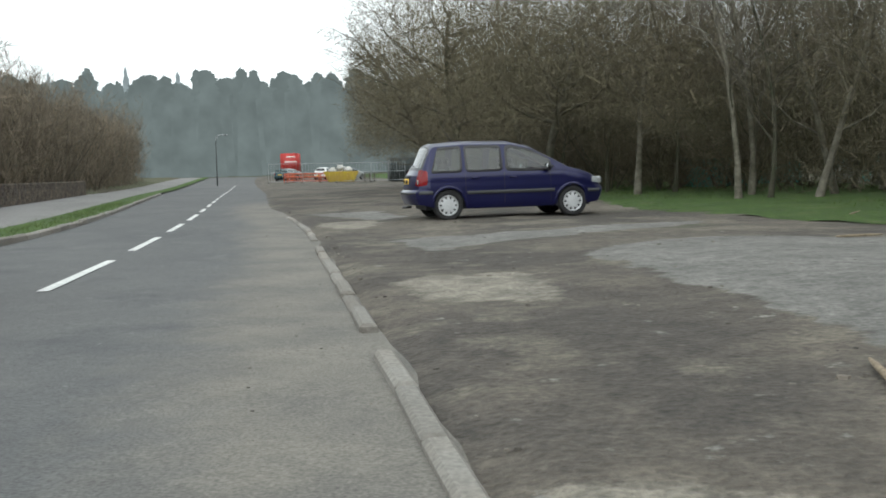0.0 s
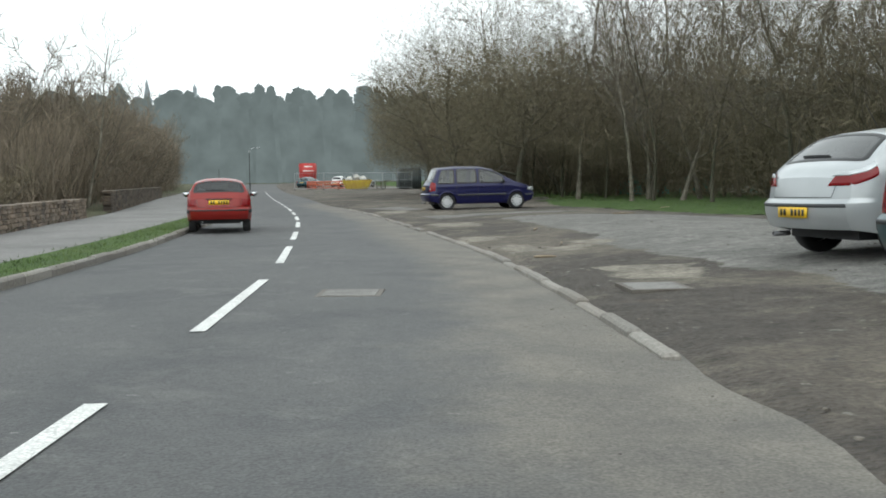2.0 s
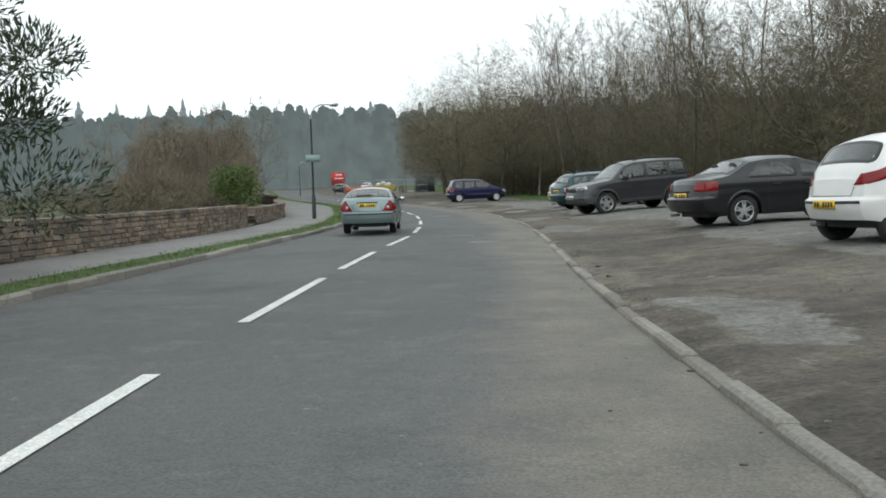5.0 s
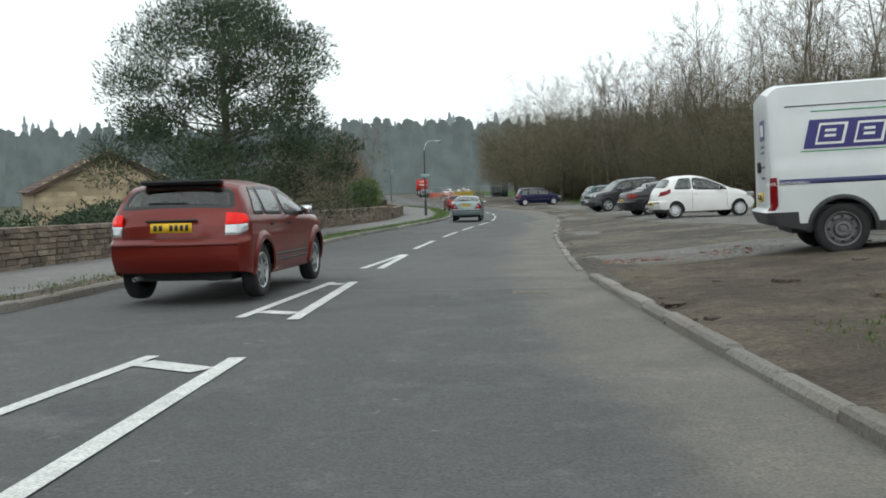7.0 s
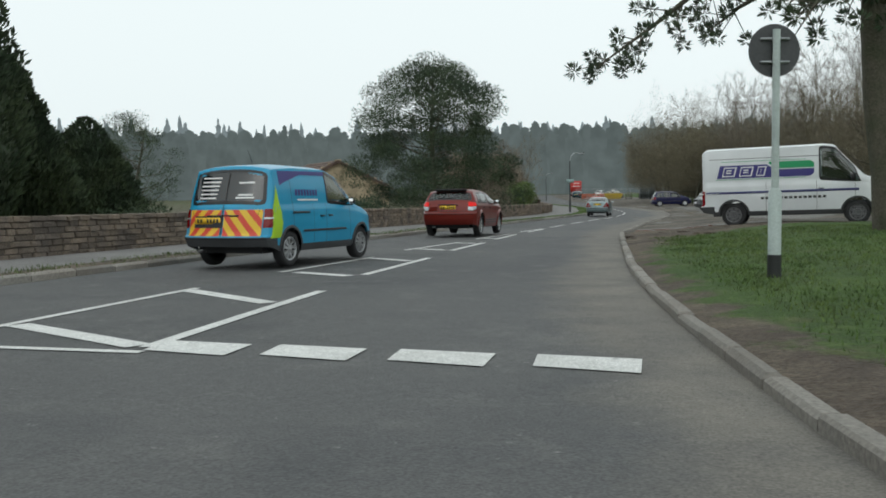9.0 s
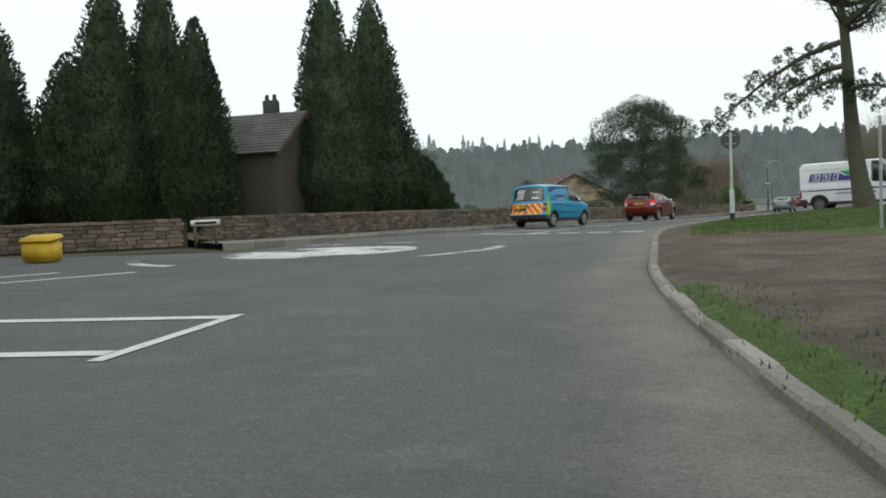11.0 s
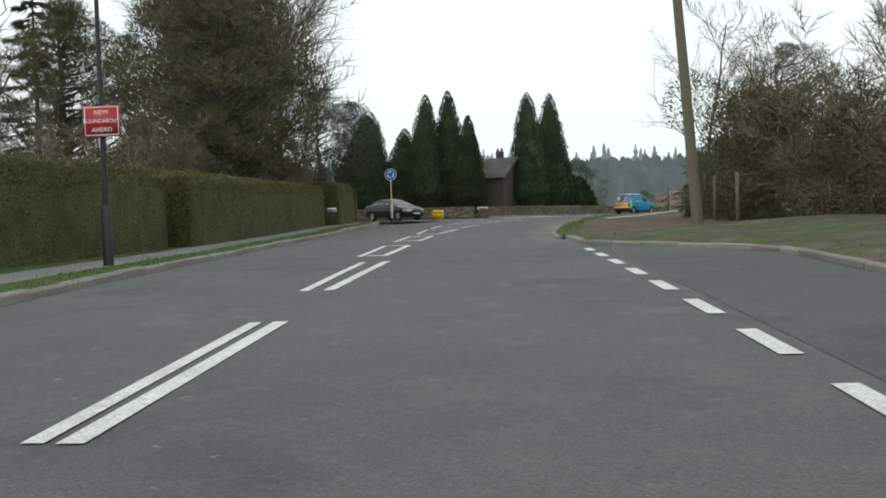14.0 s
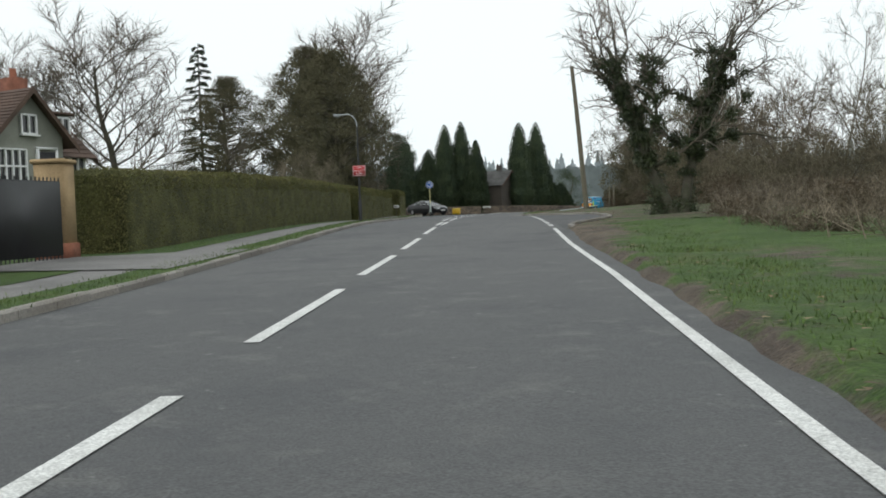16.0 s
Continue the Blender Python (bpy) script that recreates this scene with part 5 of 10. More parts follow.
SPECS = dict(
    people_carrier=dict(size=(4.32, 1.74, 1.64), axles=(0.80, 3.49), r=0.315, paint=car_paint("dark_blue_paint", (0.006, 0.007, 0.050)), top=[(0, 0.94), (0.06, 1.02), (0.34, 1.52), (0.5, 1.60), (1.2, 1.645), (2.2, 1.63), (2.65, 1.52), (3.42, 1.07), (3.75, 1.0), (4.1, 0.88), (4.27, 0.72), (4.32, 0.55)],
                        belt=[(0, 0.96), (2.0, 0.98), (3.3, 0.95), (4.0, 0.80), (4.32, 0.55)], windows=[(0.36, 1.10, 0.62, 1.12), (1.20, 1.96), (2.05, 3.02, 2.07, 3.02)], screen=(2.62, 3.42), rear=(0.09, 0.40), tail_lights=[((0.74, 0.72, 0.74), (1.05, 1.06, 1.02), 0.66, 0.20, RED_LENS, "red lamp", 0.02)], lamp_spots=[(0.73, 0.80, 0.05, CLEAR_LENS)],
                        head_lights=[(0.66, 0.80, 0.36, 0.26)], strips=[(0.05, 0.42, 0.55, 0.62, GREY_TRIM), (1.2, 3.08, 0.53, 0.60, GREY_TRIM), (3.9, 4.28, 0.50, 0.57, GREY_TRIM)], doors=(1.17, 2.0, 3.0), handles=[(1.38, 0.86), (2.18, 0.86)], mirror=(2.95, 1.06), mirror_mat=BLACK_TRIM, wheels="cap", rear_plate=0.82, grille=0.66, wiper=(0.10, 1.08), two_tone=None, arch=0.045),
    hatchback=dict(size=(4.29, 1.75, 1.43), axles=(0.85, 3.46), r=0.32, paint=car_paint("silver_paint", (0.42, 0.44, 0.45), 0.4), top=[(0, 0.88), (0.08, 1.0), (0.22, 1.06), (0.75, 1.37), (1.4, 1.435), (2.0, 1.42), (2.5, 1.28), (3.15, 0.99), (3.6, 0.93), (4.05, 0.80), (4.25, 0.62), (4.29, 0.5)],
                   belt=[(0, 0.97), (1.0, 1.02), (3.0, 0.92), (4.0, 0.76), (4.29, 0.5)], windows=[(0.80, 1.50, 1.10, 1.56), (1.62, 2.98, 1.66, 2.95)], screen=(2.1, 3.15), rear=(0.24, 0.72), rear_glass=DARK_GLASS, lamp_sweep=0.35, lamp_lean=0.10, bumper_line=0.62, moulding=GREY_TRIM, tail_lights=[(0.80, 0.93, 0.46, 0.26, RED_LENS, "red lamp"), (0.90, 0.95, 0.50, 0.26, CLEAR_LENS, "clear reversing lamp")], head_lights=[(0.62, 0.76, 0.34, 0.4)],
                   doors=(1.6, 2.95), handles=[(1.75, 0.84)], mirror=(2.7, 1.02), wheels="five", rear_plate=0.52, wiper=(0.3, 1.12), grille=0.6, tail_taper=0.16),
    estate=dict(size=(4.57, 1.73, 1.46), axles=(0.98, 3.50), r=0.315, paint=car_paint("teal_paint", (0.004, 0.048, 0.060)), top=[(0, 0.86), (0.05, 0.98), (0.14, 1.04), (0.42, 1.36), (0.6, 1.43), (1.6, 1.465), (2.4, 1.44), (2.75, 1.32), (3.42, 0.99), (3.9, 0.92), (4.35, 0.78), (4.53, 0.6), (4.57, 0.5)],
                belt=[(0, 0.93), (2, 0.95), (3.3, 0.92), (4.2, 0.76), (4.57, 0.5)], windows=[(0.38, 1.16, 0.60, 1.20), (1.26, 1.98, 1.30, 2.0), (2.06, 3.10, 2.08, 3.05)], screen=(2.5, 3.42), rear=(0.16, 0.44), tail_lights=[((0.64, 0.64, 0.64), (0.94, 0.95, 0.93), 0.64, 0.16, RED_LENS, "red lamp", 0.0)], head_lights=[(0.60, 0.76, 0.34, 0.3)], strips=[(0.0, 0.5, 0.50, 0.56, GREY_TRIM), (1.35, 3.1, 0.50, 0.55, GREY_TRIM)],
                doors=(1.22, 2.03, 3.05), handles=[(1.4, 0.82), (2.2, 0.82)], mirror=(2.92, 1.0), wheels="five", rear_plate=0.76, rails=(0.6, 2.3), wiper=(0.2, 1.08), grille=0.64),
    off_roader=dict(size=(4.42, 1.80, 1.74), axles=(0.92, 3.48), r=0.36, sill=0.32, paint=car_paint("charcoal_paint", (0.033, 0.034, 0.038), 0.2), top=[(0, 1.06), (0.03, 1.14), (0.18, 1.60), (0.32, 1.69), (1.4, 1.745), (2.3, 1.72), (2.6, 1.64), (3.18, 1.18), (3.35, 1.14), (3.9, 1.08), (4.25, 1.0), (4.38, 0.85), (4.42, 0.6)],
                    belt=[(0, 1.09), (2, 1.11), (3.2, 1.09), (4.0, 0.98), (4.42, 0.6)], windows=[(0.30, 1.06, 0.36, 1.06), (1.14, 1.90, 1.14, 1.90), (1.98, 3.0, 1.98, 2.95)], screen=(2.56, 3.2), rear=(0.06, 0.22), tail_lights=[(0.85, 1.06, 0.72, 0.12, RED_LENS, "red lamp")], head_lights=[(0.83, 0.96, 0.46, 0.20)], two_tone=GREY_TRIM, strips=[(0.5, 1.0 - 0.55, 0.7, 0.76, GREY_TRIM)] and [],
                    doors=(1.1, 1.95, 2.98), handles=[(1.3, 0.98), (2.15, 0.98)], mirror=(2.72, 1.16), mirror_mat=BLACK_TRIM, wheels="five", rear_plate=0.78, front_plate=0.62, grille=0.86, rails=(0.4, 2.3), arch=0.075, tyre_w=0.23),
    saloon=dict(size=(4.55, 1.76, 1.42), axles=(1.0, 3.68), r=0.315, paint=car_paint("black_paint", (0.010, 0.010, 0.012), 0.0), top=[(0, 0.86), (0.05, 0.99), (0.55, 1.05), (0.72, 1.07), (1.25, 1.36), (1.7, 1.415), (2.3, 1.41), (2.75, 1.28), (3.35, 0.99), (3.9, 0.91), (4.4, 0.74), (4.55, 0.5)],
                belt=[(0, 0.96), (2, 0.95), (3.3, 0.92), (4.2, 0.74), (4.55, 0.5)], windows=[(1.05, 2.2, 1.42, 2.2), (2.29, 3.18, 2.29, 3.1)], screen=(2.45, 3.35), rear=(0.74, 1.22), tail_lights=[(0.74, 0.93, 0.5, 0.3, RED_LENS, "red lamp")], head_lights=[(0.58, 0.72, 0.34, 0.3)],
                doors=(1.54, 2.25, 3.15), handles=[(1.72, 0.82), (2.42, 0.82)], mirror=(2.95, 1.0), wheels="five", rear_plate=0.66, grille=0.58),
    small_hatchback=dict(size=(3.62, 1.66, 1.50), axles=(0.62, 2.92), r=0.29, paint=car_paint("white_paint", (0.70, 0.70, 0.69), 0.0, 0.35), top=[(0, 0.86), (0.05, 1.0), (0.14, 1.10), (0.46, 1.40), (0.85, 1.49), (1.4, 1.505), (1.85, 1.42), (2.62, 1.03), (3.0, 0.95), (3.4, 0.80), (3.58, 0.62), (3.62, 0.45)],
                         belt=[(0, 1.02), (0.9, 1.0), (2.4, 0.93), (3.3, 0.78), (3.62, 0.45)], windows=[(0.58, 1.18, 0.80, 1.20), (1.26, 2.46, 1.28, 2.4)], screen=(1.75, 2.62), rear=(0.15, 0.44), rear_glass=DARK_GLASS, side_glass=CAR_GLASS, lamp_sweep=0.3, lamp_lean=0.08, tail_lights=[(0.80, 0.95, 0.50, 0.36, RED_LENS, "red lamp")], head_lights=[(0.66, 0.82, 0.36, 0.34)],
                         doors=(1.22, 2.45), handles=[(1.38, 0.84)], mirror=(2.2, 1.02), mirror_mat=BLACK_TRIM, wheels="cap", rear_plate=0.55, grille=0.5, tail_taper=0.2),
    panel_van=dict(size=(5.35, 1.97, 2.36), axles=(0.98, 4.36), r=0.345, sill=0.30, van=True, tumble=0.10, tail_round=0.12, tail_taper=0.04, paint=car_paint("white_van_paint", (0.62, 0.64, 0.65), 0.0, 0.4), top=[(0, 2.20), (0.05, 2.29), (0.16, 2.34), (3.5, 2.36), (3.78, 2.31), (4.55, 1.42), (4.75, 1.34), (5.15, 1.10), (5.3, 0.9), (5.35, 0.6)],
                   belt=[(0, 1.28), (3.4, 1.28), (4.0, 1.22), (4.6, 1.18), (5.1, 0.95), (5.35, 0.6)], windows=[(3.36, 4.45, 3.36, 4.3)], screen=(3.80, 4.58), rear=(-1, -0.5), tail_lights=[(0.62, 1.06, 0.90, 0.07, RED_LENS, "red lamp")], head_lights=[(0.78, 0.98, 0.5, 0.36)], two_tone=GREY_TRIM,
                   strips=[(0.1, 4.4, 0.96, 1.03, plain("navy_stripe", (0.03, 0.035, 0.12), 0.5))], doors=(1.9, 3.28, 4.3), handles=[(3.4, 1.05)], handle_mat=BLACK_TRIM, mirror=(4.25, 1.35), mirror_mat=BLACK_TRIM, wheels="steel", rear_plate=0.80, grille=0.72, arch=0.07, tyre_w=0.22, aerial=3.7),
    red_hatchback=dict(size=(3.81, 1.64, 1.42), axles=(0.68, 3.15), r=0.285, paint=car_paint("red_paint", (0.21, 0.012, 0.008), 0.1), top=[(0, 0.88), (0.06, 1.0), (0.16, 1.08), (0.42, 1.35), (0.75, 1.415), (1.6, 1.415), (2.05, 1.28), (2.72, 0.97), (3.1, 0.91), (3.6, 0.76), (3.78, 0.6), (3.81, 0.48)],
                       belt=[(0, 0.98), (1.5, 0.95), (2.6, 0.90), (3.5, 0.74), (3.81, 0.48)], windows=[(0.52, 1.15, 0.70, 1.17), (1.24, 2.5, 1.26, 2.45)], screen=(1.98, 2.72), rear=(0.13, 0.41), rear_glass=DARK_GLASS, tail_lights=[(0.68, 0.86, 0.58, 0.16, RED_LENS, "red lamp")], head_lights=[(0.6, 0.74, 0.34, 0.3)],
                       strips=[(0.02, 0.42, 0.50, 0.60, BLACK_TRIM), (1.2, 2.6, 0.48, 0.55, BLACK_TRIM)], doors=(1.2, 2.45), handles=[(1.36, 0.8)], mirror=(2.3, 0.98), mirror_mat=BLACK_TRIM, wheels="cap", rear_plate=0.78, wiper=(0.2, 1.05), grille=0.55),
    silver_saloon=dict(size=(4.73, 1.68, 1.43), axles=(1.02, 3.77), r=0.32, paint=car_paint("pale_blue_silver_paint", (0.20, 0.255, 0.262), 0.45), top=[(0, 0.90), (0.04, 1.02), (0.14, 1.08), (0.42, 1.12), (1.10, 1.37), (1.7, 1.43), (2.3, 1.425), (2.85, 1.28), (3.55, 0.99), (4.0, 0.93), (4.5, 0.79), (4.70, 0.6), (4.73, 0.5)],
                       belt=[(0, 1.0), (2.0, 0.99), (3.4, 0.94), (4.4, 0.76), (4.73, 0.5)], windows=[(1.08, 2.28, 1.52, 2.28), (2.36, 3.38, 2.36, 3.3)], screen=(2.55, 3.55), rear=(0.46, 1.10), lamp_sweep=0.1, lamp_lean=0.10, bumper_line=0.64, gate=0.62, tail_lights=[((0.70, 0.70, 0.76), (1.04, 0.98, 0.80), 0.44, 0.40, RED_LENS, "red lamp", 0.22)], lamp_spots=[(0.62, 0.82, 0.045, CLEAR_LENS)], head_lights=[(0.6, 0.76, 0.36, 0.36)],
                       strips=[(0.0, 0.4, 0.64, 0.69, BLACK_TRIM), (1.5, 3.3, 0.58, 0.63, BLACK_TRIM)], doors=(1.54, 2.35, 3.3), handles=[(1.75, 0.88), (2.55, 0.88)], mirror=(3.15, 1.04), wheels="eight", rear_plate=0.88, wiper=(0.5, 1.14), grille=0.6),
    crossover=dict(size=(4.41, 1.80, 1.53), axles=(0.88, 3.52), r=0.345, sill=0.26, paint=car_paint("copper_red_paint", (0.135, 0.010, 0.005), 0.25), top=[(0, 0.92), (0.05, 1.08), (0.12, 1.15), (0.40, 1.43), (0.62, 1.51), (1.6, 1.535), (2.15, 1.49), (2.55, 1.37), (3.2, 1.08), (3.8, 1.03), (4.25, 0.92), (4.38, 0.7), (4.41, 0.55)],
                   belt=[(0, 1.05), (2, 1.03), (3.2, 1.0), (4.2, 0.88), (4.41, 0.55)], windows=[(0.60, 1.02, 0.82, 1.04), (1.08, 1.84), (1.92, 3.0, 1.92, 2.9)], screen=(2.4, 3.2), rear=(0.14, 0.40), spoiler=(0.47, 1.47, 1.04), bumper_line=0.74, moulding=car_paint("copper_red_moulding", (0.10, 0.008, 0.005), 0.2), lamp_lean=0.03, tail_lights=[((0.95, 0.95, 0.97), (1.09, 1.09, 1.07), 0.65, 0.17, LIT_LENS, "lit red lamp", 0.0), ((0.82, 0.82, 0.86), (0.945, 0.945, 0.955), 0.65, 0.14, CLEAR_LENS, "clear reversing lamp", 0.0)], flare=0.035, lip=0.10, spoiler_mat=BLACK_TRIM, head_lights=[(0.72, 0.9, 0.4, 0.25)], strips=[(1.35, 3.0, 0.50, 0.53, GREY_TRIM), (1.35, 3.0, 0.42, 0.45, GREY_TRIM)],
                   doors=(1.04, 1.87, 2.85), handles=[(1.25, 0.92), (2.06, 0.92)], handle_mat=BLACK_TRIM, mirror=(2.7, 1.10), mirror_mat=BLACK_TRIM, wheels="five", rear_plate=0.92, grille=0.75, wiper=(0.2, 1.18), arch=0.06),
    small_van=dict(size=(4.41, 1.79, 1.82), axles=(0.90, 3.58), r=0.315, sill=0.25, tumble=0.13, tail_round=0.25, tail_taper=0.05, paint=car_paint("sky_blue_paint", (0.015, 0.27, 0.46), 0.0, 0.38), top=[(0, 1.02), (0.03, 1.1), (0.14, 1.66), (0.26, 1.77), (1.2, 1.825), (2.3, 1.81), (2.7, 1.68), (3.32, 1.15), (3.5, 1.09), (4.0, 0.98), (4.3, 0.82), (4.38, 0.66), (4.41, 0.5)],
                   belt=[(0, 1.06), (2.3, 1.10), (3.2, 1.04), (4.1, 0.9), (4.41, 0.5)], windows=[(2.24, 3.16, 2.24, 3.0)], load_bay=True, screen=(2.62, 3.32), rear=(0.025, 0.185), rear_wide=0.93, rear_glass=DARK_GLASS, tail_lights=[(0.70, 1.02, 0.76, 0.08, RED_LENS, "red lamp"), (0.84, 0.88, 0.765, 0.085, CLEAR_LENS, "clear reversing lamp")], head_lights=[(0.68, 0.86, 0.38, 0.3)], two_tone=GREY_TRIM,
                   strips=[(1.3, 2.9, 0.60, 0.64, BLACK_TRIM), (0.95, 1.55, 0.93, 0.97, BLACK_TRIM)], doors=(1.7, 2.16, 3.1), handles=[(2.3, 0.88), (2.0, 0.88)], handle_mat=BLACK_TRIM, mirror=(2.95, 1.14), mirror_mat=BLACK_TRIM, wheels="eight", rear_plate=0.82, grille=0.62, plate_y=0.29, bumper_line=0.54),
)
CARS = {}


def stand(key, kind, label, rear_wheel, front_wheel, side, category="car", group="", shrink=1.0, **changes):
    spec = dict(SPECS[kind], **changes)
    CARS[key] = build_car(key, spec, label, category, group)
    park(CARS[key], rear_wheel, front_wheel, side, spec, shrink)
    return CARS[key]


PARKED = "cars parked in the rough car park"
stand("people_carrier", "people_carrier", "dark blue people carrier parked on rough gravel", (-0.95, 19.55), (1.65, 20.25), -1, group=PARKED)
stand("hatchback", "hatchback", "silver three-door hatchback parked beside a teal estate", (5.15, -5.75), (7.65, -5.0), -1, group=PARKED)
stand("estate_car", "estate", "teal estate car with roof rails, nose to trees", (5.25, -9.15), (7.62, -8.3), -1, group=PARKED)
stand("off_roader", "off_roader", "charcoal grey off-road car facing the road", (7.80, -14.5), (5.39, -15.36), 1, group=PARKED)
stand("saloon_car", "saloon", "black saloon with alloy wheels, nose to trees", (6.65, -28.05), (9.25, -27.3), -1, group=PARKED)
stand("small_hatchback", "small_hatchback", "small white hatchback parked on worn asphalt", (7.0, -34.65), (9.25, -34.15), -1, group=PARKED)
van = stand("panel_van", "panel_van", "white panel van with blue and green lettering panel", (7.1, -55.1), (10.45, -55.35), -1, "van", PARKED)
stand("red_hatchback", "red_hatchback", "red hatchback driving away in the far lane", (-5.1, 6.6), (-5.75, 8.98), -1, shrink=0.9)
stand("silver_car", "silver_saloon", "pale silver hatchback in the far lane", (-1.10, -21.45), (-1.26, -18.75), -1, shrink=0.88)
stand("crossover", "crossover", "copper red crossover with dark rear window", (-0.15, -57.7), (-0.20, -55.0), -1, shrink=0.92)
gasvan = stand("small_van", "small_van", "sky blue van with striped rear doors", (0.40, -71.3), (0.64, -68.65), -1, "van", shrink=0.89)
stand("saloon_car", "saloon", "dark saloon waiting at the mini roundabout", (-4.9, -94.6), (-2.2, -94.9), -1)


# ---- stone wall along the pavement: stones one by one where it is nearest, joined beyond ----
def stone_shape(seed):
    rng = random.Random(seed)
    bm = bmesh.new()
    bmesh.ops.create_cube(bm, size=1.0)
    bmesh.ops.bevel(bm, geom=[e for e in bm.edges], offset=0.07, segments=1, affect="EDGES")
    for v in bm.verts:
        v.co += Vector((rng.uniform(-1, 1), rng.uniform(-1, 1), rng.uniform(-1, 1))) * 0.035
    me = bpy.data.meshes.new("stone")
    bm.to_mesh(me)
    bm.free()
    me.materials.append(STONE)
    return me


STONES = [stone_shape(k) for k in range(5)]
_stone_geo = [([tuple(v.co) for v in me.vertices], [tuple(p.vertices) for p in me.polygons]) for me in STONES]
MORTAR = material("dark_wall_joint", (0.055, 0.045, 0.036), 1.0, scale=0.6, vary=0.3, fine=20, bump=0.6)


def stone_wall(line, height, label, single=(0, 0), thick=0.34, course=0.115):
    """A coursed rubble wall along a plan line; single: the stretch of y whose stones are objects of their own."""
    rng = random.Random(int(abs(line[0][1]) * 10))
    root = thing("stone_wall", pose(*line[0], land(*line[0])), label, "wall", kind="structure")
    inv = root.matrix_basis.inverted()
    seg = np.r_[0, np.cumsum(np.linalg.norm(np.diff(line, axis=0), axis=1))]

    def at(s):
        return float(np.interp(s, seg, line[:, 0])), float(np.interp(s, seg, line[:, 1]))

    sv, sf, made = [], [], 0
    courses = int(round(height / course))
    for c in range(courses + 1):
        s = rng.uniform(0, 0.2)
        top = c == courses
        while s < seg[-1] - 0.2:
            ln = rng.uniform(0.22, 0.55) if not top else rng.uniform(0.35, 0.6)
            x, y = at(s + ln / 2)
            xa, ya = at(s)
            xb, yb = at(min(seg[-1], s + ln))
            ang = math.degrees(math.atan2(yb - ya, xb - xa))
            h = course * (0.92 if not top else 0.85)
            z = land(x, y) + 0.06 + course * (c + 0.5) + (0 if not top else -0.01)
            m = pose(x, y, z, rng.uniform(-2, 2), rng.uniform(-2, 2) - math.degrees(math.atan2(land(xb, yb) - land(xa, ya), ln)), ang + rng.uniform(-2, 2)) @ Matrix.Diagonal((ln - 0.012, thick * rng.uniform(0.94, 1.06) * (1.15 if top else 1), h * rng.uniform(0.92, 1.05), 1))
            k = rng.randrange(5)
            if single[0] < y < single[1] and made < 300:
                made += 1
                o = new("stone", STONES[k])
                o.parent = root
                o.matrix_basis = inv @ m
            else:
                base = len(sv)
                gv, gf = _stone_geo[k]
                sv += [tuple(inv @ (m @ Vector(v))) for v in gv]
                sf += [tuple(i + base for i in f) for f in gf]
            s += ln
    tagged(obj("stonework", sv, sf, STONE, False, root), "joined rest of the rubble wall", kind="stuff")
    a, b = offset(line, thick * 0.42), offset(line, -thick * 0.42)
    hv, hf = [], []
    for (xa, ya), (xb, yb) in zip(a, b):
        z = land(xa, ya)
        hv += [tuple(inv @ Vector(q)) for q in ((xa, ya, z), (xa, ya, z + height), (xb, yb, z + height), (xb, yb, z))]
    for i in range(len(a) - 1):
        for k in range(3):
            hf.append((4 * i + k, 4 * i + k + 1, 4 * i + k + 5, 4 * i + k + 4))
    obj("wall_core", hv, hf, MORTAR, False, root)
    return root


_w = WALL_LINE
stone_wall(cut(_w, 19.5, 60), 0.75, "low brown rubble wall beside the road")
stone_wall(cut(_w, -14, 15.5), 0.62, "low brown rubble wall below a laurel")
stone_wall(cut(_w, -58.6, -14), 0.70, "long low gritstone wall beside the pavement")
stone_wall(cut(_w, -84, -61.2), 0.72, "coursed gritstone wall beside the verge", single=(-74.5, -64.5))
stone_wall(curve([(-4.9, -84.3), (-6.4, -86.2), (-9.5, -88.0), (-16, -90.0), (-34, -93.6)], 0.8), 0.72, "gritstone wall curving into the side road")
_g = cut(_w, -61.2, -58.6)


def pier(x, y, w, h, mat, label, cap=True):
    root = thing("gate_pier", pose(x, y, land(x, y), 0, 0, 8), label, "gate pier")
    add_box("shaft", (w, w, h + 0.1), (0, 0, h / 2 - 0.02), mat, root, 0.03)
    if cap:
        add_box("cap", (w + 0.1, w + 0.1, 0.10), (0, 0, h + 0.08), mat, root, 0.03)
    return root




# ---- stones and rubble lying about ----
RUBBLE = material("grey_rubble", (0.165, 0.15, 0.13), 0.92, scale=0.2, vary=0.3, fine=40, bump=0.4, second=(0.10, 0.085, 0.07), island=0.6)
RED_BRICK = material("broken_red_brick", (0.20, 0.075, 0.052), 0.92, scale=0.2, vary=0.3, fine=40, bump=0.4, second=(0.23, 0.14, 0.11), island=0.5)


def rubble(name, label, spots, mat, size, seed):
    r = random.Random(seed)
    v, f = [], []
    for x, y in spots:
        s = r.uniform(*size) * (2.2 if r.random() < 0.06 else 1.0)
        o = len(v)
        z0 = land(x, y) + (0.045 if x > np.interp(y, _rk[::-1, 1], _rk[::-1, 0]) else 0.0)
        for dz, k in ((0, 1.0), (0.55, 0.8)):
            for q in range(5):
                a = q * 1.257 + r.uniform(-0.4, 0.4)
                v.append((x + s * k * math.cos(a) * r.uniform(0.7, 1.2), y + s * k * math.sin(a) * r.uniform(0.6, 1.1), z0 + s * (dz - 0.25) * r.uniform(0.8, 1.2)))
        f += [(o + 5, o + 6, o + 7, o + 8, o + 9)] + [(o + q, o + (q + 1) % 5, o + 5 + (q + 1) % 5, o + 5 + q) for q in range(5)]
    return tagged(obj(name, v, f, mat), label, "rubble", kind="stuff")


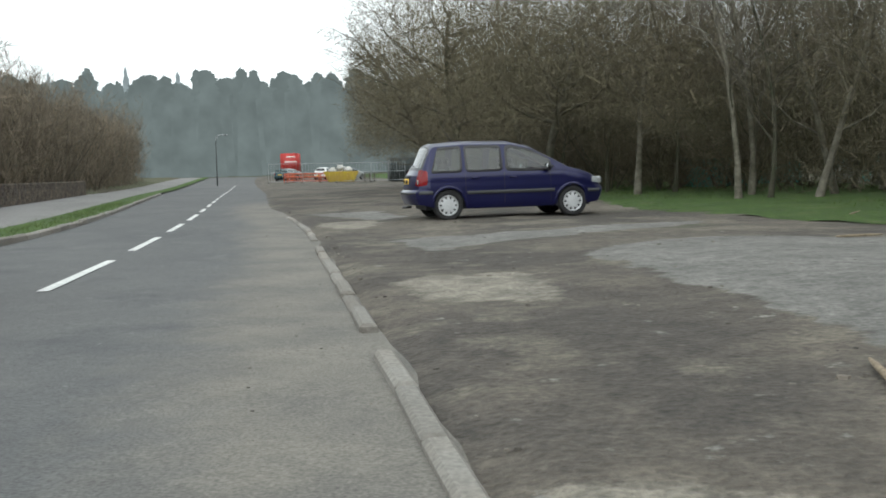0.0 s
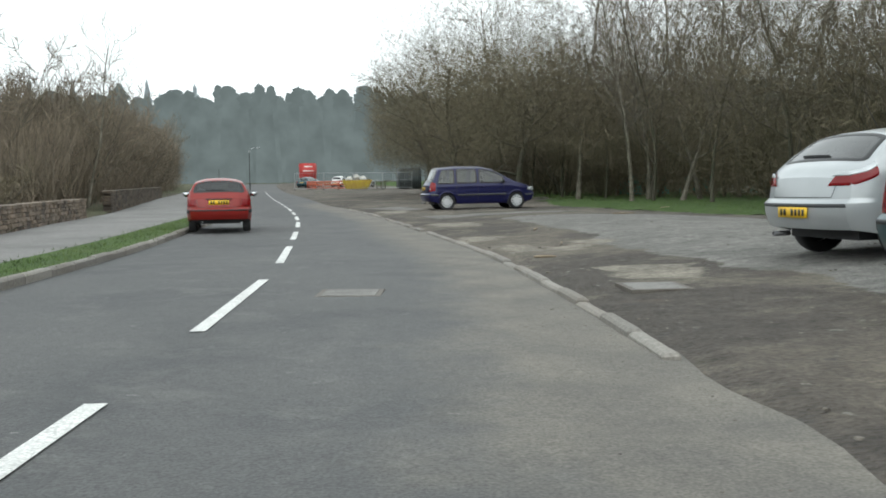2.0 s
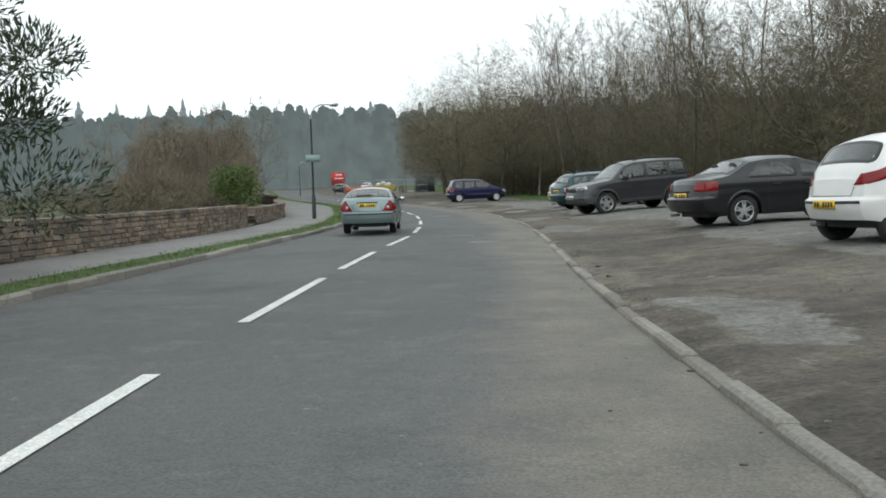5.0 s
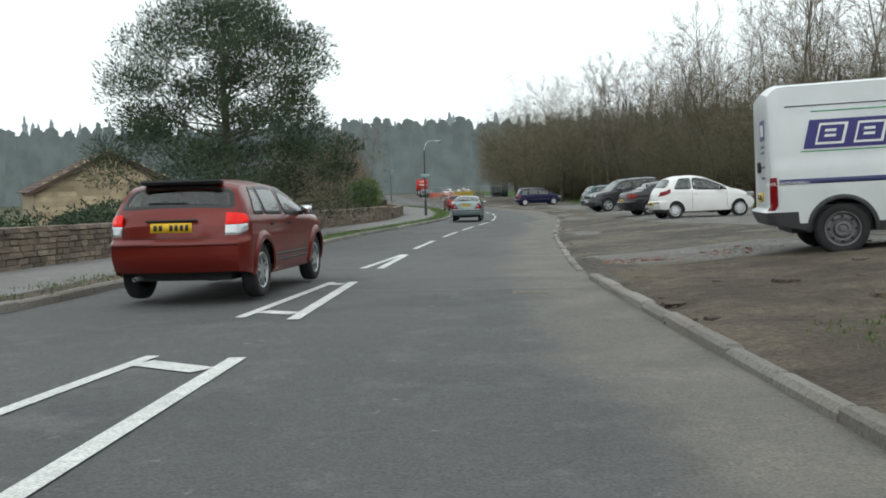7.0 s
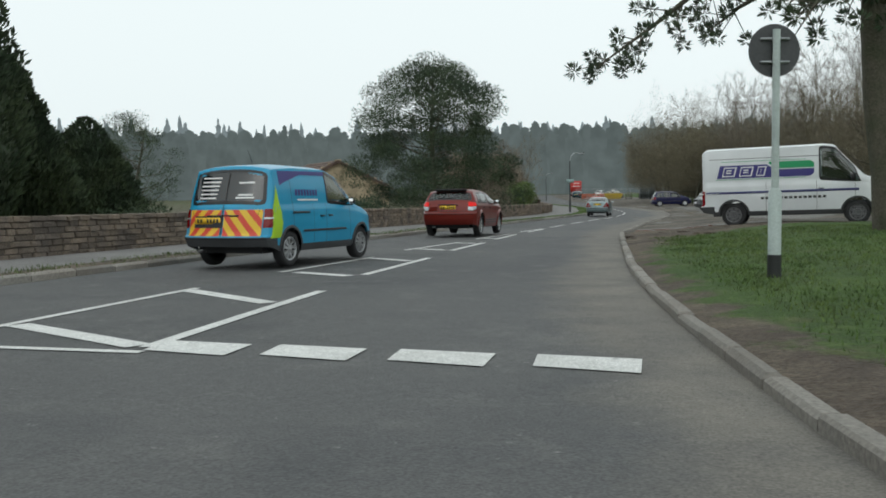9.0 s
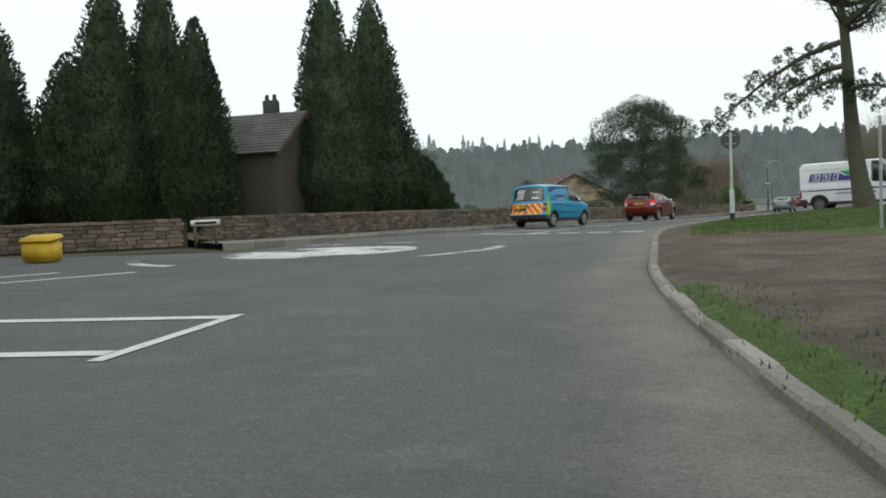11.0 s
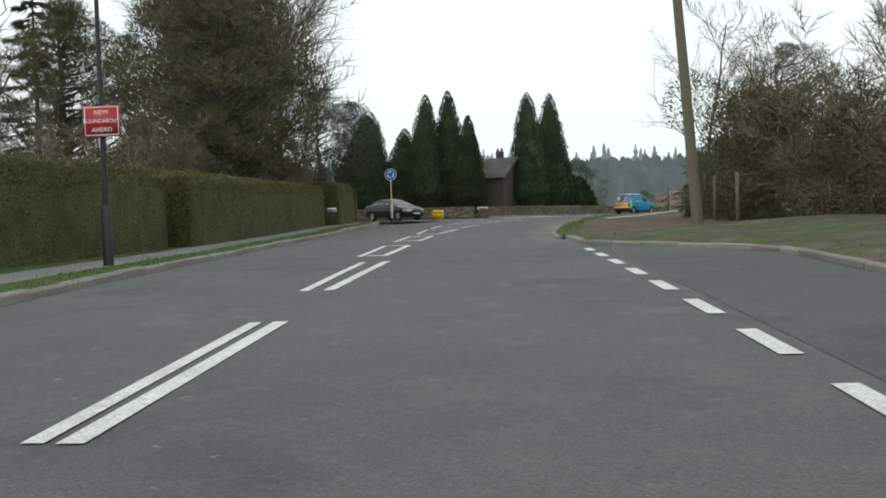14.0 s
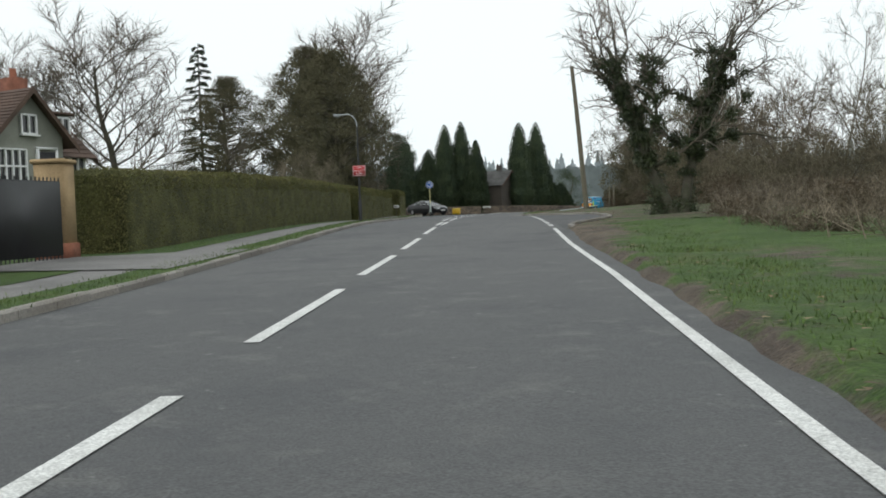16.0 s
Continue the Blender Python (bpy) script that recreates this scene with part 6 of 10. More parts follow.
_r = random.Random(31)
_kl = resample(cut(rk1, -54, 30), 0.5)
_kn = normals(_kl)
_spots = []
for _ in range(7000):
    i = _r.randrange(len(_kl))
    q = _kl[i] + _kn[i] * (0.2 + 4.5 * _r.random() ** 1.4)
    if noise.noise((q[0] * 0.6, q[1] * 0.6, 5.0)) > _r.uniform(-0.5, 0.6):
        _spots.append(tuple(q))
rubble("loose_stones", "loose stones scattered over the car park", _spots, RUBBLE, (0.006, 0.02), 32)
rubble("brick_rubble", "spill of broken red brick near the van", [(max(4.05, _r.gauss(5.0, 0.7)), _r.gauss(-52.7, 0.4)) for _ in range(340)], RED_BRICK, (0.012, 0.035), 33)
rubble("mud_clods", "lumps of churned mud beside the kerb", [(_r.uniform(4.3, 8.5), _r.uniform(-60.5, -56.3)) for _ in range(190)], MUD, (0.03, 0.10), 34)
rubble("loose_stones", "grit and clods along the gutter", [tuple(_kl[i] + _kn[i] * _r.uniform(-0.8, 0.0)) for i in (_r.randrange(len(_kl)) for _ in range(420))], RUBBLE, (0.005, 0.014), 35)
for k, (x, y, ln, a) in enumerate([(1.55, -2.4, 0.32, 10), (1.95, 0.05, 0.45, 85), (1.7, 4.2, 0.6, 80), (7.0, 18.8, 1.3, 60), (4.6, 12.2, 0.7, 20), (3.9, -15.6, 0.9, 120)]):
    st = thing("fallen_stick", pose(x, y, land(x, y) + 0.07, 0, 0, a), "short bare stick lying on the car park", "stick", "sticks on the ground")
    vv, ff = lathe([(-ln / 2, 0.012), (-ln / 4, 0.02), (ln / 4, 0.017), (ln / 2, 0.008)], 6)
    obj("branch", [(s_, a_, b_) for a_, s_, b_ in vv], ff, material("dry_wood", (0.24, 0.19, 0.13), 0.9, scale=0.2, vary=0.3, fine=40), True, st)


# ---- plants ----
BARK = material("grey_brown_bark", (0.105, 0.094, 0.070), 0.95, scale=0.5, vary=0.35, fine=22, bump=0.8, second=(0.060, 0.062, 0.038))
BIRCH_BARK = material("birch_bark", (0.215, 0.195, 0.155), 0.9, scale=0.35, vary=0.35, fine=9, bump=0.5, second=(0.085, 0.078, 0.055), blotch=0.50)
TWIG = material("brown_twigs", (0.130, 0.112, 0.076), 0.95, scale=3.0, vary=0.25, fine=5, bump=0.0, second=(0.150, 0.128, 0.085), island=0.35)
GREY_TWIG = material("grey_twigs", (0.150, 0.135, 0.110), 0.95, scale=3.0, vary=0.25, fine=5, bump=0.0, second=(0.175, 0.145, 0.115), island=0.35)
RED_TWIG = material("tawny_twigs", (0.150, 0.125, 0.092), 0.95, scale=3.0, vary=0.25, fine=5, bump=0.0, second=(0.185, 0.150, 0.108), island=0.35)
MOSSY = material("mossy_olive_thicket", (0.125, 0.112, 0.068), 0.95, scale=4.0, vary=0.3, fine=5, bump=0.0, second=(0.165, 0.140, 0.092), island=0.4)
CYPRESS = material("dark_cypress_foliage", (0.034, 0.056, 0.028), 0.9, scale=1.2, vary=0.35, fine=6, bump=0.0, second=(0.046, 0.066, 0.028), island=0.35)
NEEDLE = material("pine_needles", (0.042, 0.070, 0.040), 0.85, scale=1.2, vary=0.35, fine=5, bump=0.0, second=(0.052, 0.075, 0.032), island=0.35)
HEDGE = material("clipped_hedge_foliage", (0.125, 0.128, 0.038), 0.85, scale=1.5, vary=0.3, fine=6, bump=0.0, second=(0.140, 0.130, 0.045), island=0.35)
YEW = material("dull_evergreen_foliage", (0.092, 0.090, 0.046), 0.9, scale=1.5, vary=0.3, fine=6, bump=0.0, second=(0.118, 0.106, 0.058), island=0.22)
# solid filler under the hedge leaves, about half as bright in colour
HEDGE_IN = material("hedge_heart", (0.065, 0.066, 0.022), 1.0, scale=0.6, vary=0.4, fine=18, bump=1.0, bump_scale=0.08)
LAUREL = material("laurel_leaves", (0.060, 0.115, 0.020), 0.5, scale=0.8, vary=0.35, fine=6, bump=0.0, second=(0.10, 0.14, 0.028), island=0.35)
IVY = material("ivy_leaves", (0.038, 0.056, 0.020), 0.5, scale=0.8, vary=0.35, fine=6, bump=0.0, second=(0.040, 0.055, 0.018), island=0.35)
BRACKEN = material("dead_bracken", (0.110, 0.080, 0.050), 0.95, scale=1.2, vary=0.35, fine=6, bump=0.0, second=(0.095, 0.080, 0.050), island=0.45)
BLADE = material("grass_blades", (0.070, 0.125, 0.022), 0.8, scale=1.2, vary=0.35, fine=6, bump=0.0, second=(0.10, 0.14, 0.035), island=0.45)


class Shape:
    """Vertices and faces in the making."""

    def __init__(self):
        self.v, self.f = [], []

    def tube(self, points, radii, sides):
        rings = []
        for i, p in enumerate(points):
            d = (points[min(i + 1, len(points) - 1)] - points[max(i - 1, 0)])
            d = d.normalized() if d.length > 1e-6 else Vector((0, 0, 1))
            a = d.cross(Vector((0.31, 0.17, 0.93)) if abs(d.z) < 0.9 else Vector((1, 0, 0))).normalized()
            b = d.cross(a)
            if radii[i] < 1e-4:
                rings.append([len(self.v)] * sides)
                self.v.append(tuple(p))
                continue
            ring = []
            for k in range(sides):
                t = 2 * math.pi * k / sides
                ring.append(len(self.v))
                self.v.append(tuple(p + (a * math.cos(t) + b * math.sin(t)) * radii[i]))
            rings.append(ring)
        for r, s in zip(rings[:-1], rings[1:]):
            for k in range(sides):
                q = (r[k], r[(k + 1) % sides], s[(k + 1) % sides], s[k])
                q = tuple(dict.fromkeys(q))
                if len(q) > 2:
                    self.f.append(q)

    def leaf(self, at, along, across, fold=0.0):
        """A small pointed leaf or spray of two triangles."""
        o = len(self.v)
        up = along.cross(across).normalized() * fold
        self.v += [tuple(at), tuple(at + along * 0.5 + across * 0.5 + up), tuple(at + along), tuple(at + along * 0.5 - across * 0.5 + up)]
        self.f.append((o, o + 1, o + 2, o + 3))

    def mesh(self, name, mat, smooth=False):
        return mesh_data(name, self.v, self.f, mat, smooth)


def rnd_dir(rng):
    z, a = rng.uniform(-1, 1), rng.uniform(0, 2 * math.pi)
    s = math.sqrt(1 - z * z)
    return Vector((s * math.cos(a), s * math.sin(a), z))


def grow(seed, height, r0, limbs=9, reach=0.42, rise=0.55, first=0.22, subs=(7, 6, 6), twig=0.55, twig_r=0.006, wander=0.10, stems=1, lean=(0, 0), splay=0.0, droop=0.0):
    """A bare tree or shrub: (wood, twigs)."""
    rng = random.Random(seed)
    wood, twigs = Shape(), Shape()

    def bough(start, d, length, r, level):
        n = ({0: 8, 1: 5, 2: 3} if stems == 1 else {0: 5, 1: 3}).get(level, 2)
        pts, cur, dirn = [start], start, d.normalized()
        for k in range(n):
            dirn = (dirn + rnd_dir(rng) * wander * (1.6 if level else 0.7) + Vector((0, 0, (0.10 * rise if level else 0.05) - droop * (k / n) * (0.5 if level > 1 else 0.12)))).normalized()
            cur = cur + dirn * (length / n)
            pts.append(cur)
        last = level >= len(subs)
        if last:
            along = pts[-1] - pts[0]
            o = len(twigs.v)
            side = along.cross(rnd_dir(rng)).normalized() * r
            twigs.v += [tuple(pts[0] - side), tuple(pts[0] + side), tuple(pts[-1])]
            twigs.f.append((o, o + 1, o + 2))
            return
        tip = 0.25 if level < 2 else 0.2
        radii = [r * (1 - (1 - tip) * (k / n) ** 0.9) for k in range(n + 1)]
        if level == 0:
            radii[0] *= 1.45
        (wood if level < 2 else twigs).tube(pts, radii, {0: 7 if stems == 1 else 4, 1: 4 if stems == 1 else 3}.get(level, 3))
        count = limbs if level == 0 else subs[level]
        for j in range(count):
            t = first + (1 - first) * (j + rng.random()) / count if level == 0 else 0.22 + 0.78 * (j + rng.random()) / count
            k = min(n - 1, int(t * n))
            at = pts[k].lerp(pts[k + 1], t * n - k) if k + 1 < len(pts) else pts[-1]
            axis = (pts[min(k + 1, len(pts) - 1)] - pts[k]).normalized()
            side = axis.cross(rnd_dir(rng))
            if side.length < 1e-3:
                continue
            side.normalize()
            if level == 0:
                a = j * 2.4 + rng.uniform(-0.5, 0.5)
                side = Vector((math.cos(a), math.sin(a), 0))
                ln = height * reach * (1.0 - 0.45 * t) * rng.uniform(0.75, 1.2)
                d2 = side * (1 - 0.35 * rise) + Vector((0, 0, 0.25 + rise * (0.4 + 0.6 * t)))
                rr = r0 * (0.42 - 0.22 * t)
            else:
                ln = length * rng.uniform(0.38, 0.62) * (1.15 - 0.5 * t)
                d2 = axis * 0.75 + side * rng.uniform(0.6, 1.0) + Vector((0, 0, 0.18 * rise))
                rr = r * (0.55 - 0.2 * t)
            if level + 1 >= len(subs):
                ln, rr = twig * rng.uniform(0.6, 1.3), twig_r
            bough(at, d2, ln, max(rr, twig_r), level + 1)

    for s in range(stems):
        a = 2 * math.pi * s / stems + rng.uniform(-0.4, 0.4)
        d = Vector((lean[0] + splay * math.cos(a), lean[1] + splay * math.sin(a), 1.0))
        off = Vector((math.cos(a), math.sin(a), 0)) * (0.25 * splay if stems > 1 else 0)
        bough(off + Vector((0, 0, -0.15)), d, height * rng.uniform(0.85, 1.05), r0 * (1 if stems == 1 else rng.uniform(0.6, 1)), 0)
    return wood, twigs


def tree_thing(name, m, label, category, wood, crown, wood_mat, crown_mat, group="", crown_name="crown"):
    root = thing(name, m, label, category, group)
    t = new("trunk", wood.mesh("trunk", wood_mat, True) if isinstance(wood, Shape) else wood)
    t.parent = root
    c = new(crown_name, crown.mesh(crown_name, crown_mat) if isinstance(crown, Shape) else crown)
    c.parent = root
    return root


def place(proto, x, y, scale=1.0, turn=0.0, sink=0.0, tall=1.0):
    return copy_thing(proto, pose(x, y, land(x, y) - sink, 0, 0, turn) @ Matrix.Diagonal((scale, scale, scale * tall, 1)))


def first_place(root, x, y, scale=1.0, turn=0.0, sink=0.0, tall=1.0):
    root.matrix_basis = pose(x, y, land(x, y) - sink, 0, 0, turn) @ Matrix.Diagonal((scale, scale, scale * tall, 1))
    return root


WOOD = "bare trees of the roadside wood"
SCRUB = "bare shrubs of the thicket"
protos, shrubs = [], []
for k, (seed, h, r, kw) in enumerate([
        (11, 11.0, 0.085, dict(limbs=14, reach=0.34, rise=0.8, first=0.22, wander=0.17, lean=(0.10, -0.06))),
        (12, 11.5, 0.095, dict(limbs=15, reach=0.36, rise=0.75, first=0.18, wander=0.19, lean=(0.20, 0.08))),
        (13, 9.5, 0.09, dict(limbs=15, reach=0.40, rise=0.6, first=0.22, wander=0.18, lean=(-0.18, 0.0))),
        (14, 10.0, 0.11, dict(limbs=15, reach=0.46, rise=0.5, first=0.20, wander=0.2, lean=(-0.1, -0.12)))]):
    w, c = grow(seed, h, r, subs=(7, 8, 8), twig=0.68, twig_r=0.010, **kw)
    protos.append(tree_thing("bare_tree", Matrix.Identity(4), "tall slender bare birch with pale trunk" if k < 2 else "crooked bare tree with dense brown twigs", "tree", w, c, BIRCH_BARK if k < 2 else BARK, TWIG if k % 2 else GREY_TWIG, WOOD))
for k, (seed, h, kw) in enumerate([(31, 4.4, dict(splay=0.7)), (32, 5.2, dict(splay=0.55)), (33, 3.6, dict(splay=0.95))]):
    w, c = grow(seed, h * 1.25, 0.05, stems=6, limbs=8, reach=0.40, rise=0.6, first=0.08, subs=(6, 6, 7), twig=0.68, twig_r=0.015, wander=0.2, **kw)
    shrubs.append(tree_thing("bare_shrub", Matrix.Identity(4), "dense tangled bare brown shrub at the wood's edge", "shrub", w, c, BARK, TWIG if k != 1 else RED_TWIG, SCRUB))
rng = random.Random(5)
_used = set()


def plant(family, k, x, y, scale, turn, sink=0.1, tall=1.0):
    proto = family[k]
    if id(proto) not in _used:
        _used.add(id(proto))
        return first_place(proto, x, y, scale, turn, sink, tall)
    return place(proto, x, y, scale, turn, sink, tall)


# the wood behind the car park: its edge in plan, then rows into it
EDGE = curve([(-14, 165), (-9, 130), (-4.5, 104), (-3.5, 84), (-2.5, 68), (1, 48), (5.2, 34), (7.6, 27), (9.6, 17), (11.8, 6), (13.4, -6), (14.4, -18), (15.2, -28), (17.5, -38), (21, -47), (25, -58)], 1.0)
for i, (x, y) in enumerate([(7.1, 28.0), (9.3, 28.0), (8.4, 31.5), (10.8, 30.5), (13.2, 33.0), (5.3, 35.5), (12.5, 22.0), (14.6, 16.0)]):
    plant(protos, i % 2, x, y, rng.uniform(1.0, 1.15), rng.uniform(0, 360))
_n = offset(EDGE, -1.0)
for row, (depth, gap, jit) in enumerate([(2.0, 4.6, 1.2), (7.0, 5.8, 1.8), (13.0, 12.0, 2.0)]):
    line = resample(offset(EDGE, depth), gap)
    for q in line:
        x, y = q[0] + rng.uniform(-jit, jit), q[1] + rng.uniform(-jit, jit)
        plant(protos, rng.randrange(4), x, y, rng.uniform(0.82, 1.05) * float(np.interp(y, [-60, -35, -22, -8, 18, 32, 60, 120, 165], [0.66, 0.76, 1.06, 1.16, 1.20, 1.22, 1.10, 1.0, 0.95])), rng.uniform(0, 360))
for row, (depth, gap, jit) in enumerate([(4.5, 5.0, 0.8), (9.0, 7.5, 1.2)]):
    line = resample(offset(EDGE, depth), gap)
    for q in line:
        x, y = q[0] + rng.uniform(-jit, jit), q[1] + rng.uniform(-jit, jit)
        if row == 0 and 18 < y < 36 and rng.random() < 0.45:
            continue
        plant(shrubs, rng.randrange(3), x, y, rng.uniform(0.85, 1.2) * (1.25 if row else 0.95), rng.uniform(0, 360), 0.1, rng.uniform(0.85, 1.2))
# the spreading tree that overhangs the car park near the white hatchback
w, c = grow(77, 7.5, 0.17, limbs=16, reach=0.62, rise=0.35, first=0.18, subs=(9, 8, 8), twig=0.55, twig_r=0.010, wander=0.24, droop=0.25)
big = tree_thing("bare_tree", Matrix.Identity(4), "wide spreading bare tree overhanging the car park", "tree", w, c, BARK, TWIG)
first_place(big, 15.2, -20.5, 1.0, 20)
place(big, 15.6, -5.0, 0.95, 130)
place(big, 24.5, -31.0, 1.0, 250)
for x, y, sc in ((2.2, 38.0, 1.2), (-1.6, 42.0, 1.25), (-3.4, 50.0, 1.25), (-3.2, 61.0, 1.25), (-5.0, 75.0, 1.25)):
    place(big, x, y, sc, 75 + 40 * x)
_cells = {}


def land_near(x, y):
    key = (int(round(x * 2)), int(round(y * 2)))
    if key not in _cells:
        _cells[key] = land(key[0] * 0.5, key[1] * 0.5)
    return _cells[key]


# tangled undergrowth: countless thin stems standing in a belt
def thicket(name, label, line, depth, height, count, mat, seed, lean=0.35, size=(1.2, 2.8), width=0.045, floor=0.0):
    """Stems and rods scattered over a belt that runs along a plan line; its top is uneven."""
    r = np.random.RandomState(seed)
    line = resample(line, 1.0)
    i = r.randint(0, len(line), count)
    p = line[i] + normals(line)[i] * r.uniform(*depth, count)[:, None] + r.uniform(-0.6, 0.6, (count, 2))
    lump = np.array([0.72 + 0.45 * noise.noise((x * 0.22, y * 0.22, seed)) + 0.25 * noise.noise((x * 0.8, y * 0.8, seed)) for x, y in p.tolist()])
    steps = np.arange(p[:, 1].min() - 1, p[:, 1].max() + 2, 0.5)
    top = np.interp(p[:, 1], steps, [height(y) for y in steps]) * np.maximum(0.25, lump)
    z = top * (floor + (1 - floor) * r.rand(count) ** 0.85)
    ground = np.array([land_near(x, y) for x, y in p.tolist()])

    def ways():
        d = r.normal(size=(count, 3))
        return d / np.linalg.norm(d, axis=1, keepdims=True)
    v = np.c_[np.zeros((count, 2)), r.uniform(0.35, 1.0, count)] + ways() * lean * 1.6
    v *= (r.uniform(*size, count) * np.where(z > 0.7 * top, 0.55, 1.0) / np.linalg.norm(v, axis=1))[:, None]
    side = np.cross(v, ways())
    side *= (width * 0.5 * r.uniform(0.5, 1.2, count) / np.maximum(1e-6, np.linalg.norm(side, axis=1)))[:, None]
    at = np.c_[p, ground + z]
    co = np.stack([at - side, at + side, at + v], 1).reshape(-1, 3)
    me = bpy.data.meshes.new(name)
    me.vertices.add(3 * count)
    me.vertices.foreach_set("co", co.ravel())
    me.loops.add(3 * count)
    me.loops.foreach_set("vertex_index", np.arange(3 * count))
    me.polygons.add(count)
    me.polygons.foreach_set("loop_start", np.arange(count) * 3)
    me.materials.append(mat)
    me.update(calc_edges=True)
    return tagged(new(name, me), label, "undergrowth", kind="stuff")


thicket("undergrowth", "dense mossy brown undergrowth deep in the wood", EDGE, (6.0, 20.0), lambda y: float(np.interp(y, [-60, -35, -10, 20, 40, 165], [4.5, 5.0, 5.6, 6.4, 8.0, 8.0])), 150000, MOSSY, 21)
thicket("undergrowth", "tangled olive-brown twigs at the wood's edge", EDGE, (3.6, 7.0), lambda y: 3.4 if 12 < y < 37 else 4.6, 42000, MOSSY, 22, 0.6, (0.7, 1.8), 0.03)
thicket("canopy_twigs", "haze of fine bare twigs in the wood's canopy", cut(EDGE, -60, 90), (0.5, 14.0), lambda y: float(np.interp(y, [-60, -35, -22, -8, 18, 32, 60, 120, 165], [6.6, 7.4, 11.0, 12.8, 13.8, 14.2, 13.2, 11.5, 10])), 270000, TWIG, 24, 0.8, (0.45, 1.1), 0.020, 0.36)
thicket("hanging_twigs", "drooping brown twigs along the wood's edge", cut(EDGE, -60, 80), (-0.3, 4.5), lambda y: float(np.interp(y, [-60, -35, -22, -8, 18, 32, 60, 165], [4.8, 5.6, 7.8, 9.4, 10.2, 10.6, 9.6, 9.0])), 110000, MOSSY, 25, 1.0, (0.35, 1.0), 0.014, 0.26)
thicket("hanging_twigs", "low domed crowns of fine twigs over the car park's far end", cut(EDGE, 30, 74), (-7.5, 2.5), lambda y: float(np.interp(y, [30, 38, 60, 100], [12.0, 14.2, 14.0, 12.5])), 110000, MOSSY, 28, 0.9, (0.4, 1.1), 0.018, 0.24)
# brown scrub behind the wall, north-west
_scrub = cut(lk1, 15, 118)
thicket("scrub", "hazy tawny scrub of thin bare shoots behind the wall", _scrub, (-15.0, -6.4), lambda y: float(np.interp(y, [15, 22, 27, 60, 118], [2.6, 4.2, 7.0, 8.4, 9.5])), 120000, RED_TWIG, 23, 0.25, (1.0, 2.4), 0.035)
for y in np.arange(20, 118, 9.0):
    lx = float(np.interp(y, lk1[::-1, 1], lk1[::-1, 0]))
    for d in (8.5, 13.0):
        plant(shrubs, 1, lx - d + rng.uniform(-1, 1) - (2 if y < 24 else 0), y + rng.uniform(-1.2, 1.2), rng.uniform(0.85, 1.1), rng.uniform(0, 360), 0.1, rng.uniform(1.0, 1.2))
for x, y in ((-30, 62), (-38, 95), (-36, 50)):
    plant(protos, rng.randrange(4), x, y, rng.uniform(0.6, 0.7), rng.uniform(0, 360))
plant(protos, 1, -17.1, 25.0, 0.62, 40)
# low tangle by the stone building
for x, y in ((-13, 6), (-15.5, 2), (-13.5, -3), (-16.5, -6), (-12.4, -9), (-14.5, 11), (-18, 8), (-18.5, 0), (-12.2, -14), (-20.5, -4)):
    plant(shrubs, 2, x, y, rng.uniform(0.5, 0.68), rng.uniform(0, 360), 0.1, 0.8)


# ---- conifers, pines, hedges ----
def cypress(seed, height, radius, sprays=3000, base=0.25, shape=0.72):
    rng = random.Random(seed)
    crown, core = Shape(), Shape()
    lumps = [(rng.uniform(0, 2 * math.pi), rng.uniform(0.05, 0.9), rng.uniform(0.5, 1.2)) for _ in range(16)]

    def rad(t, a):
        r = radius * (1 - t) ** shape * min(1.0, 0.55 + 3.0 * t)
        for la, lt, ls in lumps:
            da = math.cos(a - la)
            r *= 1 + 0.10 * ls * max(0, da) ** 6 * math.exp(-((t - lt) / 0.12) ** 2)
        return r * (1 + 0.06 * math.sin(5 * a + 9 * t) + 0.05 * math.sin(37 * t))

    n = 14
    for i in range(22):
        t = i / 21
        for k in range(n):
            a = 2 * math.pi * k / n
            r = max(0.02, rad(t, a) * 0.86)
            core.v.append((r * math.cos(a), r * math.sin(a), base + t * (height - base - 0.25)))
    core.f = [(i * n + k, i * n + (k + 1) % n, (i + 1) * n + (k + 1) % n, (i + 1) * n + k) for i in range(21) for k in range(n)]
    for _ in range(sprays):
        t = 1 - math.sqrt(rng.random()) if rng.random() < 0.8 else rng.random()
        a = rng.uniform(0, 2 * math.pi)
        r = rad(t, a) * rng.uniform(0.80, 1.04)
        at = Vector((r * math.cos(a), r * math.sin(a), base + t * (height - base)))
        out = Vector((math.cos(a), math.sin(a), 0))
        along = (out * rng.uniform(0.35, 0.8) + Vector((0, 0, rng.uniform(0.5, 1.0))) + rnd_dir(rng) * 0.35).normalized() * rng.uniform(0.15, 0.32) * (0.7 + 0.3 * (1 - t))
        across = along.cross(rnd_dir(rng)).normalized() * rng.uniform(0.06, 0.12)
        crown.leaf(at, along, across, 0.03)
    trunk = Shape()
    trunk.tube([Vector((0, 0, -0.2)), Vector((0, 0, height * 0.4))], [0.2, 0.1], 8)
    core_off = len(crown.v)
    crown.v += core.v
    crown.f += [tuple(i + core_off for i in q) for q in core.f]
    return trunk, crown


